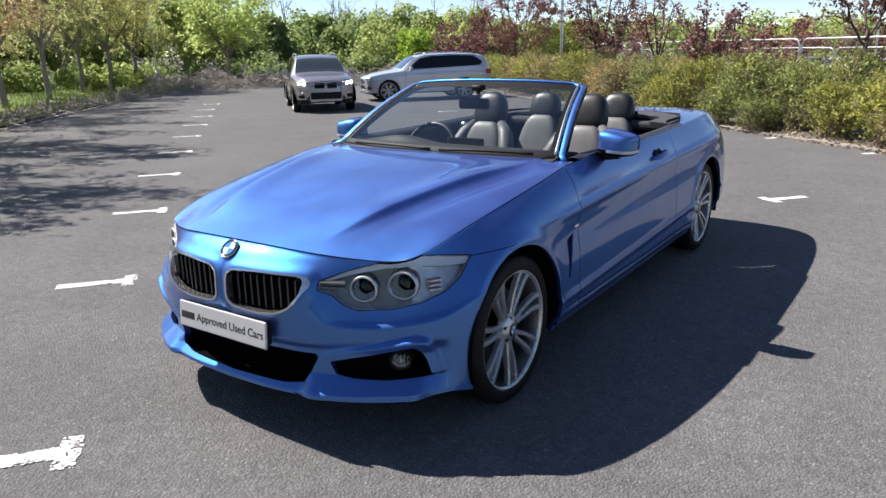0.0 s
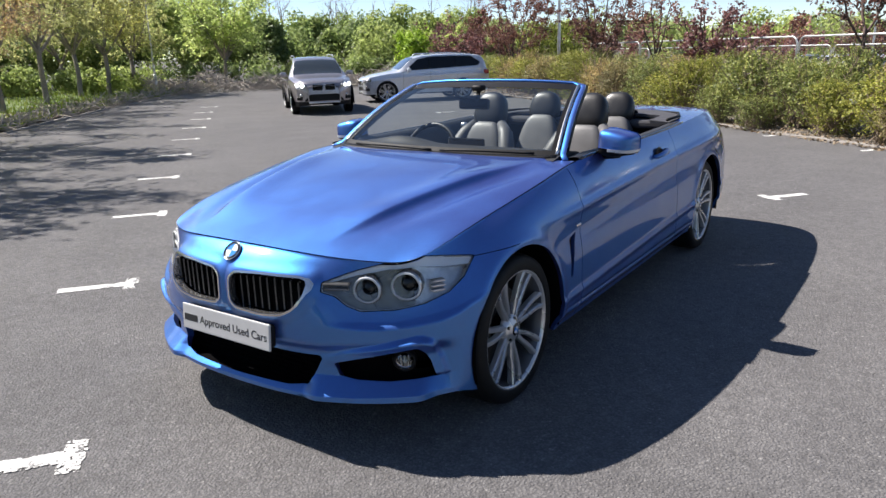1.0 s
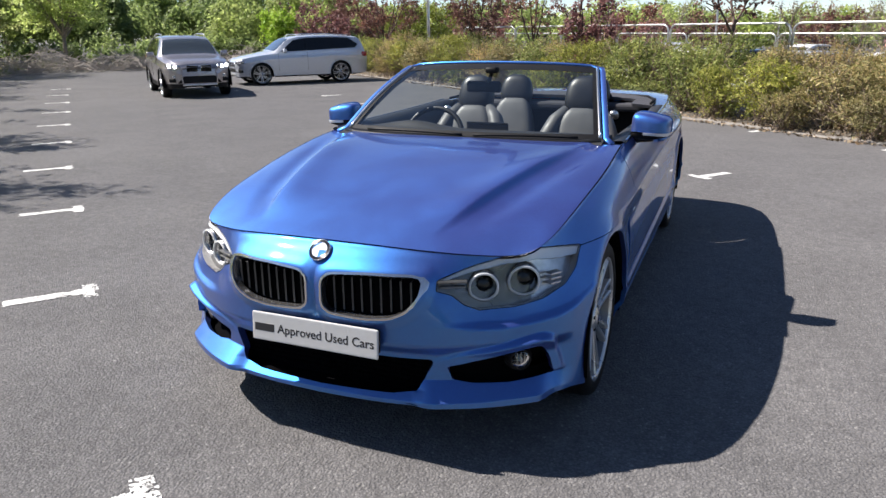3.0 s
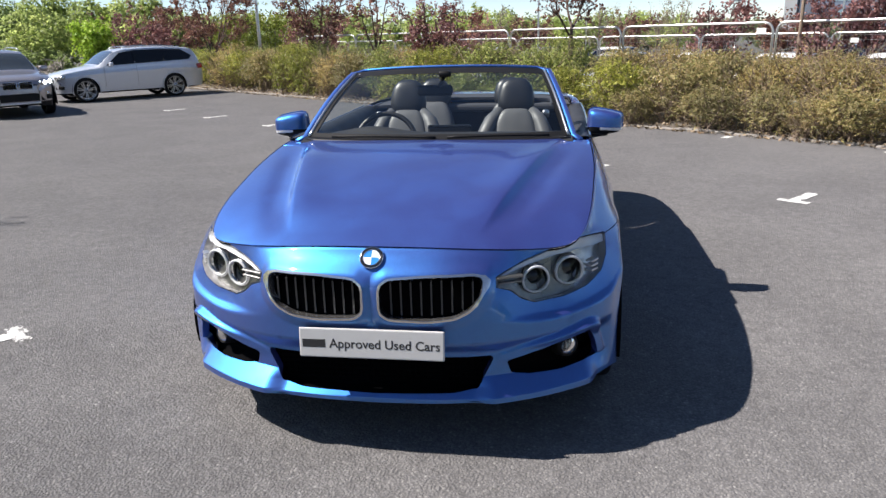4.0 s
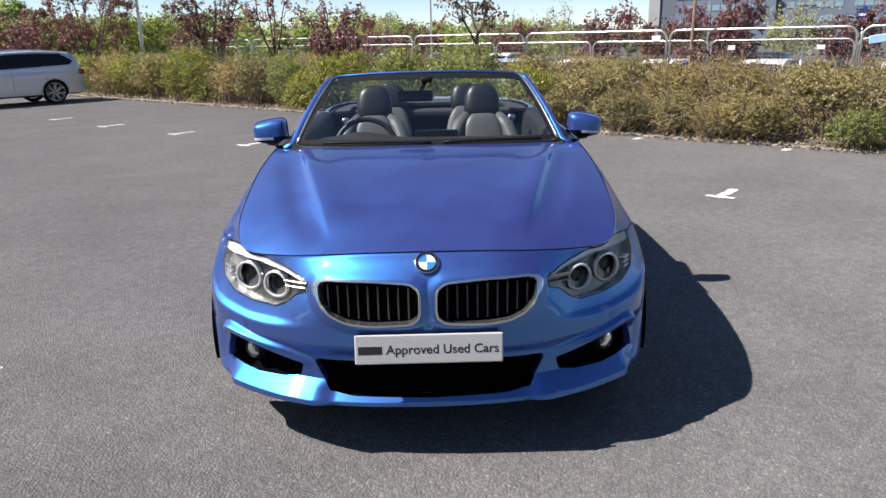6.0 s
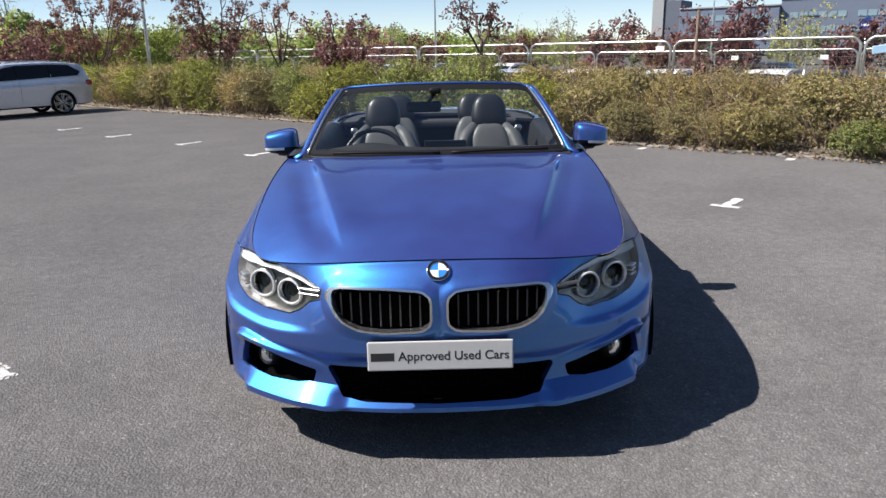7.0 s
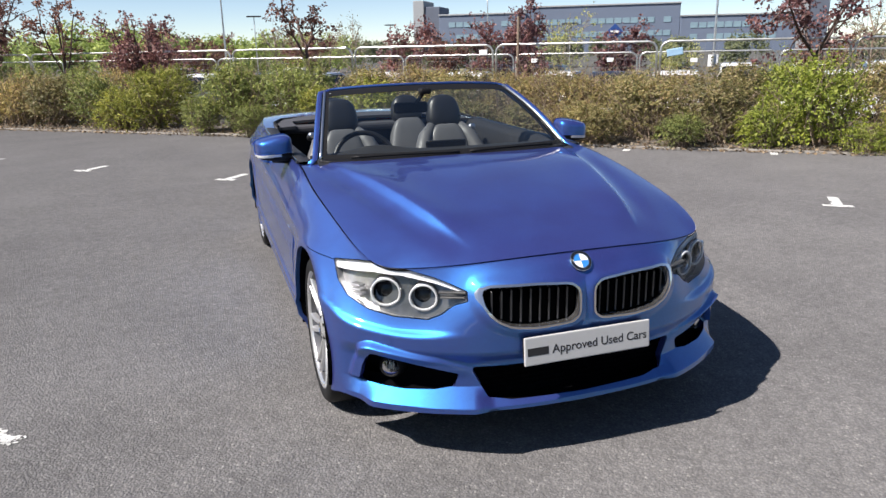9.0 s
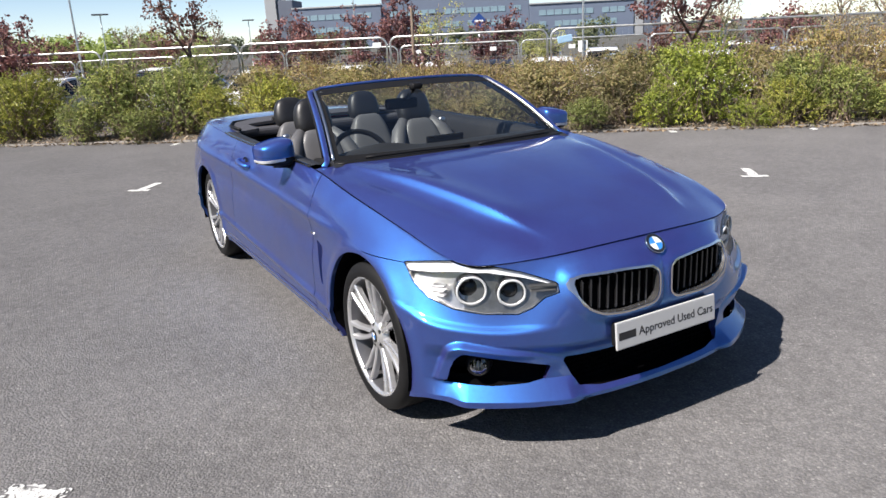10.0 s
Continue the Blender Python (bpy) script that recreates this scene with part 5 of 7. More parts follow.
# ---- headlights ----
for mir in (False, True):
    sg = -1 if mir else 1
    hl = thing("headlight")
    hl.parent = car
    tagged(hl, "clear swept-back headlight with twin round projectors")
    part("cover", lens.mesh("cover", M_LAMPGLASS, mirror=mir, lift=-0.002), hl, "clear plastic cover").visible_shadow = False
    part("bowl", lens.trim(lambda u, v, p: 5.0 - u).mesh("bowl", M_HOUSING, mirror=mir, lift=-0.032), hl, "grey inner housing")
    part("reflector", lens.trim(lambda u, v, p: u - 5.0).mesh("reflector", M_LAMPOUTER, mirror=mir, lift=-0.034), hl, "faceted silver reflector")
    edge = lens.trim(lambda u, v, p: lamp_d(u, p) + 0.0055)
    part("bezel", edge.mesh("bezel", M_BEZEL, mirror=mir, lift=-0.006, rim=0.05), hl, "silver inner bezel")
    upper = lens.trim(lambda u, v, p: p[:, 2] - np.interp(u, [2.4, 3.2, 4.0, 5.2, 6.2, 7.0], [.656, .686, .706, .711, .697, .692]))
    # the sky's reflection on the cover's top edge, put in as a pale strip
    part("brow", upper.mesh("brow", M_PALESTRIP, mirror=mir, lift=-0.008, rim=0.03), hl, "pale strip for the sky reflected along the lamp top")
    for nm, (x, y, z), r in (("projector", (.560, .178, .628), .050), ("projector", (.680, .262, .638), .054)):
        pr = part(nm, make_mesh(nm, *lathe([(0.05, r * 1.12), (0.0, r * 1.12), (-0.010, r * 1.06), (-0.010, r * 0.94), (0.006, r * 0.86), (0.03, r * 0.78)], 40, "y"), M_REFLECTOR, smooth=True), hl, "round projector with a milky ring")
        pm = Matrix.Translation((sg * x, y + 0.018, z)) @ Matrix.Rotation(sg * radians(24), 4, "Z")
        pr.matrix_local = pm
        ring = tube([(r * 0.99 * math.cos(a), -0.0125, r * (0.99 if math.sin(a) > -0.7 else 0.90) * math.sin(a)) for a in np.linspace(0, 2 * math.pi, 41)], 0.0046, 8, False)
        ro = part("light_ring", make_mesh("light_ring", *ring, M_LAMPWHITE, smooth=True), hl, "milky ring round the projector")
        ro.matrix_local = pm
        eye = make_mesh("eye", *lathe([(0.002, 0.0), (0.006, r * 0.4), (0.018, r * 0.72), (0.032, r * 0.80)], 32, "y"), M_DARKGLASS, smooth=True)
        eo = new("eye", eye)
        eo.parent = hl
        eo.matrix_local = pm
    ind = [rbox(0.05, 0.03, 0.008, 0.002, 1, (0, 0, dz)) for dz in (-0.036, -0.018, 0.0)]
    io = part("indicator", make_mesh("indicator", *join(*ind), M_LAMPOUTER), hl, "ribbed chrome indicator")
    io.matrix_local = Matrix.Translation((sg * 0.770, 0.355, 0.655)) @ Matrix.Rotation(sg * radians(58), 4, "Z")
    li = part("light_bar", make_mesh("light_bar", *join(rbox(0.10, 0.02, 0.008, 0.002, 1, (0, 0, 0.012)), rbox(0.09, 0.02, 0.006, 0.002, 1, (0, 0, -0.006))), M_HOUSING), hl)
    li.matrix_local = Matrix.Translation((sg * 0.475, 0.118, 0.648)) @ Matrix.Rotation(sg * radians(26), 4, "Z")

# parking sensors in the bumper
for x, z in ((.36, .435), (.70, .475)):
    disc = skin.trim(lambda u, v, p: 6.0 - u).trim(lambda u, v, p: 0.0105 - np.hypot(p[:, 0] - x, p[:, 2] - z))
    for mir in (False, True):
        part("parking_sensor", disc.mesh("parking_sensor", M_BLUE, mirror=mir, lift=0.0025, rim=0.003), car)
low_edge = body_side(np.linspace(0, 6.7, 60), np.zeros(60))
under = [(p_[0] * 0.996, p_[1] + 0.003) for p_ in low_edge]
tray = [(sg * x, y, z_) for sg in (1, -1) for (x, y), z_ in zip(under, low_edge[:, 2] + 0.003)]
nu = len(under)
part("undertray", make_mesh("undertray", tray, [[i, i + 1, nu + i + 1, nu + i] for i in range(nu - 1)], M_LINER), car, "black undertray")


# ---- wheels ----
def wheel_parts():
    tyre = lathe([(-.085, .250), (-.108, .256), (-.114, .268), (-.115, .287), (-.110, .306), (-.098, .318), (-.075, .3235), (0, .325), (.075, .3235), (.098, .318), (.110, .306), (.115, .287), (.114, .268), (.108, .256), (.085, .250)], 72, "x")
    grooves = [lathe([(x - .005, .3252), (x - .004, .3185), (x + .004, .3185), (x + .005, .3252)], 72, "x") for x in (-.05, -.017, .017, .05)]
    rim = lathe([(.108, .247), (.110, .243), (.104, .236), (.094, .2325)], 64, "x")
    inner = lathe([(.094, .2325), (.05, .222), (-.06, .215), (-.10, .236)], 64, "x")
    spokes = []
    for i in range(7):
        for sgn in (-1, 1):
            a0 = i * 2 * math.pi / 7
            a1 = a0 + sgn * 0.140
            pth, w = [], []
            for t in np.linspace(0, 1, 7):
                r = 0.055 + t * 0.182
                half = 0.0075 + 0.0075 * ramp01(t, 0.0, 0.35) + 0.0150 * max(0.0, t - 0.2) / 0.8
                ang = a0 + sgn * half / r + 0.05 * math.sin(t * 3.1)
                pth.append((0.078 + 0.024 * t ** 2 + 0.004 * math.sin(t * 3.1), r * math.cos(ang), r * math.sin(ang)))
                w.append(0.0080 + 0.0030 * abs(t - 0.4))
            v, f = [], []
            for k, (p, hw) in enumerate(zip(pth, w)):
                r = math.hypot(p[1], p[2])
                er = (p[1] / r, p[2] / r)
                et = (-er[1], er[0])
                for dx, dt in ((-.030, -hw * 1.3), (-.006, -hw * 1.1), (0.0, -hw * 0.7), (0.0, hw * 0.7), (-.006, hw * 1.1), (-.030, hw * 1.3)):
                    v.append((p[0] + dx, p[1] + et[0] * dt, p[2] + et[1] * dt))
            for k in range(len(pth) - 1):
                for j in range(6):
                    jj = (j + 1) % 6
                    f.append([k * 6 + j, k * 6 + jj, (k + 1) * 6 + jj, (k + 1) * 6 + j])
            spokes.append((v, f))
    hub = lathe([(.094, .0), (.095, .028), (.089, .033), (.086, .046), (.074, .060), (.045, .064)], 40, "x")
    bolts = [moved(lathe([(.0865, 0.0), (.0875, .0075), (.080, .0085)], 12, "x"), Matrix.Translation((0, 0.045 * math.cos(a), 0.045 * math.sin(a)))) for a in np.arange(5) * 2 * math.pi / 5]
    cap = lathe([(.0985, .0), (.0975, .020), (.095, .029), (.090, .031)], 32, "x")
    disc = lathe([(.0, .07), (.006, .165), (.004, .172), (-.016, .172), (-.018, .07)], 48, "x")
    barrel = lathe([(-.02, .205), (-.03, .06), (-.03, .0)], 40, "x")
    grow = Matrix.Diagonal((1, 1.06, 1.06, 1))
    rim, inner, barrel, hub = (moved(q, grow) for q in (rim, inner, barrel, hub))
    spokes, bolts = [moved(q, grow) for q in spokes], [moved(q, grow) for q in bolts]
    return join(tyre, *grooves), rim, spokes, hub, cap, disc, barrel, inner, bolts


def build_wheel(proto_only=True):
    tyre, rim, spokes, hub, cap, disc, barrel, inner, bolts = wheel_parts()
    return [("tyre", make_mesh("tyre", *tyre, M_TYRE, smooth=True)), ("rim", make_mesh("rim", *rim, M_ALLOY, smooth=True)), ("rim_barrel", make_mesh("rim_barrel", *inner, M_ALLOYDARK, smooth=True)),
            ("spoke", [make_mesh("spoke", *s, M_ALLOY) for s in spokes]), ("hub", make_mesh("hub", *hub, M_ALLOY, smooth=True)),
            ("hub_cap", make_mesh("hub_cap", *cap, M_GLOSSBLACK, smooth=True)), ("brake_disc", make_mesh("brake_disc", *disc, M_BRAKE, smooth=True)),
            ("backing", make_mesh("backing", *barrel, M_LINER, smooth=True)), ("wheel_bolt", [make_mesh("wheel_bolt", *q, M_BLACK) for q in bolts])]


WHEEL = build_wheel()


def put_wheel(parent, x, y, z, spin, scale=1.0):
    w = thing("wheel")
    w.parent = parent
    flip = Matrix.Rotation(math.pi, 4, "Z") if x < 0 else Matrix.Identity(4)
    w.matrix_local = Matrix.Translation((x, y, z)) @ flip @ Matrix.Rotation(radians(spin), 4, "X") @ Matrix.Diagonal((0.87 * scale, scale, scale, 1))
    for nm, me in WHEEL:
        for one in (me if isinstance(me, list) else [me]):
            part(nm, one, w)
    for i in range(4):
        pts = [(0.0992, 0, 0)] + [(0.0982, 0.017 * math.cos(a), 0.017 * math.sin(a)) for a in np.linspace(i * math.pi / 2, (i + 1) * math.pi / 2, 8)]
        if i == 0 and "quarter" not in CAPQ:
            CAPQ["quarter"] = []
        if len(CAPQ["quarter"]) < 4:
            CAPQ["quarter"].append(make_mesh("quarter", pts, [list(range(9))], M_BADGEBLUE if i % 2 else M_BADGEWHITE))
        part("cap_quarter", CAPQ["quarter"][i], w)
    return w


CAPQ = {}
for i, (x, y) in enumerate(((0.782, AXLES[0]), (-0.782, AXLES[0]), (0.786, AXLES[1]), (-0.786, AXLES[1]))):
    put_wheel(car, x, y, WHEEL_Z, (14, 38, 5, 50)[i])

# wheel arch liners and floor pan
for ya in AXLES:
    for sg in (1, -1):
        ln = lathe([(0.0, ARCH_R + 0.004), (-0.36, ARCH_R + 0.004), (-0.36, 0.0)], 48, "x")
        if sg < 0:
            ln = (np.asarray(ln[0]) * (-1, 1, 1), ln[1])
        v = np.asarray(ln[0], float)
        keep = [f for f in ln[1] if all(v[i][2] > -0.13 for i in f)]
        lo = part("arch_liner", make_mesh("arch_liner", v, keep, M_LINER), car)
        lo.location = (sg * 0.895, ya, WHEEL_Z)
part("floor_pan", make_mesh("floor_pan", *join(rbox(1.05, 4.1, 0.03, 0.01, 1, (0, 2.3, 0.21)), rbox(1.72, 2.1, 0.05, 0.01, 1, (0, 2.19, 0.225)), rbox(1.2, 0.04, 0.5, 0.01, 1, (0, 0.36, 0.45))), M_LINER), car)
part("engine_bay", make_mesh("engine_bay", *rbox(1.04, 1.0, 0.42, 0.02, 1, (0, 0.90, 0.48)), M_LINER), car)

# ---- windscreen, pillars, cowl ----
WS_B = lambda a: np.stack([0.70 * a, 1.40 + 0.115 * np.abs(a) ** 2.2, 0.962 + 0.0 * a], 1)
WS_T = lambda a: np.stack([0.560 * a, 2.02 + 0.065 * np.abs(a) ** 2.2, 1.292 - 0.022 * np.abs(a) ** 2.5], 1)


def screen_fn(a, b):
    a, b = np.asarray(a, float), np.asarray(b, float)
    B, T = WS_B(a), WS_T(a)
    p = B + (T - B) * b[:, None]
    bow = 0.028 * np.sin(math.pi * np.clip(b, 0, 1))
    p[:, 2] += bow * 0.8
    p[:, 1] -= bow * 0.5
    return p


glass = Sheet(screen_fn, np.linspace(-1, 1, 41), np.linspace(0, 1, 25))
ws = thing("windscreen")
ws.parent = car
tagged(ws, "raked windscreen in a blue frame with a dark top band")
pane = part("glass", glass.mesh("glass", M_SCREEN), ws, "slightly tinted clear glass")
pane.visible_shadow = False
dark = Sheet(screen_fn, np.linspace(-1, 1, 41), np.linspace(0.89, 1.0, 4))
part("top_band", dark.mesh("top_band", M_BLACK, lift=0.0015), ws, "black edge print")
dark2 = Sheet(screen_fn, np.linspace(-1, 1, 41), np.linspace(0.0, 0.05, 4))
part("bottom_band", dark2.mesh("bottom_band", M_BLACK, lift=0.0015), ws)
for sg in (1, -1):
    sd_ = Sheet(screen_fn, np.linspace(0.955, 1.0, 4) if sg > 0 else np.linspace(-1.0, -0.955, 4), np.linspace(0, 1, 25))
    part("side_band", sd_.mesh("side_band", M_BLACK, lift=0.0015), ws)


def sweep(path, side, prof):
    """A bar along a path; side: its sideways direction at each point; prof: (sideways, outwards) pairs, closed."""
    path, side = np.asarray(path, float), np.asarray(side, float)
    tan = np.gradient(path, axis=0)
    tan /= np.linalg.norm(tan, axis=1)[:, None]
    side = side - tan * (side * tan).sum(1)[:, None]
    side /= np.linalg.norm(side, axis=1)[:, None]
    nor = np.cross(side, tan)
    v = np.concatenate([p + np.outer([a for a, _ in prof], s) + np.outer([b for _, b in prof], n) for p, s, n in zip(path, side, nor)])
    k = len(prof)
    f = [[i * k + j, i * k + (j + 1) % k, (i + 1) * k + (j + 1) % k, (i + 1) * k + j] for i in range(len(path) - 1) for j in range(k)]
    f += [list(range(k))[::-1], [(len(path) - 1) * k + j for j in range(k)]]
    return v, f


def oval(w, h, n=14, dx=0.0):
    return [(dx + w * math.copysign(abs(math.cos(t)) ** 0.75, math.cos(t)), h * math.copysign(abs(math.sin(t)) ** 0.75, math.sin(t))) for t in np.arange(n) * 2 * math.pi / n]


pil, sidev = [], []
for t in np.linspace(-0.08, 0.97, 14):
    b = max(t, 0.0)
    p = screen_fn(np.array([1.0]), np.array([b]))[0]
    if t < 0:
        p = p + np.array((0.035, t * 0.55, t * 0.22))
    pil.append(p + np.array((0.026, 0.012, 0.0)))
    sidev.append((1.0, 0.25, 0.15))
for a in np.linspace(0.93, -0.93, 28):
    p = screen_fn(np.array([a]), np.array([1.0]))[0]
    pil.append(p + np.array((0.0, 0.022, 0.006)))
    sidev.append((0.35 * a, 0.93, -0.2))
for t in np.linspace(0.97, -0.08, 14):
    b = max(t, 0.0)
    p = screen_fn(np.array([-1.0]), np.array([b]))[0]
    if t < 0:
        p = p + np.array((-0.035, t * 0.55, t * 0.22))
    pil.append(p + np.array((-0.026, 0.012, 0.0)))
    sidev.append((-1.0, 0.25, 0.15))
fr = make_mesh("screen_frame", *sweep(pil, sidev, oval(0.015, 0.009)), M_BLUE, smooth=True)
part("screen_frame", fr, ws, "blue painted screen frame")
inner = [np.asarray(p) + np.array((-0.012 * np.sign(p[0]) if abs(p[0]) > 0.5 else 0, 0.028, -0.012)) for p in pil[2:-2]]
part("inner_trim", make_mesh("inner_trim", *sweep(inner, sidev[2:-2], oval(0.024, 0.02)), M_BLACK, smooth=True), ws, "black inner lining")
for sg in (1, -1):
    seal = [screen_fn(np.array([sg * 0.992]), np.array([b]))[0] + np.array((0.004 * sg, 0, 0.004)) for b in np.linspace(0.0, 0.98, 16)]
    part("seal", make_mesh("seal", *tube(seal, 0.008, 6), M_SATIN, smooth=True), ws, "pale seal strip")
cw = [(x, 1.395 + 0.11 * (abs(x) / 0.7) ** 2.2, 0.953) for x in np.linspace(-0.70, 0.70, 25)]
part("cowl", make_mesh("cowl", *sweep(cw, [(0, 1, 0)] * 25, oval(0.035, 0.010)), M_BLACK, smooth=True), car, "black plastic scuttle")
for x0, x1 in ((-0.55, 0.02), (0.08, 0.60)):
    wp = [(x, 1.378 + 0.10 * (abs(x) / 0.7) ** 2.2 + 0.015, 0.972 + 0.006 * math.sin((x - x0) / (x1 - x0) * 3.1)) for x in np.linspace(x0, x1, 12)]
    part("wiper", make_mesh("wiper", *tube(wp, 0.007, 6), M_BLACK, smooth=True), car, "black wiper blade")
rv = part("rear_view_mirror", make_mesh("rear_view_mirror", *join(rbox(0.21, 0.035, 0.065, 0.018, 3, (-0.07, 1.985, 1.165)), tube([(0.0, 1.93, 1.262), (-0.04, 1.975, 1.19)], 0.012, 8), rbox(0.07, 0.06, 0.035, 0.012, 2, (0.0, 1.925, 1.262))), M_BLACK, smooth=True), car)
dot = part("sensor_dot", make_mesh("sensor_dot", *lathe([(0.0, 0.0), (0.001, 0.008)], 16, "y"), M_SIGNWHITE), ws)
dot.location = (-0.535, 2.045, 1.258)

# ---- door mirrors ----
for sg in (1, -1):
    mr = thing("door_mirror")
    mr.parent = car
    tagged(mr, "blue door mirror with a black foot")
    def shell_fn(u, v):
        """A boxy pod with soft corners, blunt before, open behind, its top falling outwards."""
        u, v = np.asarray(u, float), np.asarray(v, float)
        ang = u * 2 * math.pi
        grow = (1 - (1 - np.clip(v, 0, 1)) ** 5.5) ** 0.28
        cx = np.sign(np.cos(ang)) * np.abs(np.cos(ang)) ** 0.34
        cz = np.sign(np.sin(ang)) * np.abs(np.sin(ang)) ** 0.34
        x = 0.094 * grow * cx
        z = 0.066 * grow * cz
        z = np.where(z > 0, z * (1.10 - 2.6 * np.clip(x + 0.02, 0, 1)), z * (1.0 - 3.6 * np.clip(x, 0, 1)))
        return np.stack([x, -0.065 + 0.115 * v + 0.32 * np.clip(x, 0, 1) ** 1.3, z], 1)
    pod = Sheet(shell_fn, np.linspace(0, 1, 65), np.linspace(0.0, 1, 26) ** 2.2)
    base = Matrix.Translation((sg * 0.900, 1.80, 0.992)) @ Matrix.Rotation(sg * radians(-6), 4, "Z") @ Matrix.Rotation(sg * radians(3), 4, "Y")
    up = pod.trim(lambda u, v, p: p[:, 2] + 0.018)
    dn = pod.trim(lambda u, v, p: -p[:, 2] - 0.020)
    mu = part("cap", up.mesh("cap", M_BLUE, mirror=sg < 0, rim=0.004), mr, "blue mirror cap")
    ml = part("lower_shell", dn.mesh("lower_shell", M_BLACK, mirror=sg < 0, rim=0.004), mr, "black lower shell")
    gl = part("mirror_glass", make_mesh("mirror_glass", *rbox(0.166, 0.006, 0.105, 0.003, 1, (0.0, 0.062, 0.0)), M_MIRROR), mr)
    strip = pod.trim(lambda u, v, p: 0.007 - np.abs(p[:, 2] + 0.026)).trim(lambda u, v, p: p[:, 0] + 0.02)
    iv = part("indicator", strip.mesh("indicator", M_PALESTRIP, mirror=sg < 0, lift=-0.004, rim=0.004), mr, "white side indicator strip")
    ft = part("foot", make_mesh("foot", *join(tube([(sg * -0.135, 0.01, -0.078), (sg * -0.09, 0.005, -0.066), (sg * -0.04, 0.0, -0.058), (sg * 0.02, 0.0, -0.050)], [.030, .026, .024, .02], 10), rbox(0.07, 0.20, 0.04, 0.014, 2, (sg * -0.115, -0.02, -0.062))), M_BLACK, smooth=True), mr, "black mirror foot")
    for o in (mu, ml, gl, iv, ft):
        o.matrix_local = base

# ---- cabin ----
part("cabin_floor", make_mesh("cabin_floor", *join(rbox(1.54, 2.15, 0.03, 0.01, 1, (0, 2.46, 0.36)), rbox(1.42, 0.04, 0.56, 0.01, 1, (0, 3.50, 0.64)), rbox(1.42, 0.04, 0.55, 0.01, 1, (0, 1.42, 0.62)), rbox(0.26, 1.5, 0.28, 0.04, 2, (0, 2.3, 0.50))), M_TRIM), car, "dark carpeted cabin floor and tunnel")


def dash_fn(a, b):
    a, b = np.asarray(a, float), np.asarray(b, float)
    y = 1.43 + 0.36 * b
    z = 0.945 - 0.008 * b + 0.028 * np.sin(math.pi * b) - 0.30 * ramp01(b, 0.86, 1.0)
    z = z + 0.035 * np.exp(-((a + 0.37) / 0.17) ** 2) * ramp01(b, 0.35, 0.6) * (1 - ramp01(b, 0.85, 1.0))
    return np.stack([a, y + 0.05 * ramp01(b, 0.9, 1.0), z], 1)


part("dashboard", Sheet(dash_fn, np.linspace(-0.72, 0.72, 60), np.linspace(0, 1, 40)).mesh("dashboard", M_TRIM, rim=0.05), car, "dark dashboard")
part("display", make_mesh("display", *rbox(0.24, 0.018, 0.055, 0.008, 2, (0.05, 1.70, 0.972)), M_GLOSSBLACK), car, "flat black display screen")
st = thing("steering_wheel")
st.parent = car
st.matrix_local = Matrix.Translation((-0.37, 1.93, 0.865)) @ Matrix.Rotation(radians(66), 4, "X")
part("rim", make_mesh("rim", *tube([(0.182 * math.cos(a), 0.182 * math.sin(a), 0) for a in np.linspace(0, 2 * math.pi, 49)], 0.0155, 10, False), M_DARKLEATHER, smooth=True), st)
part("boss", make_mesh("boss", *rbox(0.17, 0.13, 0.05, 0.022, 3, (0, 0, -0.012)), M_TRIM, smooth=True), st)
for a in (0.0, math.pi, -math.pi / 2):
    part("spoke", make_mesh("spoke", *tube([(0.06 * math.cos(a), 0.06 * math.sin(a), -0.01), (0.178 * math.cos(a), 0.178 * math.sin(a), 0)], 0.016, 8), M_SATIN, smooth=True), st)


def cushion(w, d, h, puff=0.03, n=14):
    """A padded block: rounded box with a swollen face."""
    return pillow(w * 1.03, d * 1.05, h * 1.03, 0.42, n)


def tapered(piece, k):
    """Narrower towards the top."""
    v = np.asarray(piece[0], float)
    lo, hi = v[:, 2].min(), v[:, 2].max()
    t = np.clip((v[:, 2] - lo) / (hi - lo), 0, 1)
    v[:, 0] *= 1 - k * t ** 2.2
    return v, piece[1]


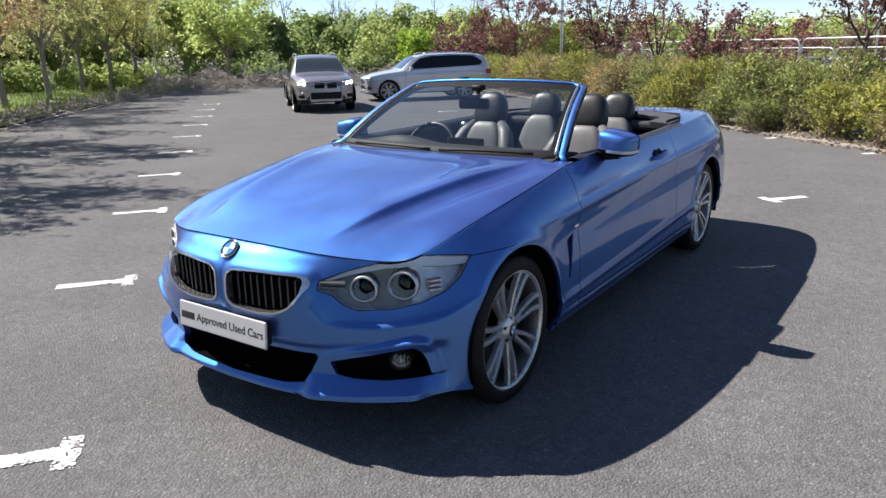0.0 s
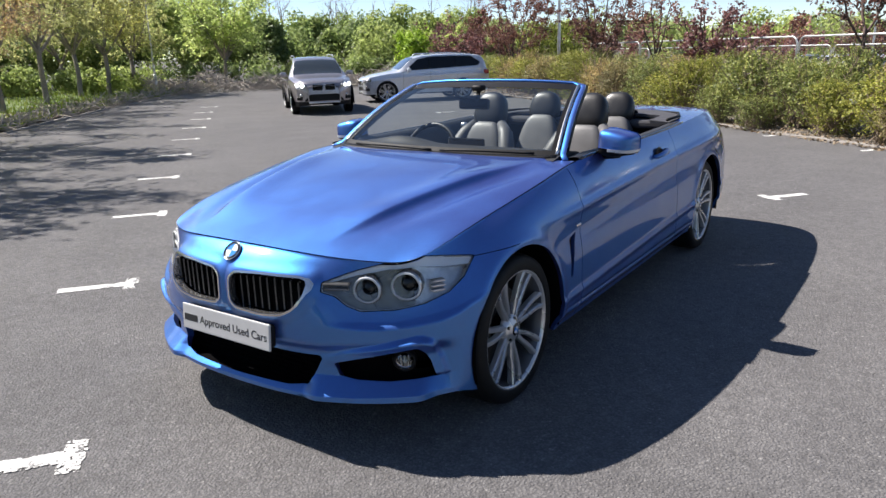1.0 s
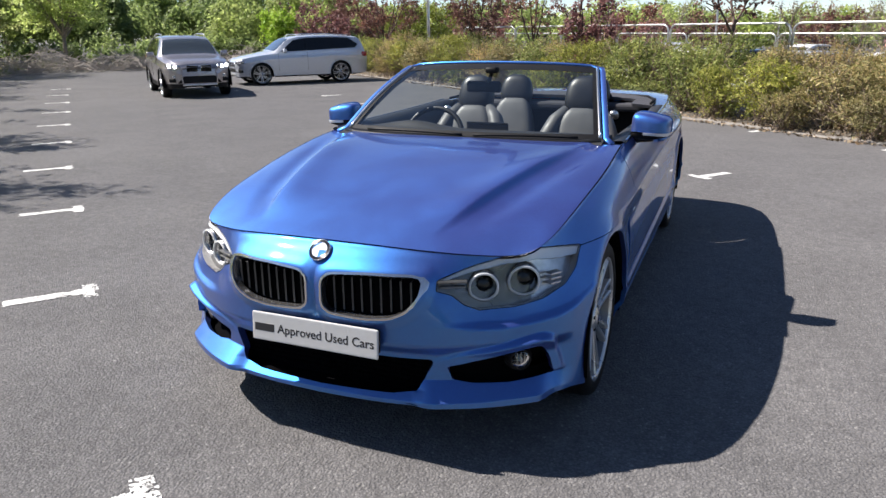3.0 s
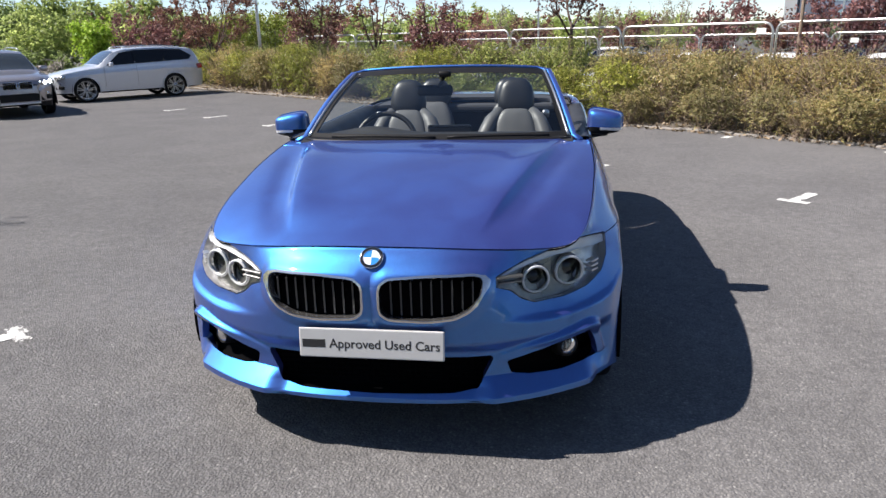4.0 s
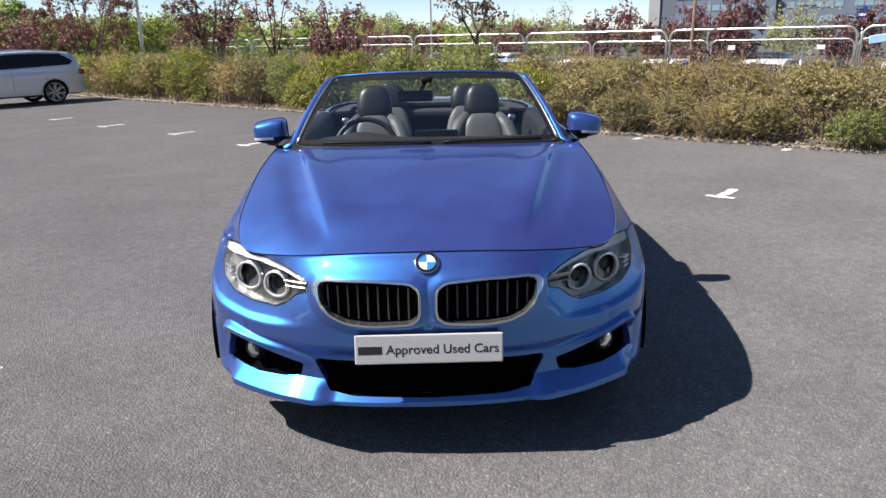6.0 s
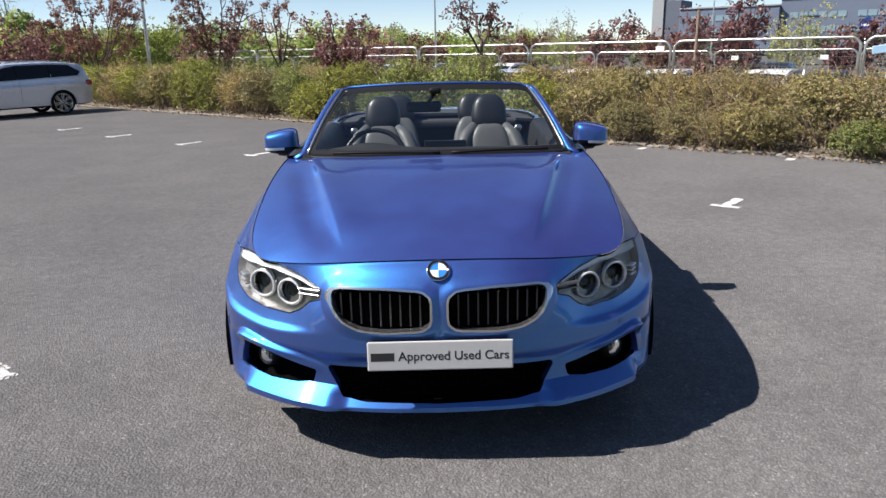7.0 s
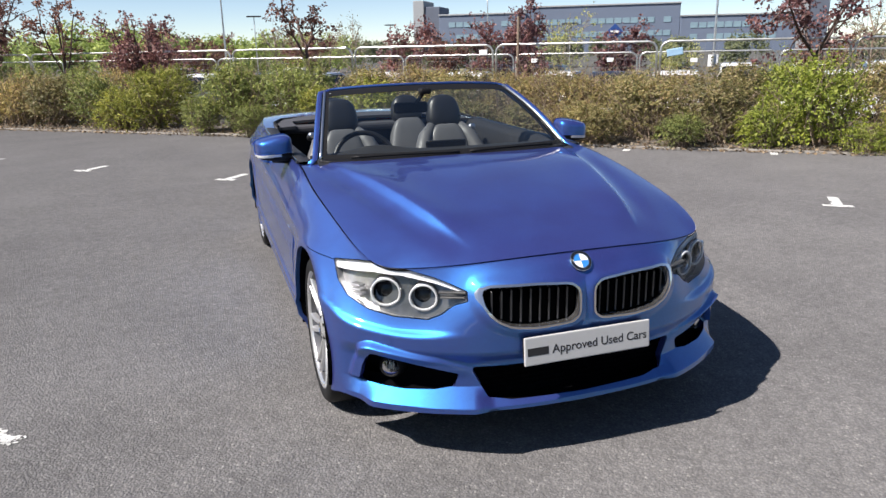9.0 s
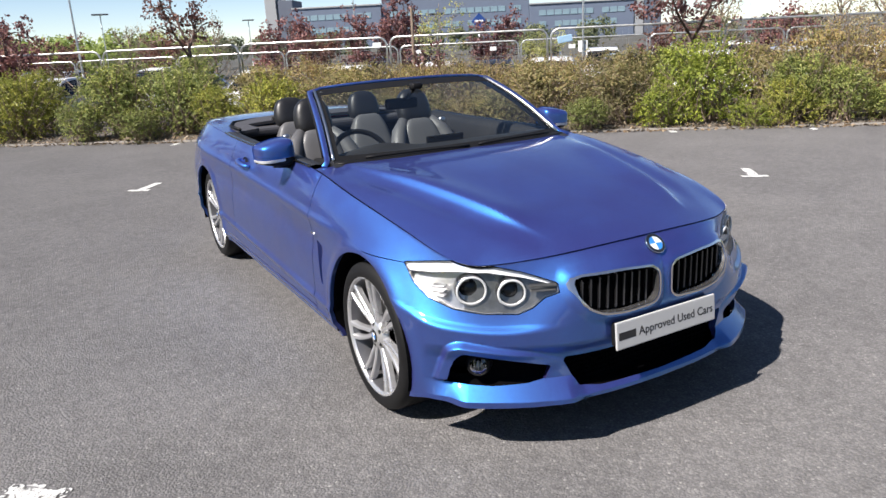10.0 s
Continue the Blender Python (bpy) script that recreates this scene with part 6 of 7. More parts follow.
def seat(x, y, rear=False):
    s = thing("car_seat")
    s.parent = car
    s.matrix_local = Matrix.Translation((x, y, 0))
    tagged(s, "pale grey leather car seat with a black headrest")
    w = 0.46 if not rear else 0.48
    part("cushion", make_mesh("cushion", *moved(cushion(w, 0.50, 0.16), Matrix.Translation((0, 0.0, 0.46 if not rear else 0.50))), M_LEATHER, smooth=True), s)
    lean = radians(-20)
    m = Matrix.Translation((0, 0.27, 0.47)) @ Matrix.Rotation(lean, 4, "X")
    hb = 0.54 if not rear else 0.53
    part("backrest", make_mesh("backrest", *moved(tapered(cushion(w * 0.78, 0.13, hb), 0.42), m @ Matrix.Translation((0, 0, hb / 2))), M_LEATHER, smooth=True), s)
    if not rear:
        for sg in (1, -1):
            pts = [(sg * 0.17, 0.0, 0.02), (sg * 0.205, -0.05, 0.16), (sg * 0.215, -0.055, 0.32), (sg * 0.160, -0.02, 0.46), (sg * 0.10, 0.0, 0.54)]
            part("bolster", make_mesh("bolster", *moved(tube(pts, [.04, .055, .058, .052, .035], 10), m), M_LEATHER, smooth=True), s)
        part("back_shell", make_mesh("back_shell", *moved(tapered(cushion(w * 1.0, 0.13, hb), 0.42), m @ Matrix.Translation((0, 0.06, hb / 2))), M_DARKLEATHER, smooth=True), s)
        part("belt_guide", make_mesh("belt_guide", *moved(rbox(0.05, 0.10, 0.04, 0.015, 2), m @ Matrix.Translation((0.20 if x > 0 else -0.20, 0.03, 0.52))), M_SATIN, smooth=True), s)
    hr = m @ Matrix.Translation((0, 0.01, hb + (0.095 if not rear else 0.075)))
    part("headrest", make_mesh("headrest", *moved(tapered(pillow(0.255, 0.13, 0.25 if not rear else 0.23, 0.66), 0.22), hr), M_DARKLEATHER, smooth=True), s, "black leather headrest")
    for dx in (-0.06, 0.06):
        part("headrest_post", make_mesh("headrest_post", *moved(tube([(dx, 0, hb - 0.02), (dx, 0.01, hb + 0.06)], 0.006, 6), m), M_CHROME, smooth=True), s)
    return s


for x in (-0.37, 0.37):
    seat(x, 2.20)
    seat(x * 0.79, 2.90, True)
part("rear_shelf", make_mesh("rear_shelf", *rbox(1.36, 0.20, 0.06, 0.02, 2, (0, 3.44, 0.925)), M_FABRIC), car, "dark rear shelf panel")
for sg in (1, -1):
    part("roll_hoop", make_mesh("roll_hoop", *tube([(sg * .20, 3.46, .96), (sg * .22, 3.46, 1.0), (sg * .30, 3.47, 1.012), (sg * .40, 3.47, 1.0), (sg * .42, 3.46, .96)], 0.016, 8), M_BLACK, smooth=True), car)


# ---- the two parked off-road cars ----
def suv_shape(L, W, H, sleek):
    hood = (.46, .515, .565, .605, .665, .685) if sleek else (.50, .555, .605, .632, .665, .68)
    ztop = line([0, .05, .25, .5, 1.05, 1.22, 1.9, 2.3, 3.2, L - .45, L - .34, L - .14, L - .03, L], [k * H for k in hood + (.945, .985, 1.0, .97, .955, .79, .60, .56)])
    half = line([0, .06, .25, .6, 1.2, 2.4, 3.6, L - .5, L - .12, L], [.50 * W, .66 * W, .86 * W, .965 * W, W, W, W, .97 * W, .86 * W, .74 * W])
    belt = line([0, .05, .25, 1.2, 2.5, L - .6, L - .1, L], [.43 * H, .49 * H, .545 * H, .625 * H, .655 * H, .68 * H, .60 * H, .54 * H])
    top_w = line([0, .25, 1.15, 1.3, 1.95, 3.0, L - .55, L - .2, L], [.50 * W, .70 * W, .82 * W, .84 * W, .70 * W, .70 * W, .68 * W, .72 * W, .66 * W])
    low = line([0, .3, .8, L - .7, L - .1, L], [.17 * H, .15 * H, .16 * H, .16 * H, .19 * H, .25 * H])

    def fn(y, v):
        y, v = np.asarray(y, float), np.asarray(v, float)
        w, zt, zb, tw, lo = half(y), ztop(y), belt(y), top_w(y), low(y)
        zb = np.minimum(zb, zt - 0.02)
        a = np.clip(v / 0.5, 0, 1)
        z1 = lo + (zb - lo) * a
        x1 = w - 0.05 * (1 - a) ** 2.5 - 0.028 * ramp01(a, 0.75, 1.0) + 0.010 * np.exp(-((a - 0.78) / 0.06) ** 2)
        b = np.clip((v - 0.5) / 0.3, 0, 1)
        z2 = zb + (zt - 0.045 - zb) * b
        x2 = w - 0.028 + (tw - w + 0.028) * b ** 1.15
        c = np.clip((v - 0.8) / 0.2, 0, 1)
        z3 = zt - 0.045 * (1 - c) ** 2
        x3 = tw * (1 - c ** 1.5)
        x = np.where(v < 0.5, x1, np.where(v < 0.8, x2, x3))
        z = np.where(v < 0.5, z1, np.where(v < 0.8, z2, z3))
        return np.stack([x, y, z], 1)
    return fn


def suv(name, loc, rz, scale, L, W, H, fo, wb, mat, label, dark_rear, lights_on):
    car_ = thing(name, loc, rz, label, "car", scale=scale)
    fn = suv_shape(L, W, H, not dark_rear)
    wr = 0.37
    gz, gh = (0.475 * H, 0.17) if dark_rear else (0.425 * H, 0.15)
    sh = Sheet(fn, np.linspace(0.0, L, 130), np.linspace(0, 1, 61))
    for ya in (fo, fo + wb):
        sh = sh.trim(lambda u, v, p, ya=ya: np.where(v < 0.55, np.hypot(p[:, 1] - ya, p[:, 2] - wr) - wr - 0.045, 1.0))
    side = [(1.50, .665 * H), (2.02, .90 * H), (2.5, .945 * H), (3.4, .95 * H), (L - .70, .935 * H), (L - .36, .80 * H), (L - .50, .725 * H), (2.5, .685 * H)]
    d_side = lambda u, v, p: np.where((v > 0.45) & (v < 0.86), poly_distance(p[:, 1], p[:, 2], side, 0.0), 1.0)
    scr = lambda u, v, p: np.where(v > 0.80, np.maximum(np.abs(p[:, 1] - 1.58) - 0.29, np.abs(p[:, 0]) - 0.80 * W), 1.0)
    back = lambda u, v, p: np.where(v > 0.80, np.maximum(np.abs(p[:, 1] - (L - .24)) - 0.10, np.abs(p[:, 0]) - 0.62 * W), 1.0)
    body = sh.trim(d_side).trim(scr).trim(back)
    edge_z = (0.235 if dark_rear else 0.185) * H
    clad = body.trim(lambda u, v, p: edge_z - p[:, 2])
    body = body.trim(lambda u, v, p: p[:, 2] - edge_z)
    part("body", body.mesh("body", mat, both=True, flip=False, rim=0.02), car_)
    part("cladding", clad.mesh("cladding", M_BLACK, both=True, rim=0.02), car_, "black lower cladding")
    for mir in (False, True):
        g1 = sh.trim(lambda u, v, p: -d_side(u, v, p) - 0.006)
        for lo_, hi_ in ((1.4, 2.43), (2.445, 3.435), (3.45, L)):
            gm = g1.trim(lambda u, v, p: p[:, 1] - lo_).trim(lambda u, v, p: hi_ - p[:, 1])
            if len(gm.faces):
                part("side_window", gm.mesh("side_window", M_DARKGLASS, mirror=mir, lift=-0.006), car_, "dark tinted side window")
    part("windscreen", sh.trim(lambda u, v, p: -scr(u, v, p) - 0.01).mesh("windscreen", M_SKYGLASS, both=True, lift=-0.004), car_, "windscreen reflecting the sky")
    part("rear_window", sh.trim(lambda u, v, p: -back(u, v, p) - 0.01).mesh("rear_window", M_DARKGLASS, both=True, lift=-0.004), car_)
    for sg in (1, -1):
        for ya, sp in ((fo, 10), (fo + wb, 33)):
            put_wheel(car_, sg * (W - 0.125), ya, wr, sp, wr / 0.325)
            al = lathe([(0.0, wr + 0.05), (-0.3, wr + 0.05), (-0.3, 0.0)], 32, "x")
            v = np.asarray(al[0], float) * (sg, 1, 1)
            lo = part("arch_liner", make_mesh("arch_liner", v, [f for f in al[1] if all(v[i][2] > -0.1 for i in f)], M_LINER), car_)
            lo.location = (sg * (W - 0.012), ya, wr)
            ar = [(sg * (W + 0.002), ya + (wr + 0.05) * math.cos(t), wr + (wr + 0.05) * math.sin(t)) for t in np.linspace(-0.25, math.pi + 0.25, 24)]
            part("arch_trim", make_mesh("arch_trim", *tube(ar, 0.016, 6), mat if not dark_rear else M_BLACK, smooth=True), car_)
        # headlight with rings
        hl_ = part("headlight", make_mesh("headlight", *rbox(0.38, 0.22, 0.105, 0.04, 3), M_REFLECTOR, smooth=True), car_, "clear headlight with glowing rings" if lights_on else "clear headlight")
        hl_.matrix_local = Matrix.Translation((sg * 0.69 * W, 0.16, (0.475 if not dark_rear else 0.515) * H)) @ Matrix.Rotation(sg * radians(30), 4, "Z") @ Matrix.Rotation(sg * radians(-7), 4, "Y")
        for dx in (-0.085, 0.075):
            rg = tube([(sg * dx + 0.042 * math.cos(t), -0.114, 0.042 * math.sin(t)) for t in np.linspace(0, 2 * math.pi, 21)], 0.009, 6, False)
            part("light_ring", make_mesh("light_ring", *rg, M_DRL if lights_on else M_LAMPWHITE, smooth=True), hl_)
        kd = part("grille", make_mesh("grille", *join(*[rbox(0.012, 0.03, gh, 0.004, 1, (sg * (0.055 + i * 0.042), 0, 0)) for i in range(7)]), M_CHROME if not dark_rear else M_GLOSSBLACK), car_, "upright slatted grille")
        kd.location = (0, -0.004, gz)
        part("grille_frame", make_mesh("grille_frame", *tube([(sg * x, -0.006 + 0.05 * (x / .35) ** 2, gz + k * gh) for x, k in ((.03, .45), (.15, .52), (.30, .50), (.355, .1), (.31, -.42), (.18, -.52), (.06, -.5), (.03, -.3), (.03, .45))], 0.010, 8), M_CHROME, smooth=True), car_)
        part("grille_back", make_mesh("grille_back", *rbox(0.30, 0.03, gh * 1.02, 0.012, 1, (sg * 0.18, 0.022, gz)), M_LINER), car_)
        fg = part("fog_lamp", make_mesh("fog_lamp", *lathe([(-0.012, 0.0), (-0.008, 0.03), (0.0, 0.042), (0.02, 0.046)], 20, "y"), M_REFLECTOR, smooth=True), car_)
        fg.matrix_local = Matrix.Translation((sg * 0.72 * W, 0.085, 0.345 * H)) @ Matrix.Rotation(sg * radians(22), 4, "Z")
        part("tail_light", make_mesh("tail_light", *rbox(0.16, 0.20, 0.17, 0.04, 2, (sg * (W - 0.145), L - 0.155, 0.585 * H)), M_RED, smooth=True), car_)
        part("door_mirror", make_mesh("door_mirror", *join(rbox(0.20, 0.11, 0.14, 0.04, 3, (sg * (W + 0.10), 1.62, 0.69 * H)), tube([(sg * (W - 0.05), 1.62, 0.66 * H), (sg * (W + 0.06), 1.62, 0.665 * H)], 0.022, 8)), mat, smooth=True), car_)
        for yh in (2.25, 3.25):
            part("door_handle", make_mesh("door_handle", *tube([(sg * (W - 0.005), yh, .575 * H), (sg * (W + 0.028), yh + .03, .578 * H), (sg * (W + 0.028), yh + .15, .58 * H), (sg * (W - 0.005), yh + .18, .58 * H)], 0.014, 8), mat, smooth=True), car_)
        for yl in (1.42, 2.46, 3.46):
            zz = np.linspace(.27 * H, .645 * H, 10)
            pp = [(sg * (float(fn(np.array([yl]), np.array([0.5 * (z - .16 * H) / (.49 * H)]))[0, 0]) + 0.0005), yl + 0.05 * (yl > 3.4) * (z / H), z) for z in zz]
            part("door_gap", make_mesh("door_gap", *tube(pp, 0.0045, 4), M_BLACK), car_)
        part("roof_rail", make_mesh("roof_rail", *tube([(sg * .66 * W, 2.15, .985 * H), (sg * .655 * W, 2.3, 1.012 * H), (sg * .645 * W, 3.3, 1.02 * H), (sg * .635 * W, L - .7, .985 * H)], 0.018, 8), M_SATIN, smooth=True), car_)
    part("front_panel", make_mesh("front_panel", *rbox(1.02 * W, 0.07, 0.28 * H, 0.034, 3, (0, 0.060, 0.335 * H)), mat, smooth=True), car_)
    mouth = tapered(rbox(1.24 * W, 0.05, 0.20 if dark_rear else 0.13, 0.022, 2), 0.30)
    part("intake", make_mesh("intake", *moved(mouth, Matrix.Translation((0, 0.036, 0.30 * H))), M_BLACK), car_, "black front intake")
    for sg in (1, -1):
        pod_ = part("corner_duct", make_mesh("corner_duct", *rbox(0.20, 0.05, 0.10, 0.022, 2), M_BLACK), car_, "black corner duct")
        pod_.matrix_local = Matrix.Translation((sg * 0.76 * W, 0.125, 0.29 * H)) @ Matrix.Rotation(sg * radians(38), 4, "Z")
    part("skid_plate", make_mesh("skid_plate", *rbox(1.0 * W, 0.05, 0.05, 0.015, 2, (0, 0.012, 0.215 * H)), M_SATIN), car_)
    part("underbody", make_mesh("underbody", *rbox(1.5 * W, L - 0.9, 0.25, 0.03, 1, (0, L / 2, 0.27 * H - 0.06)), M_LINER), car_)
    return car_


# faces against U; the nose is at its y = 0 and its length runs along +y
suv("grey_suv", (-10.62, 11.55, 0), math.degrees(math.atan2(-U.x, U.y)), 0.84, 4.65, 0.94, 1.68, 0.86, 2.81, M_GREYPAINT, "bronze-grey off-road car with its running lights on", True, True)
suv("silver_suv", (-12.66, 15.24, 0), math.degrees(math.atan2(-N.x, N.y)), 0.82, 4.80, 0.97, 1.66, 0.80, 2.89, M_SILVER, "pale silver off-road car parked with its tail to the hedge", False, False)


# ---- cars in the lower car park, seen over the hedge ----
def far_car(name, u, n, rz, mat, label, H=1.48, L=4.3):
    root = thing(name, at_un(u, n, ground_height(n)), rz, label, "car", "cars beyond the fence")
    W = 0.88
    ztop = line([0, .1, .5, 1.0, 1.7, 2.3, 3.0, L - .7, L - .2, L], [.5, .6, .70, .80, 1.30, H, H, 1.25, .95, .6])
    half = line([0, .3, 1.0, 3.0, L - .3, L], [.65, .80, W, W, .82, .7])

    def fn(y, v):
        y, v = np.asarray(y, float), np.asarray(v, float)
        w, zt = half(y), ztop(y)
        zb = np.minimum(0.82, zt - 0.03)
        a, b, c = np.clip(v / .5, 0, 1), np.clip((v - .5) / .3, 0, 1), np.clip((v - .8) / .2, 0, 1)
        tw = w * (1 - 0.28 * ramp01(zt, 0.8, 1.3))
        x = np.where(v < .5, w - 0.06 * (1 - a) ** 2, np.where(v < .8, w + (tw - w) * b ** 1.2, tw * (1 - c ** 1.6)))
        z = np.where(v < .5, .22 + (zb - .22) * a, np.where(v < .8, zb + (zt - .04 - zb) * b, zt - .04 * (1 - c) ** 2))
        return np.stack([x, y, z], 1)
    sh = Sheet(fn, np.linspace(0, L, 60), np.linspace(0, 1, 31))
    win = lambda u_, v, p: np.where((v > .5) & (v < .84), poly_distance(p[:, 1], p[:, 2], [(1.25, .86), (1.85, 1.30), (2.4, H - .09), (3.1, H - .09), (L - .75, 1.2), (L - .5, .90)], 0), 1.0)
    scr = lambda u_, v, p: np.where(v > .8, np.maximum(np.abs(p[:, 1] - 1.5) - .36, np.abs(p[:, 0]) - .72), 1.0)
    rrw = lambda u_, v, p: np.where(v > .8, np.maximum(np.abs(p[:, 1] - (L - .55)) - .22, np.abs(p[:, 0]) - .6), 1.0)
    part("body", sh.trim(win).trim(scr).trim(rrw).mesh("body", mat, both=True), root)
    for nm, g in (("side_window", win), ("windscreen", scr), ("rear_window", rrw)):
        part(nm, sh.trim(lambda u_, v, p: -g(u_, v, p) - .004).mesh(nm, M_DARKGLASS, both=True), root)
    ty = make_mesh("tyre", *lathe([(-.1, .2), (-.1, .29), (-.08, .31), (.08, .31), (.1, .29), (.1, .2), (.09, .19), (.08, .0)], 24, "x"), M_TYRE, smooth=True)
    for sg in (1, -1):
        for ya in (.8, L - .95):
            w = part("wheel", ty, root)
            w.location = (sg * .76, ya, .31)
    return root


FAR = [(M_WHITEPAINT, "white"), (M_DARKPAINT, "dark blue"), (M_SILVER, "silver"), (M_DARKPAINT, "black"), (M_WHITEPAINT, "white"), (M_SILVER, "pale grey")]
rot_n = math.degrees(math.atan2(-N.x, N.y))
rfar = random.Random(21)
proto = {}
ROW1 = ((20.6, 2), (18.2, 0), (15.8, 1), (13.4, 2), (10.6, 0), (7.6, 4), (4.65, 0), (2.75, 1), (0.95, 4), (-1.3, 3), (-3.7, 0), (-6.2, 2), (-8.6, 4))
ROW2 = [(-18.0 + 2.45 * i, rfar.randrange(6)) for i in range(20) if rfar.random() < 0.7]
for row, n0 in ((ROW1, 18.0), (ROW2, 25.5)):
    for u, key in row:
        mt, cl = FAR[key]
        if cl not in proto:
            proto[cl] = far_car("parked_car", u, n0, rot_n, mt, "%s parked car in the lower car park behind the hedge" % cl)
        else:
            copy_thing(proto[cl], Matrix.Translation(at_un(u, n0 + rfar.uniform(-.3, .3), ground_height(n0))) @ Matrix.Rotation(radians(rot_n + rfar.uniform(-2, 2)), 4, "Z"))


# ---- planting, fences, masts and far things ----
build_hedge()
kerb_run("kerb_hedge", at_un(-32, HEDGE_N), at_un(26.5, HEDGE_N), "weathered concrete kerb along the hedge", N, 0.03)
kerb_run("kerb_verge", LEFT_KERB[0], LEFT_KERB[1], "low concrete kerb along the grass verge", Vector((-0.81, -0.58, 0)), 0.05)
kerb_run("kerb_verge_far", LEFT_KERB[1], LEFT_KERB[3], "low concrete kerb along the grass verge", Vector((-0.75, -0.66, 0)), 0.045)
kerb_run("kerb_verge_end", LEFT_KERB[3], LEFT_KERB[5], "low concrete kerb along the grass verge", Vector((-0.8, -0.6, 0)), 0.045)
kerb_run("kerb_end", LEFT_KERB[5], at_un(26.5, HEDGE_N), "low concrete kerb at the far end of the car park", Vector((-0.3, 0.95, 0)), 0.07)

# purple-leaved trees in the hedge bed: along the row, across, height, crown, fork
for i, (u, n, h, sp, fk, kind, cnt, lb) in enumerate(((24.4, 10.8, 3.6, 1.5, 0.9, M_LEAFBROWNRED, 9500, 7), (17.0, 10.7, 3.6, 1.3, 1.1, M_LEAFBROWNRED, 5500, 6), (11.75, 10.6, 2.25, 0.8, 0.8, M_LEAFRED, 3000, 6), (7.8, 10.8, 2.75, 0.75, 1.62, M_LEAFBROWNRED, 800, 3), (3.1, 11.3, 1.35, 0.35, 0.6, M_LEAFRED, 330, 5), (-1.75, 11.0, 2.7, 1.15, 1.32, M_LEAFRED, 2600, 4), (14.6, 10.9, 3.0, 0.8, 1.2, M_LEAFBROWNRED, 900, 4))):
    tree("purple_tree", at_un(u, n, -0.02), 100 + i, h, sp, fk, 0.045, cnt, 0.036, kind, M_REDBARK, "small tree with dark purple-red spring leaves in the hedge bed", "purple trees", lb, 7, 0.05, vase=True, bunch=9)
st_ = part("stake", make_mesh("stake", *tube([(0, 0, 0), (0, 0, 1.1), (0.01, 0, 2.05)], [0.032, 0.03, 0.028], 8), M_TWIG))
st_.location = at_un(3.35, 11.25, -0.02)
tagged(st_, "bare brown wooden tree stake in the hedge bed", "stake")
for i, (az, dist, ex, h, sp, kind) in enumerate(((17.0, 26, -2, 3.7, 0.9, M_LEAFRED), (23.4, 28, -2, 3.7, 1.0, M_LEAFRED), (26.0, 28, -2, 4.5, 0.7, M_LEAFRED), (33.2, 27, -2, 3.5, 0.9, M_LEAFRED), (53.4, 30, -2, 3.1, 1.0, M_LEAFRED), (-2.5, 27, -2, 3.0, 1.2, M_LEAFRED), (-10.5, 31, 2.3, 3.5, 1.1, M_LEAFBROWNRED), (-5.0, 36, 2.3, 3.5, 1.2, M_LEAFBROWNRED), (-22.0, 31, 2.3, 3.2, 1.1, M_LEAFRED), (-34.0, 34, 2.3, 2.9, 1.5, M_LEAFRED), (-31.5, 36, 2.3, 3.2, 1.3, M_LEAFBROWNRED), (46.5, 30, -2, 2.9, 1.0, M_LEAFBROWNRED), (19.8, 33, -2, 3.2, 0.9, M_LEAFBROWNRED), (8.5, 38, -2, 3.4, 1.0, M_LEAFBROWNRED))):
    p = az_pos(az, dist, ex)
    tree("purple_tree", (p.x, p.y, ground_height(p.dot(N))), 140 + i, h - 0.6, sp, h * 0.25, 0.05, 3300, 0.055, kind, M_REDBARK, "purple-red leaved tree beyond the fence", "far purple trees", 6, 7, 0.10, vase=True, bunch=9)

# young trees on the verge: they fork low
for i, (x, y, h, sp, fk, cnt, kind) in enumerate(((-17.3, 5.6, 5.2, 2.2, 1.85, 8775, M_LEAFSPRING), (-20.3, 8.3, 4.8, 2.0, 1.95, 7020, M_LEAFPINK), (-23.4, 11.15, 5.2, 2.2, 2.05, 8775, M_LEAFSPRING), (-26.1, 13.85, 5.0, 2.2, 1.85, 10125, M_LEAFSPRING), (-26.1, 15.05, 4.7, 2.0, 1.85, 8775, M_LEAFSPRING), (-26.25, 16.25, 4.7, 2.2, 1.65, 10125, M_LEAFSPRING), (-13.4, 3.0, 5.4, 2.1, 1.9, 12000, M_LEAFSPRING), (-33, 17, 6.0, 3.0, 1.5, 7000, M_LEAFSPRING), (-11.4, 0.5, 5.6, 2.1, 1.9, 13000, M_LEAFSPRING), (-10.7, -0.7, 5.5, 2.1, 1.9, 13000, M_LEAFSPRING), (-31, 12.5, 5.6, 2.6, 1.4, 7000, M_LEAFSPRING))):
    tree("young_tree", (x, y, 0.05), 200 + i, h, sp, fk, 0.10, int(cnt * 1.9), 0.036, kind, M_BARK, "young low-forking tree with pale fresh spring leaves on the grass verge", "verge trees", 6, 9, 0.13, vase=True)
lamp_post(30.4, -3.0, 4.4, 0.045, False, "slim grey post among the verge trees")
pz = az_pos(-51.2, 38, 2.3)
tree("young_tree", (pz.x, pz.y, 0.0), 259, 4.6, 1.9, 1.5, 0.10, 14000, 0.062, M_LEAFLIME, M_BARK, "broad bright yellow-green tree before the dark wood", "verge trees", 8, 12, 0.16, vase=True)
pz = az_pos(-37.0, 31, 2.3)
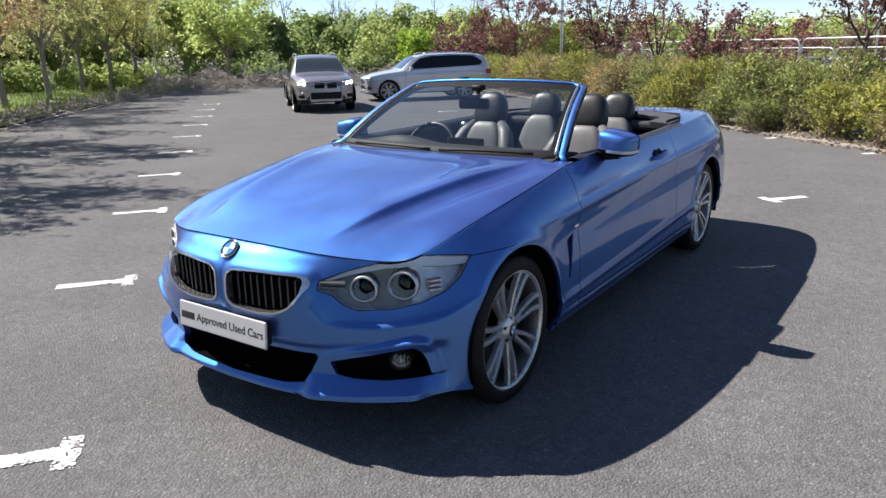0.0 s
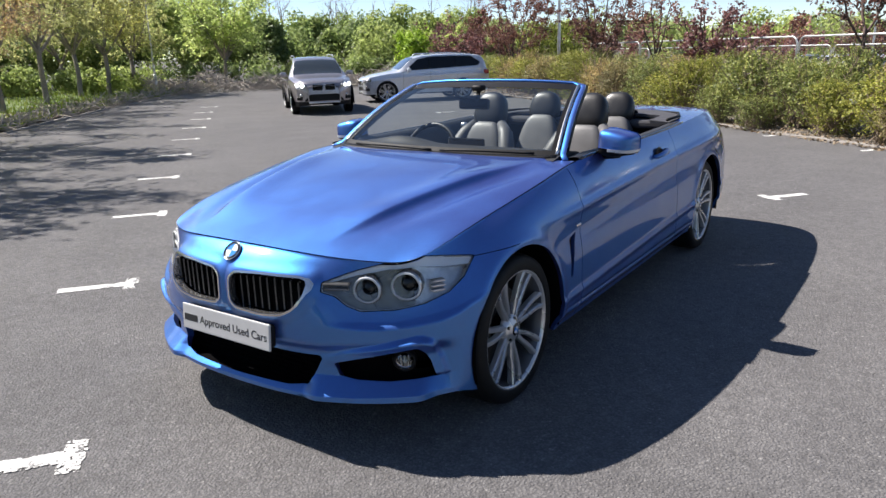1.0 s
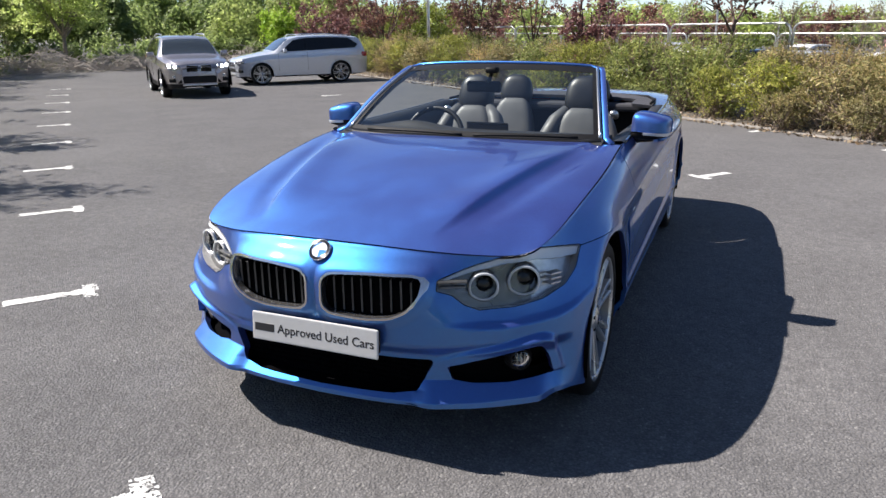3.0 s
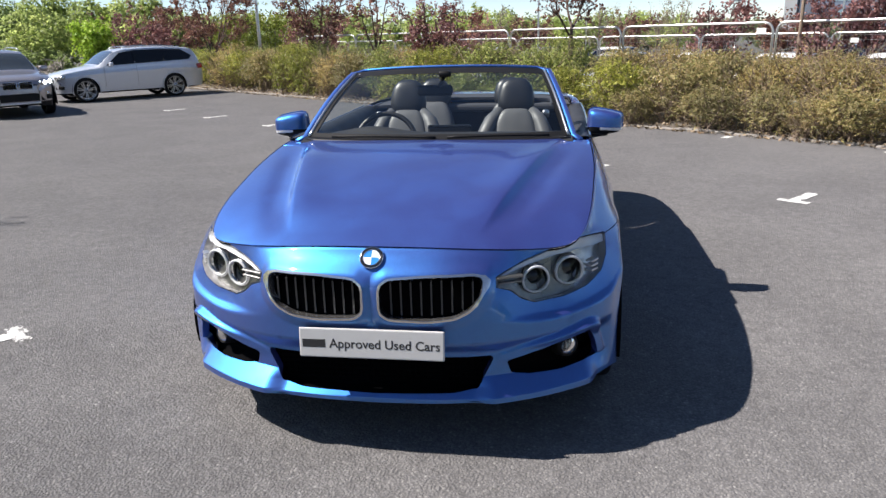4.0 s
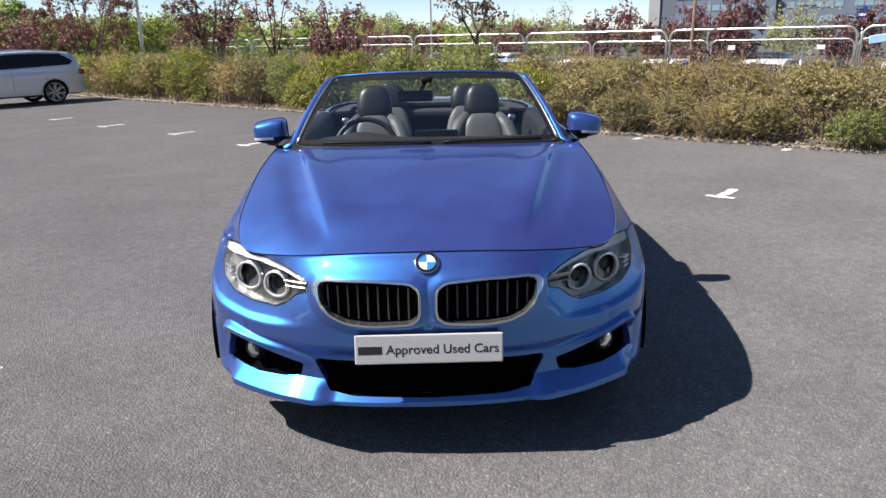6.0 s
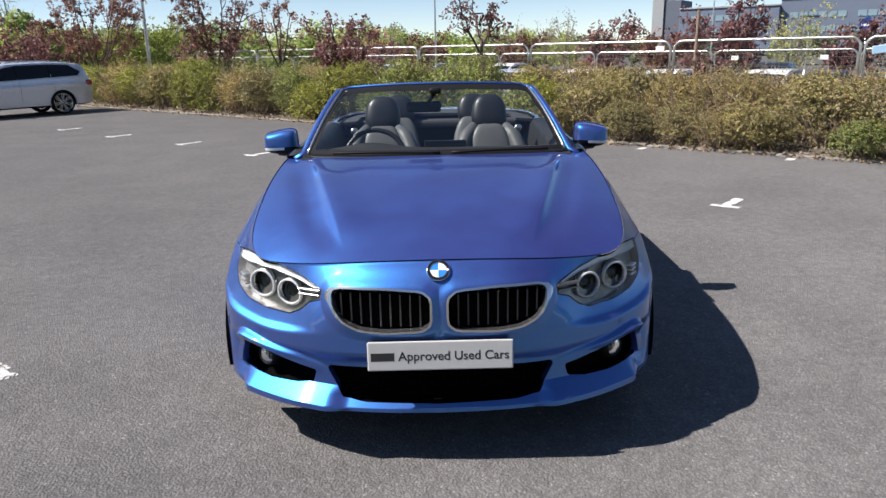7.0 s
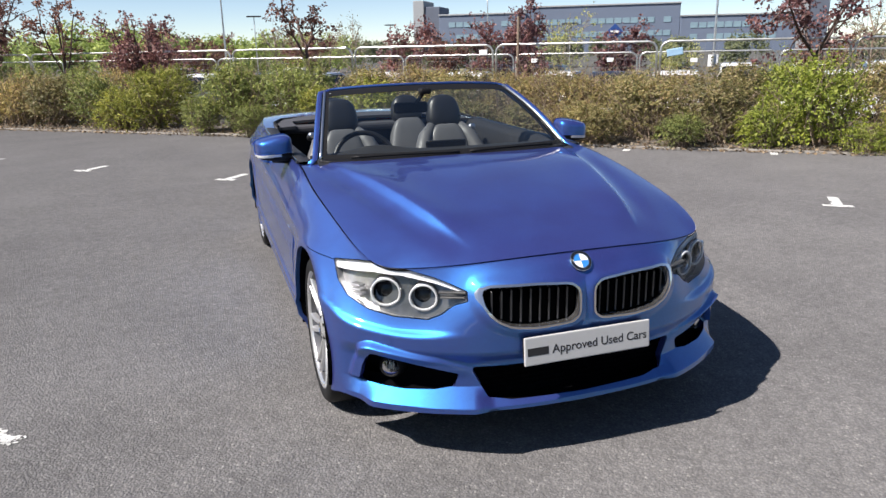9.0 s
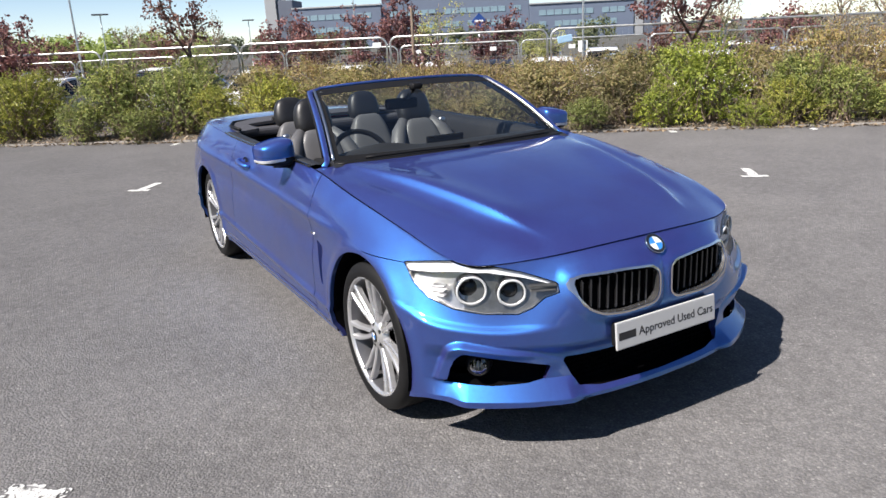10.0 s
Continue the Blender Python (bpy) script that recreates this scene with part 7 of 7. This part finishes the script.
tree("lime_bush_tree", (pz.x, pz.y, 0.0), 260, 2.25, 0.46, 0.4, 0.06, 9000, 0.055, M_LEAFBRIGHT, M_BARK, "dense bright lime-green round tree by the wood", "bright tree", 8, 10, 0.12, vase=True)
for bx, by, bh, bs in ((-13.6, 28.6, 3.3, 0.9), (-12.2, 29.6, 3.6, 1.0)):
    tree("lime_bush_tree", (bx, by, ground_height(20)), 270 + int(bh * 10), bh, bs, 0.6, 0.06, 7000, 0.05, M_LEAFFRESH, M_BARK, "bushy yellow-green tree just beyond the fence", "bright tree", 8, 10, 0.14, vase=True)
pz = az_pos(36.8, 30, -2)
tree("lime_bush_tree", (pz.x, pz.y, ground_height(20)), 261, 2.2, 0.75, 0.8, 0.05, 2600, 0.05, M_LEAFSPRING, M_BARK, "pale yellow-green tree beyond the fence", "bright tree", 7, 9, 0.12, vase=True)
pz = az_pos(28.6, 34, -2)
tree("lime_bush_tree", (pz.x, pz.y, ground_height(20)), 262, 3.6, 1.1, 1.0, 0.06, 1300, 0.05, M_LEAFSPRING, M_BARK, "thin yellow-green tree beyond the fence", "bright tree", 7, 9, 0.14, vase=True)


def wood_mesh(name, seed, az0, az1, d0, d1, count, per, size, mat, height, ex=2.3):
    """Many round crowns of leaf clumps, uneven, standing one behind the other."""
    rng = np.random.default_rng(seed)
    cs, os_ = [], []
    for i in range(count):
        az = rng.uniform(az0, az1)
        d = rng.uniform(d0, d1)
        p = az_pos(az, d, ex)
        h = height(az) * rng.uniform(0.74, 1.1) * (0.72 + 0.28 * (d - d0) / (d1 - d0 + 1e-6))
        w = rng.uniform(1.2, 2.2) * (h / 4.5) ** 0.5
        z0 = ground_height(p.dot(N))
        k = 16
        q = rng.normal(size=(k, 3))
        q /= np.linalg.norm(q, axis=1)[:, None]
        q[:, 2] = np.abs(q[:, 2]) * 1.1 - 0.35
        lumps = q * np.array([w * 0.62, w * 0.62, h * 0.42]) + np.array([0, 0, h * 0.5])
        lr = rng.uniform(0.26, 0.46, k) * w
        pick = rng.integers(0, k, per)
        dd = rng.normal(size=(per, 3))
        dd /= np.linalg.norm(dd, axis=1)[:, None]
        c = lumps[pick] + dd * (lr[pick] * rng.uniform(0.7, 1.06, per))[:, None]
        c[:, 2] = np.clip(c[:, 2], 0.05, None)
        cs.append(c + np.array([p.x, p.y, z0]))
        os_.append(dd * 0.9 + np.array([0, 0, 0.25]))
    c = np.concatenate(cs)
    return quads_mesh(name, leaf_quads(c, size, rng, 0.2, 0.6, np.concatenate(os_)), len(c), mat)


def wood_height(az):
    return float(np.interp(az, [-95, -60, -50, -42, -35, -28, -20, -10, 0, 15, 60, 95, 120], [8.0, 7.2, 5.6, 4.8, 4.6, 5.4, 5.9, 5.4, 4.2, 3.5, 3.1, 6.0, 9.5]))


for nm, seed, a0, a1, d0, d1, cnt, per, sz, mt, lab in (
        ("woodland", 1, -98, -28, 46, 58, 112, 1700, 0.115, M_LEAFWOOD, "dense green wood of round crowns behind the car park"),
        ("woodland", 2, -98, -30, 41, 47, 46, 1900, 0.10, M_LEAFWOODLIGHT, "lighter green young wood edge"),
        ("woodland", 3, -30, 70, 62, 78, 95, 600, 0.15, M_LEAFFAR, "far line of green trees beyond the lower car park"),
        ("woodland", 4, -32, 8, 50, 62, 58, 700, 0.13, M_LEAFWOODLIGHT, "green trees beyond the lower car park"),
        # out of view: added so that the car's front reflects a dark horizon
        ("woodland", 9, 95, 262, 27, 37, 64, 520, 0.36, M_LEAFWOOD, "wood that closes the car park behind"),
        ("undergrowth", 7, -98, -57, 40, 44, 45, 800, 0.10, M_LEAFWOOD, "tall green undergrowth inside the wood"),
        ("undergrowth", 5, -98, -56, 33, 39, 55, 650, 0.085, M_LEAFWOODLIGHT, "low green undergrowth in front of the wood"),
        ("undergrowth", 6, -56, -36, 39, 42, 26, 500, 0.08, M_LEAFWOOD, "low dark green undergrowth at the foot of the wood")):
    hh = (lambda az: 3.4 if seed == 7 else 1.6) if nm == "undergrowth" else wood_height
    tagged(part(nm, wood_mesh(nm, seed, a0, a1, d0, d1, cnt, per, sz, mt, hh)), lab, "wood", kind="stuff")


def wood_trunks():
    rng = np.random.default_rng(8)
    pcs = []
    for i in range(50):
        az, d = rng.uniform(-95, -28), rng.uniform(54, 60)
        p = az_pos(az, d)
        h = wood_height(az) * rng.uniform(0.95, 1.2)
        q = np.array([p.x, p.y, 0.0])
        pcs.append(tube([q, q + (rng.normal() * 0.2, rng.normal() * 0.2, h * 0.5), q + (rng.normal() * 0.4, rng.normal() * 0.4, h)], [0.10, 0.06, 0.015], 5, False))
        for _ in range(9):
            s = q + np.array([0, 0, h * rng.uniform(0.4, 0.9)])
            pcs.append(tube([s, s + rng.normal(size=3) * 0.5 + (0, 0, 0.6), s + rng.normal(size=3) * 0.8 + (0, 0, 1.2)], [0.02, 0.013, 0.006], 3, False))
    return make_mesh("bare_stems", *join(*pcs), M_TWIG)


tagged(part("bare_stems", wood_trunks()), "bare grey stems and branches among the wood", "wood", kind="stuff")


def bare_tree(p, h, seed):
    wood, tips, rng = branch_tree(seed, h, h * 0.28, h * 0.25, 0.07, 12, 9)
    root = thing("bare_tree", p, label="pale bare-twigged tree with budding grey leaves far off", category="tree", group="far bare trees")
    part("trunk", make_mesh("trunk", *wood, M_TWIG), root)
    n = 900
    c = tips[rng.integers(0, len(tips), n)] + rng.normal(size=(n, 3)) * 0.08
    part("crown", quads_mesh("crown", leaf_quads(c, 0.045, rng), n, M_TWIGLEAF), root)


M_TWIGLEAF = leaf_material("budding_leaf", [(0.22, 0.20, 0.14), (0.34, 0.31, 0.22), (0.42, 0.40, 0.28)], 0.3)
for i, (az, d, h) in enumerate(((6.5, 40, 3.5), (12.2, 40, 3.6), (-1.5, 46, 3.6), (49.5, 27, 3.5), (57, 27, 3.7), (10.2, 44, 3.4), (8.0, 46, 3.5), (-28, 44, 4.3), (59.5, 29, 3.4))):
    p = az_pos(az, d, -2)
    bare_tree((p.x, p.y, ground_height(p.dot(N))), h - 0.1, 300 + i)


def grass_mesh(seed, count):
    rng = np.random.default_rng(seed)
    out = []
    P = np.array([tuple(p) for p in VERGE_PATH])
    i = rng.integers(0, len(P) - 1, count)
    d = P[i + 1] - P[i]
    d /= np.linalg.norm(d, axis=1)[:, None] + 1e-9
    o = np.stack([-d[:, 1], d[:, 0], np.zeros(count)], 1)
    q = P[i] + d * rng.uniform(0, 0.5, count)[:, None] + o * (0.2 + 6.5 * rng.random(count) ** 1.2)[:, None]
    h = rng.uniform(0.05, 0.16, count) * (1 + 1.6 * (rng.random(count) < 0.06))
    w = rng.normal(size=(count, 3)) * 0.010
    w[:, 2] = 0
    tip = rng.normal(size=(count, 3)) * 0.05
    tip[:, 2] = h
    z = np.array([0, 0, 0.05])
    return np.stack([q + z - w, q + z + w, q + z + tip * 0.6 + w * 0.7, q + z + tip], 1).reshape(-1, 3)


tagged(part("grass", quads_mesh("grass", grass_mesh(3, 60000), 60000, M_GRASSBLADE)), "tufted green grass on the verge", "grass", kind="stuff")


def litter_mesh(seed, count):
    """Dead leaves and twigs in front of the wood and along the kerb."""
    rng = np.random.default_rng(seed)
    pcs = []
    for _ in range(count):
        if rng.random() < 0.5:
            az = rng.uniform(-57, -39)
            p = az_pos(az, rng.uniform(32.5, 36.5), 2.3)
            hgt = 0.35 + 0.6 * max(0.0, noise.noise((az * 0.45, 3.0, 1.0)) + 0.35)
        else:
            k = rng.integers(0, len(VERGE_PATH))
            p = VERGE_PATH[k] + Vector((-0.75, -0.6, 0)) * rng.uniform(0.1, 1.1)
            hgt = 0.16
        a = np.array([p.x, p.y, rng.uniform(0.03, hgt)])
        e = a + rng.normal(size=3) * np.array([0.35, 0.35, 0.18])
        e[2] = max(0.04, e[2])
        pcs.append(tube([a, (a + e) / 2 + rng.normal(size=3) * 0.05, e], [0.016, 0.012, 0.007], 4, False))
    return make_mesh("brushwood", *join(*pcs), M_BRUSH)


tagged(part("brushwood", litter_mesh(4, 4200)), "dry cut brushwood and litter beside the tarmac", "brushwood", kind="stuff")


def scraps():
    """Leaf litter and small pale stones on the soil by the kerb."""
    rng = np.random.default_rng(6)
    n = 6500
    u, m = rng.uniform(-9, 24, n), HEDGE_N - 0.18 + np.abs(rng.normal(size=n)) * 0.45
    c = np.array([tuple(at_un(a, b, ((0.012 + 0.07 * min(1.0, (b - HEDGE_N) / 0.45)) if b > HEDGE_N + 0.1 else (0.035 if b > HEDGE_N else 0.006)) + 0.015 * rng.random())) for a, b in zip(u, m)])
    return quads_mesh("leaf_litter", leaf_quads(c, 0.03, rng, 2.0), n, M_LITTER)


M_LITTER = leaf_material("dead_leaf", [(0.10, 0.07, 0.045), (0.22, 0.16, 0.11), (0.34, 0.29, 0.23)], 0.1)
tagged(part("leaf_litter", scraps()), "dead leaves along the kerb of the hedge", "litter", kind="stuff")
for i, (u_, n_, z_) in enumerate(((1.3, 9.0, 0.5), (2.4, 9.0, 0.42), (7.9, 9.0, 0.16), (9.8, 9.0, 0.62), (-1.2, 8.95, 0.62), (5.9, 8.9, 0.55))):
    rg = random.Random(i)
    sc = part("litter_scrap", make_mesh("litter_scrap", *rbox(0.16 * rg.uniform(0.6, 1.3), 0.09, 0.012, 0.005, 1), M_SIGNWHITE))
    sc.matrix_world = Matrix.Translation(at_un(u_, n_, z_ + 0.008)) @ Matrix.Rotation(rg.uniform(0, 3), 4, "Z") @ Matrix.Rotation(0 if z_ < 0.01 else rg.uniform(0.3, 1.2), 4, "X")
    tagged(sc, "crumpled white paper litter by the hedge", "litter", "paper litter")

# masts
lamp_post(24.8, 12.9, 6.5, 0.07, False, "galvanised mast behind the hedge")
for az, d, h, hd in ((3.2, 30, 6.4, False), (4.9, 48, 4.3, True), (14.8, 60, 4.0, True), (22.6, 40, 5.4, False), (28.8, 40, 3.3, True)):
    p = az_pos(az, d, -2)
    lamp_post(p.dot(U), p.dot(N), h, 0.045, hd)
p = az_pos(39.8, 24.5, -2)
mast = lamp_post(p.dot(U), p.dot(N), 5.0, 0.045, False, "white lamp post with a small square notice beyond the fence")
nb = part("notice", make_mesh("notice", *rbox(0.30, 0.02, 0.36, 0.01, 1, (0, -0.06, 1.70)), M_SIGNWHITE), mast)
nb.matrix_local = Matrix.Rotation(math.atan2(U.y, U.x), 4, "Z")
p = az_pos(29.8, 42, -0.1)
pf = thing("shop_sign", (p.x, p.y, ground_height(p.dot(N))), -30, "blue diamond-shaped sign board on a pole beyond the fence", "sign")
part("pole", make_mesh("pole", *tube([(0, 0, 0), (0, 0, 2.75)], 0.035, 8), M_GALV, smooth=True), pf)
dm = part("board", make_mesh("board", *rbox(0.64, 0.05, 0.64, 0.015, 1), M_SIGNBLUE), pf)
dm.matrix_local = Matrix.Translation((0, -0.07, 2.88)) @ Matrix.Rotation(radians(45), 4, "Y")
bar = part("bar", make_mesh("bar", *rbox(0.48, 0.01, 0.12, 0.004, 1), M_SIGNWHITE), pf)
bar.matrix_local = Matrix.Translation((0, -0.105, 2.88))


# ---- far office building ----
def building():
    c = az_pos(31, 170, -2)
    root = thing("office_building", (c.x, c.y, -1.2), -31, "long grey office block tinted blue for haze with pale bands of windows", "building")
    blocks = (("wing", -39.2, -19.0, 9.6, M_CONCRETE), ("main_block", -19.0, 14.3, 10.8, M_CONCRETE), ("wing", 14.3, 37.5, 8.0, M_CONCRETE))
    pane = make_mesh("pane", *rbox(1.55, 0.10, 1.15, 0.02, 1), M_WINDOW)
    for nm, x0, x1, h, mt in blocks:
        wg = part(nm, make_mesh(nm, *rbox(x1 - x0 - 0.02, 16, h, 0.1, 1, ((x0 + x1) / 2, 8 + (1.2 if nm == "main_block" else 0), h / 2)), mt), root)
        part("parapet", make_mesh("parapet", *rbox(x1 - x0 + 0.2, 0.5, 0.35, 0.05, 1, ((x0 + x1) / 2, (1.2 if nm == "main_block" else 0), h)), M_PALEWALL), wg)
        y = (1.2 if nm == "main_block" else 0) - 0.05
        for z in ((4.6, 7.4) if h > 9 else (3.6, 6.0)):
            if z > h - 1:
                continue
            n = int((x1 - x0 - 3) / 1.75)
            for i in range(n):
                if (i + int(z)) % 9 == 4:
                    continue
                pn = part("pane", pane, wg)
                pn.location = ((x0 + x1) / 2 + (i - (n - 1) / 2) * 1.75, y, z)
    part("stair_tower", make_mesh("stair_tower", *rbox(3.9, 12, 13.0, 0.1, 1, (41.7, 6.5, 6.5)), M_DARKWALL), root)
    part("stair_wall", make_mesh("stair_wall", *rbox(2.2, 12, 13.0, 0.1, 1, (38.6, 6.3, 6.5)), M_PALEWALL), root)
    part("lift_tower", make_mesh("lift_tower", *rbox(2.6, 10, 13.0, 0.1, 1, (-44.3, 6, 6.5)), M_PALEWALL), root)
    part("lift_wall", make_mesh("lift_wall", *rbox(3.6, 10, 11.6, 0.1, 1, (-41.1, 6.4, 5.8)), M_DARKWALL), root)
    rng = random.Random(5)
    for i in range(5):
        part("roof_plant", make_mesh("roof_plant", *rbox(rng.uniform(0.8, 2.0), 1.6, rng.uniform(0.5, 1.1), 0.05, 1, (rng.uniform(16, 34), 6, 7.2)), M_PALEWALL), root)


building()
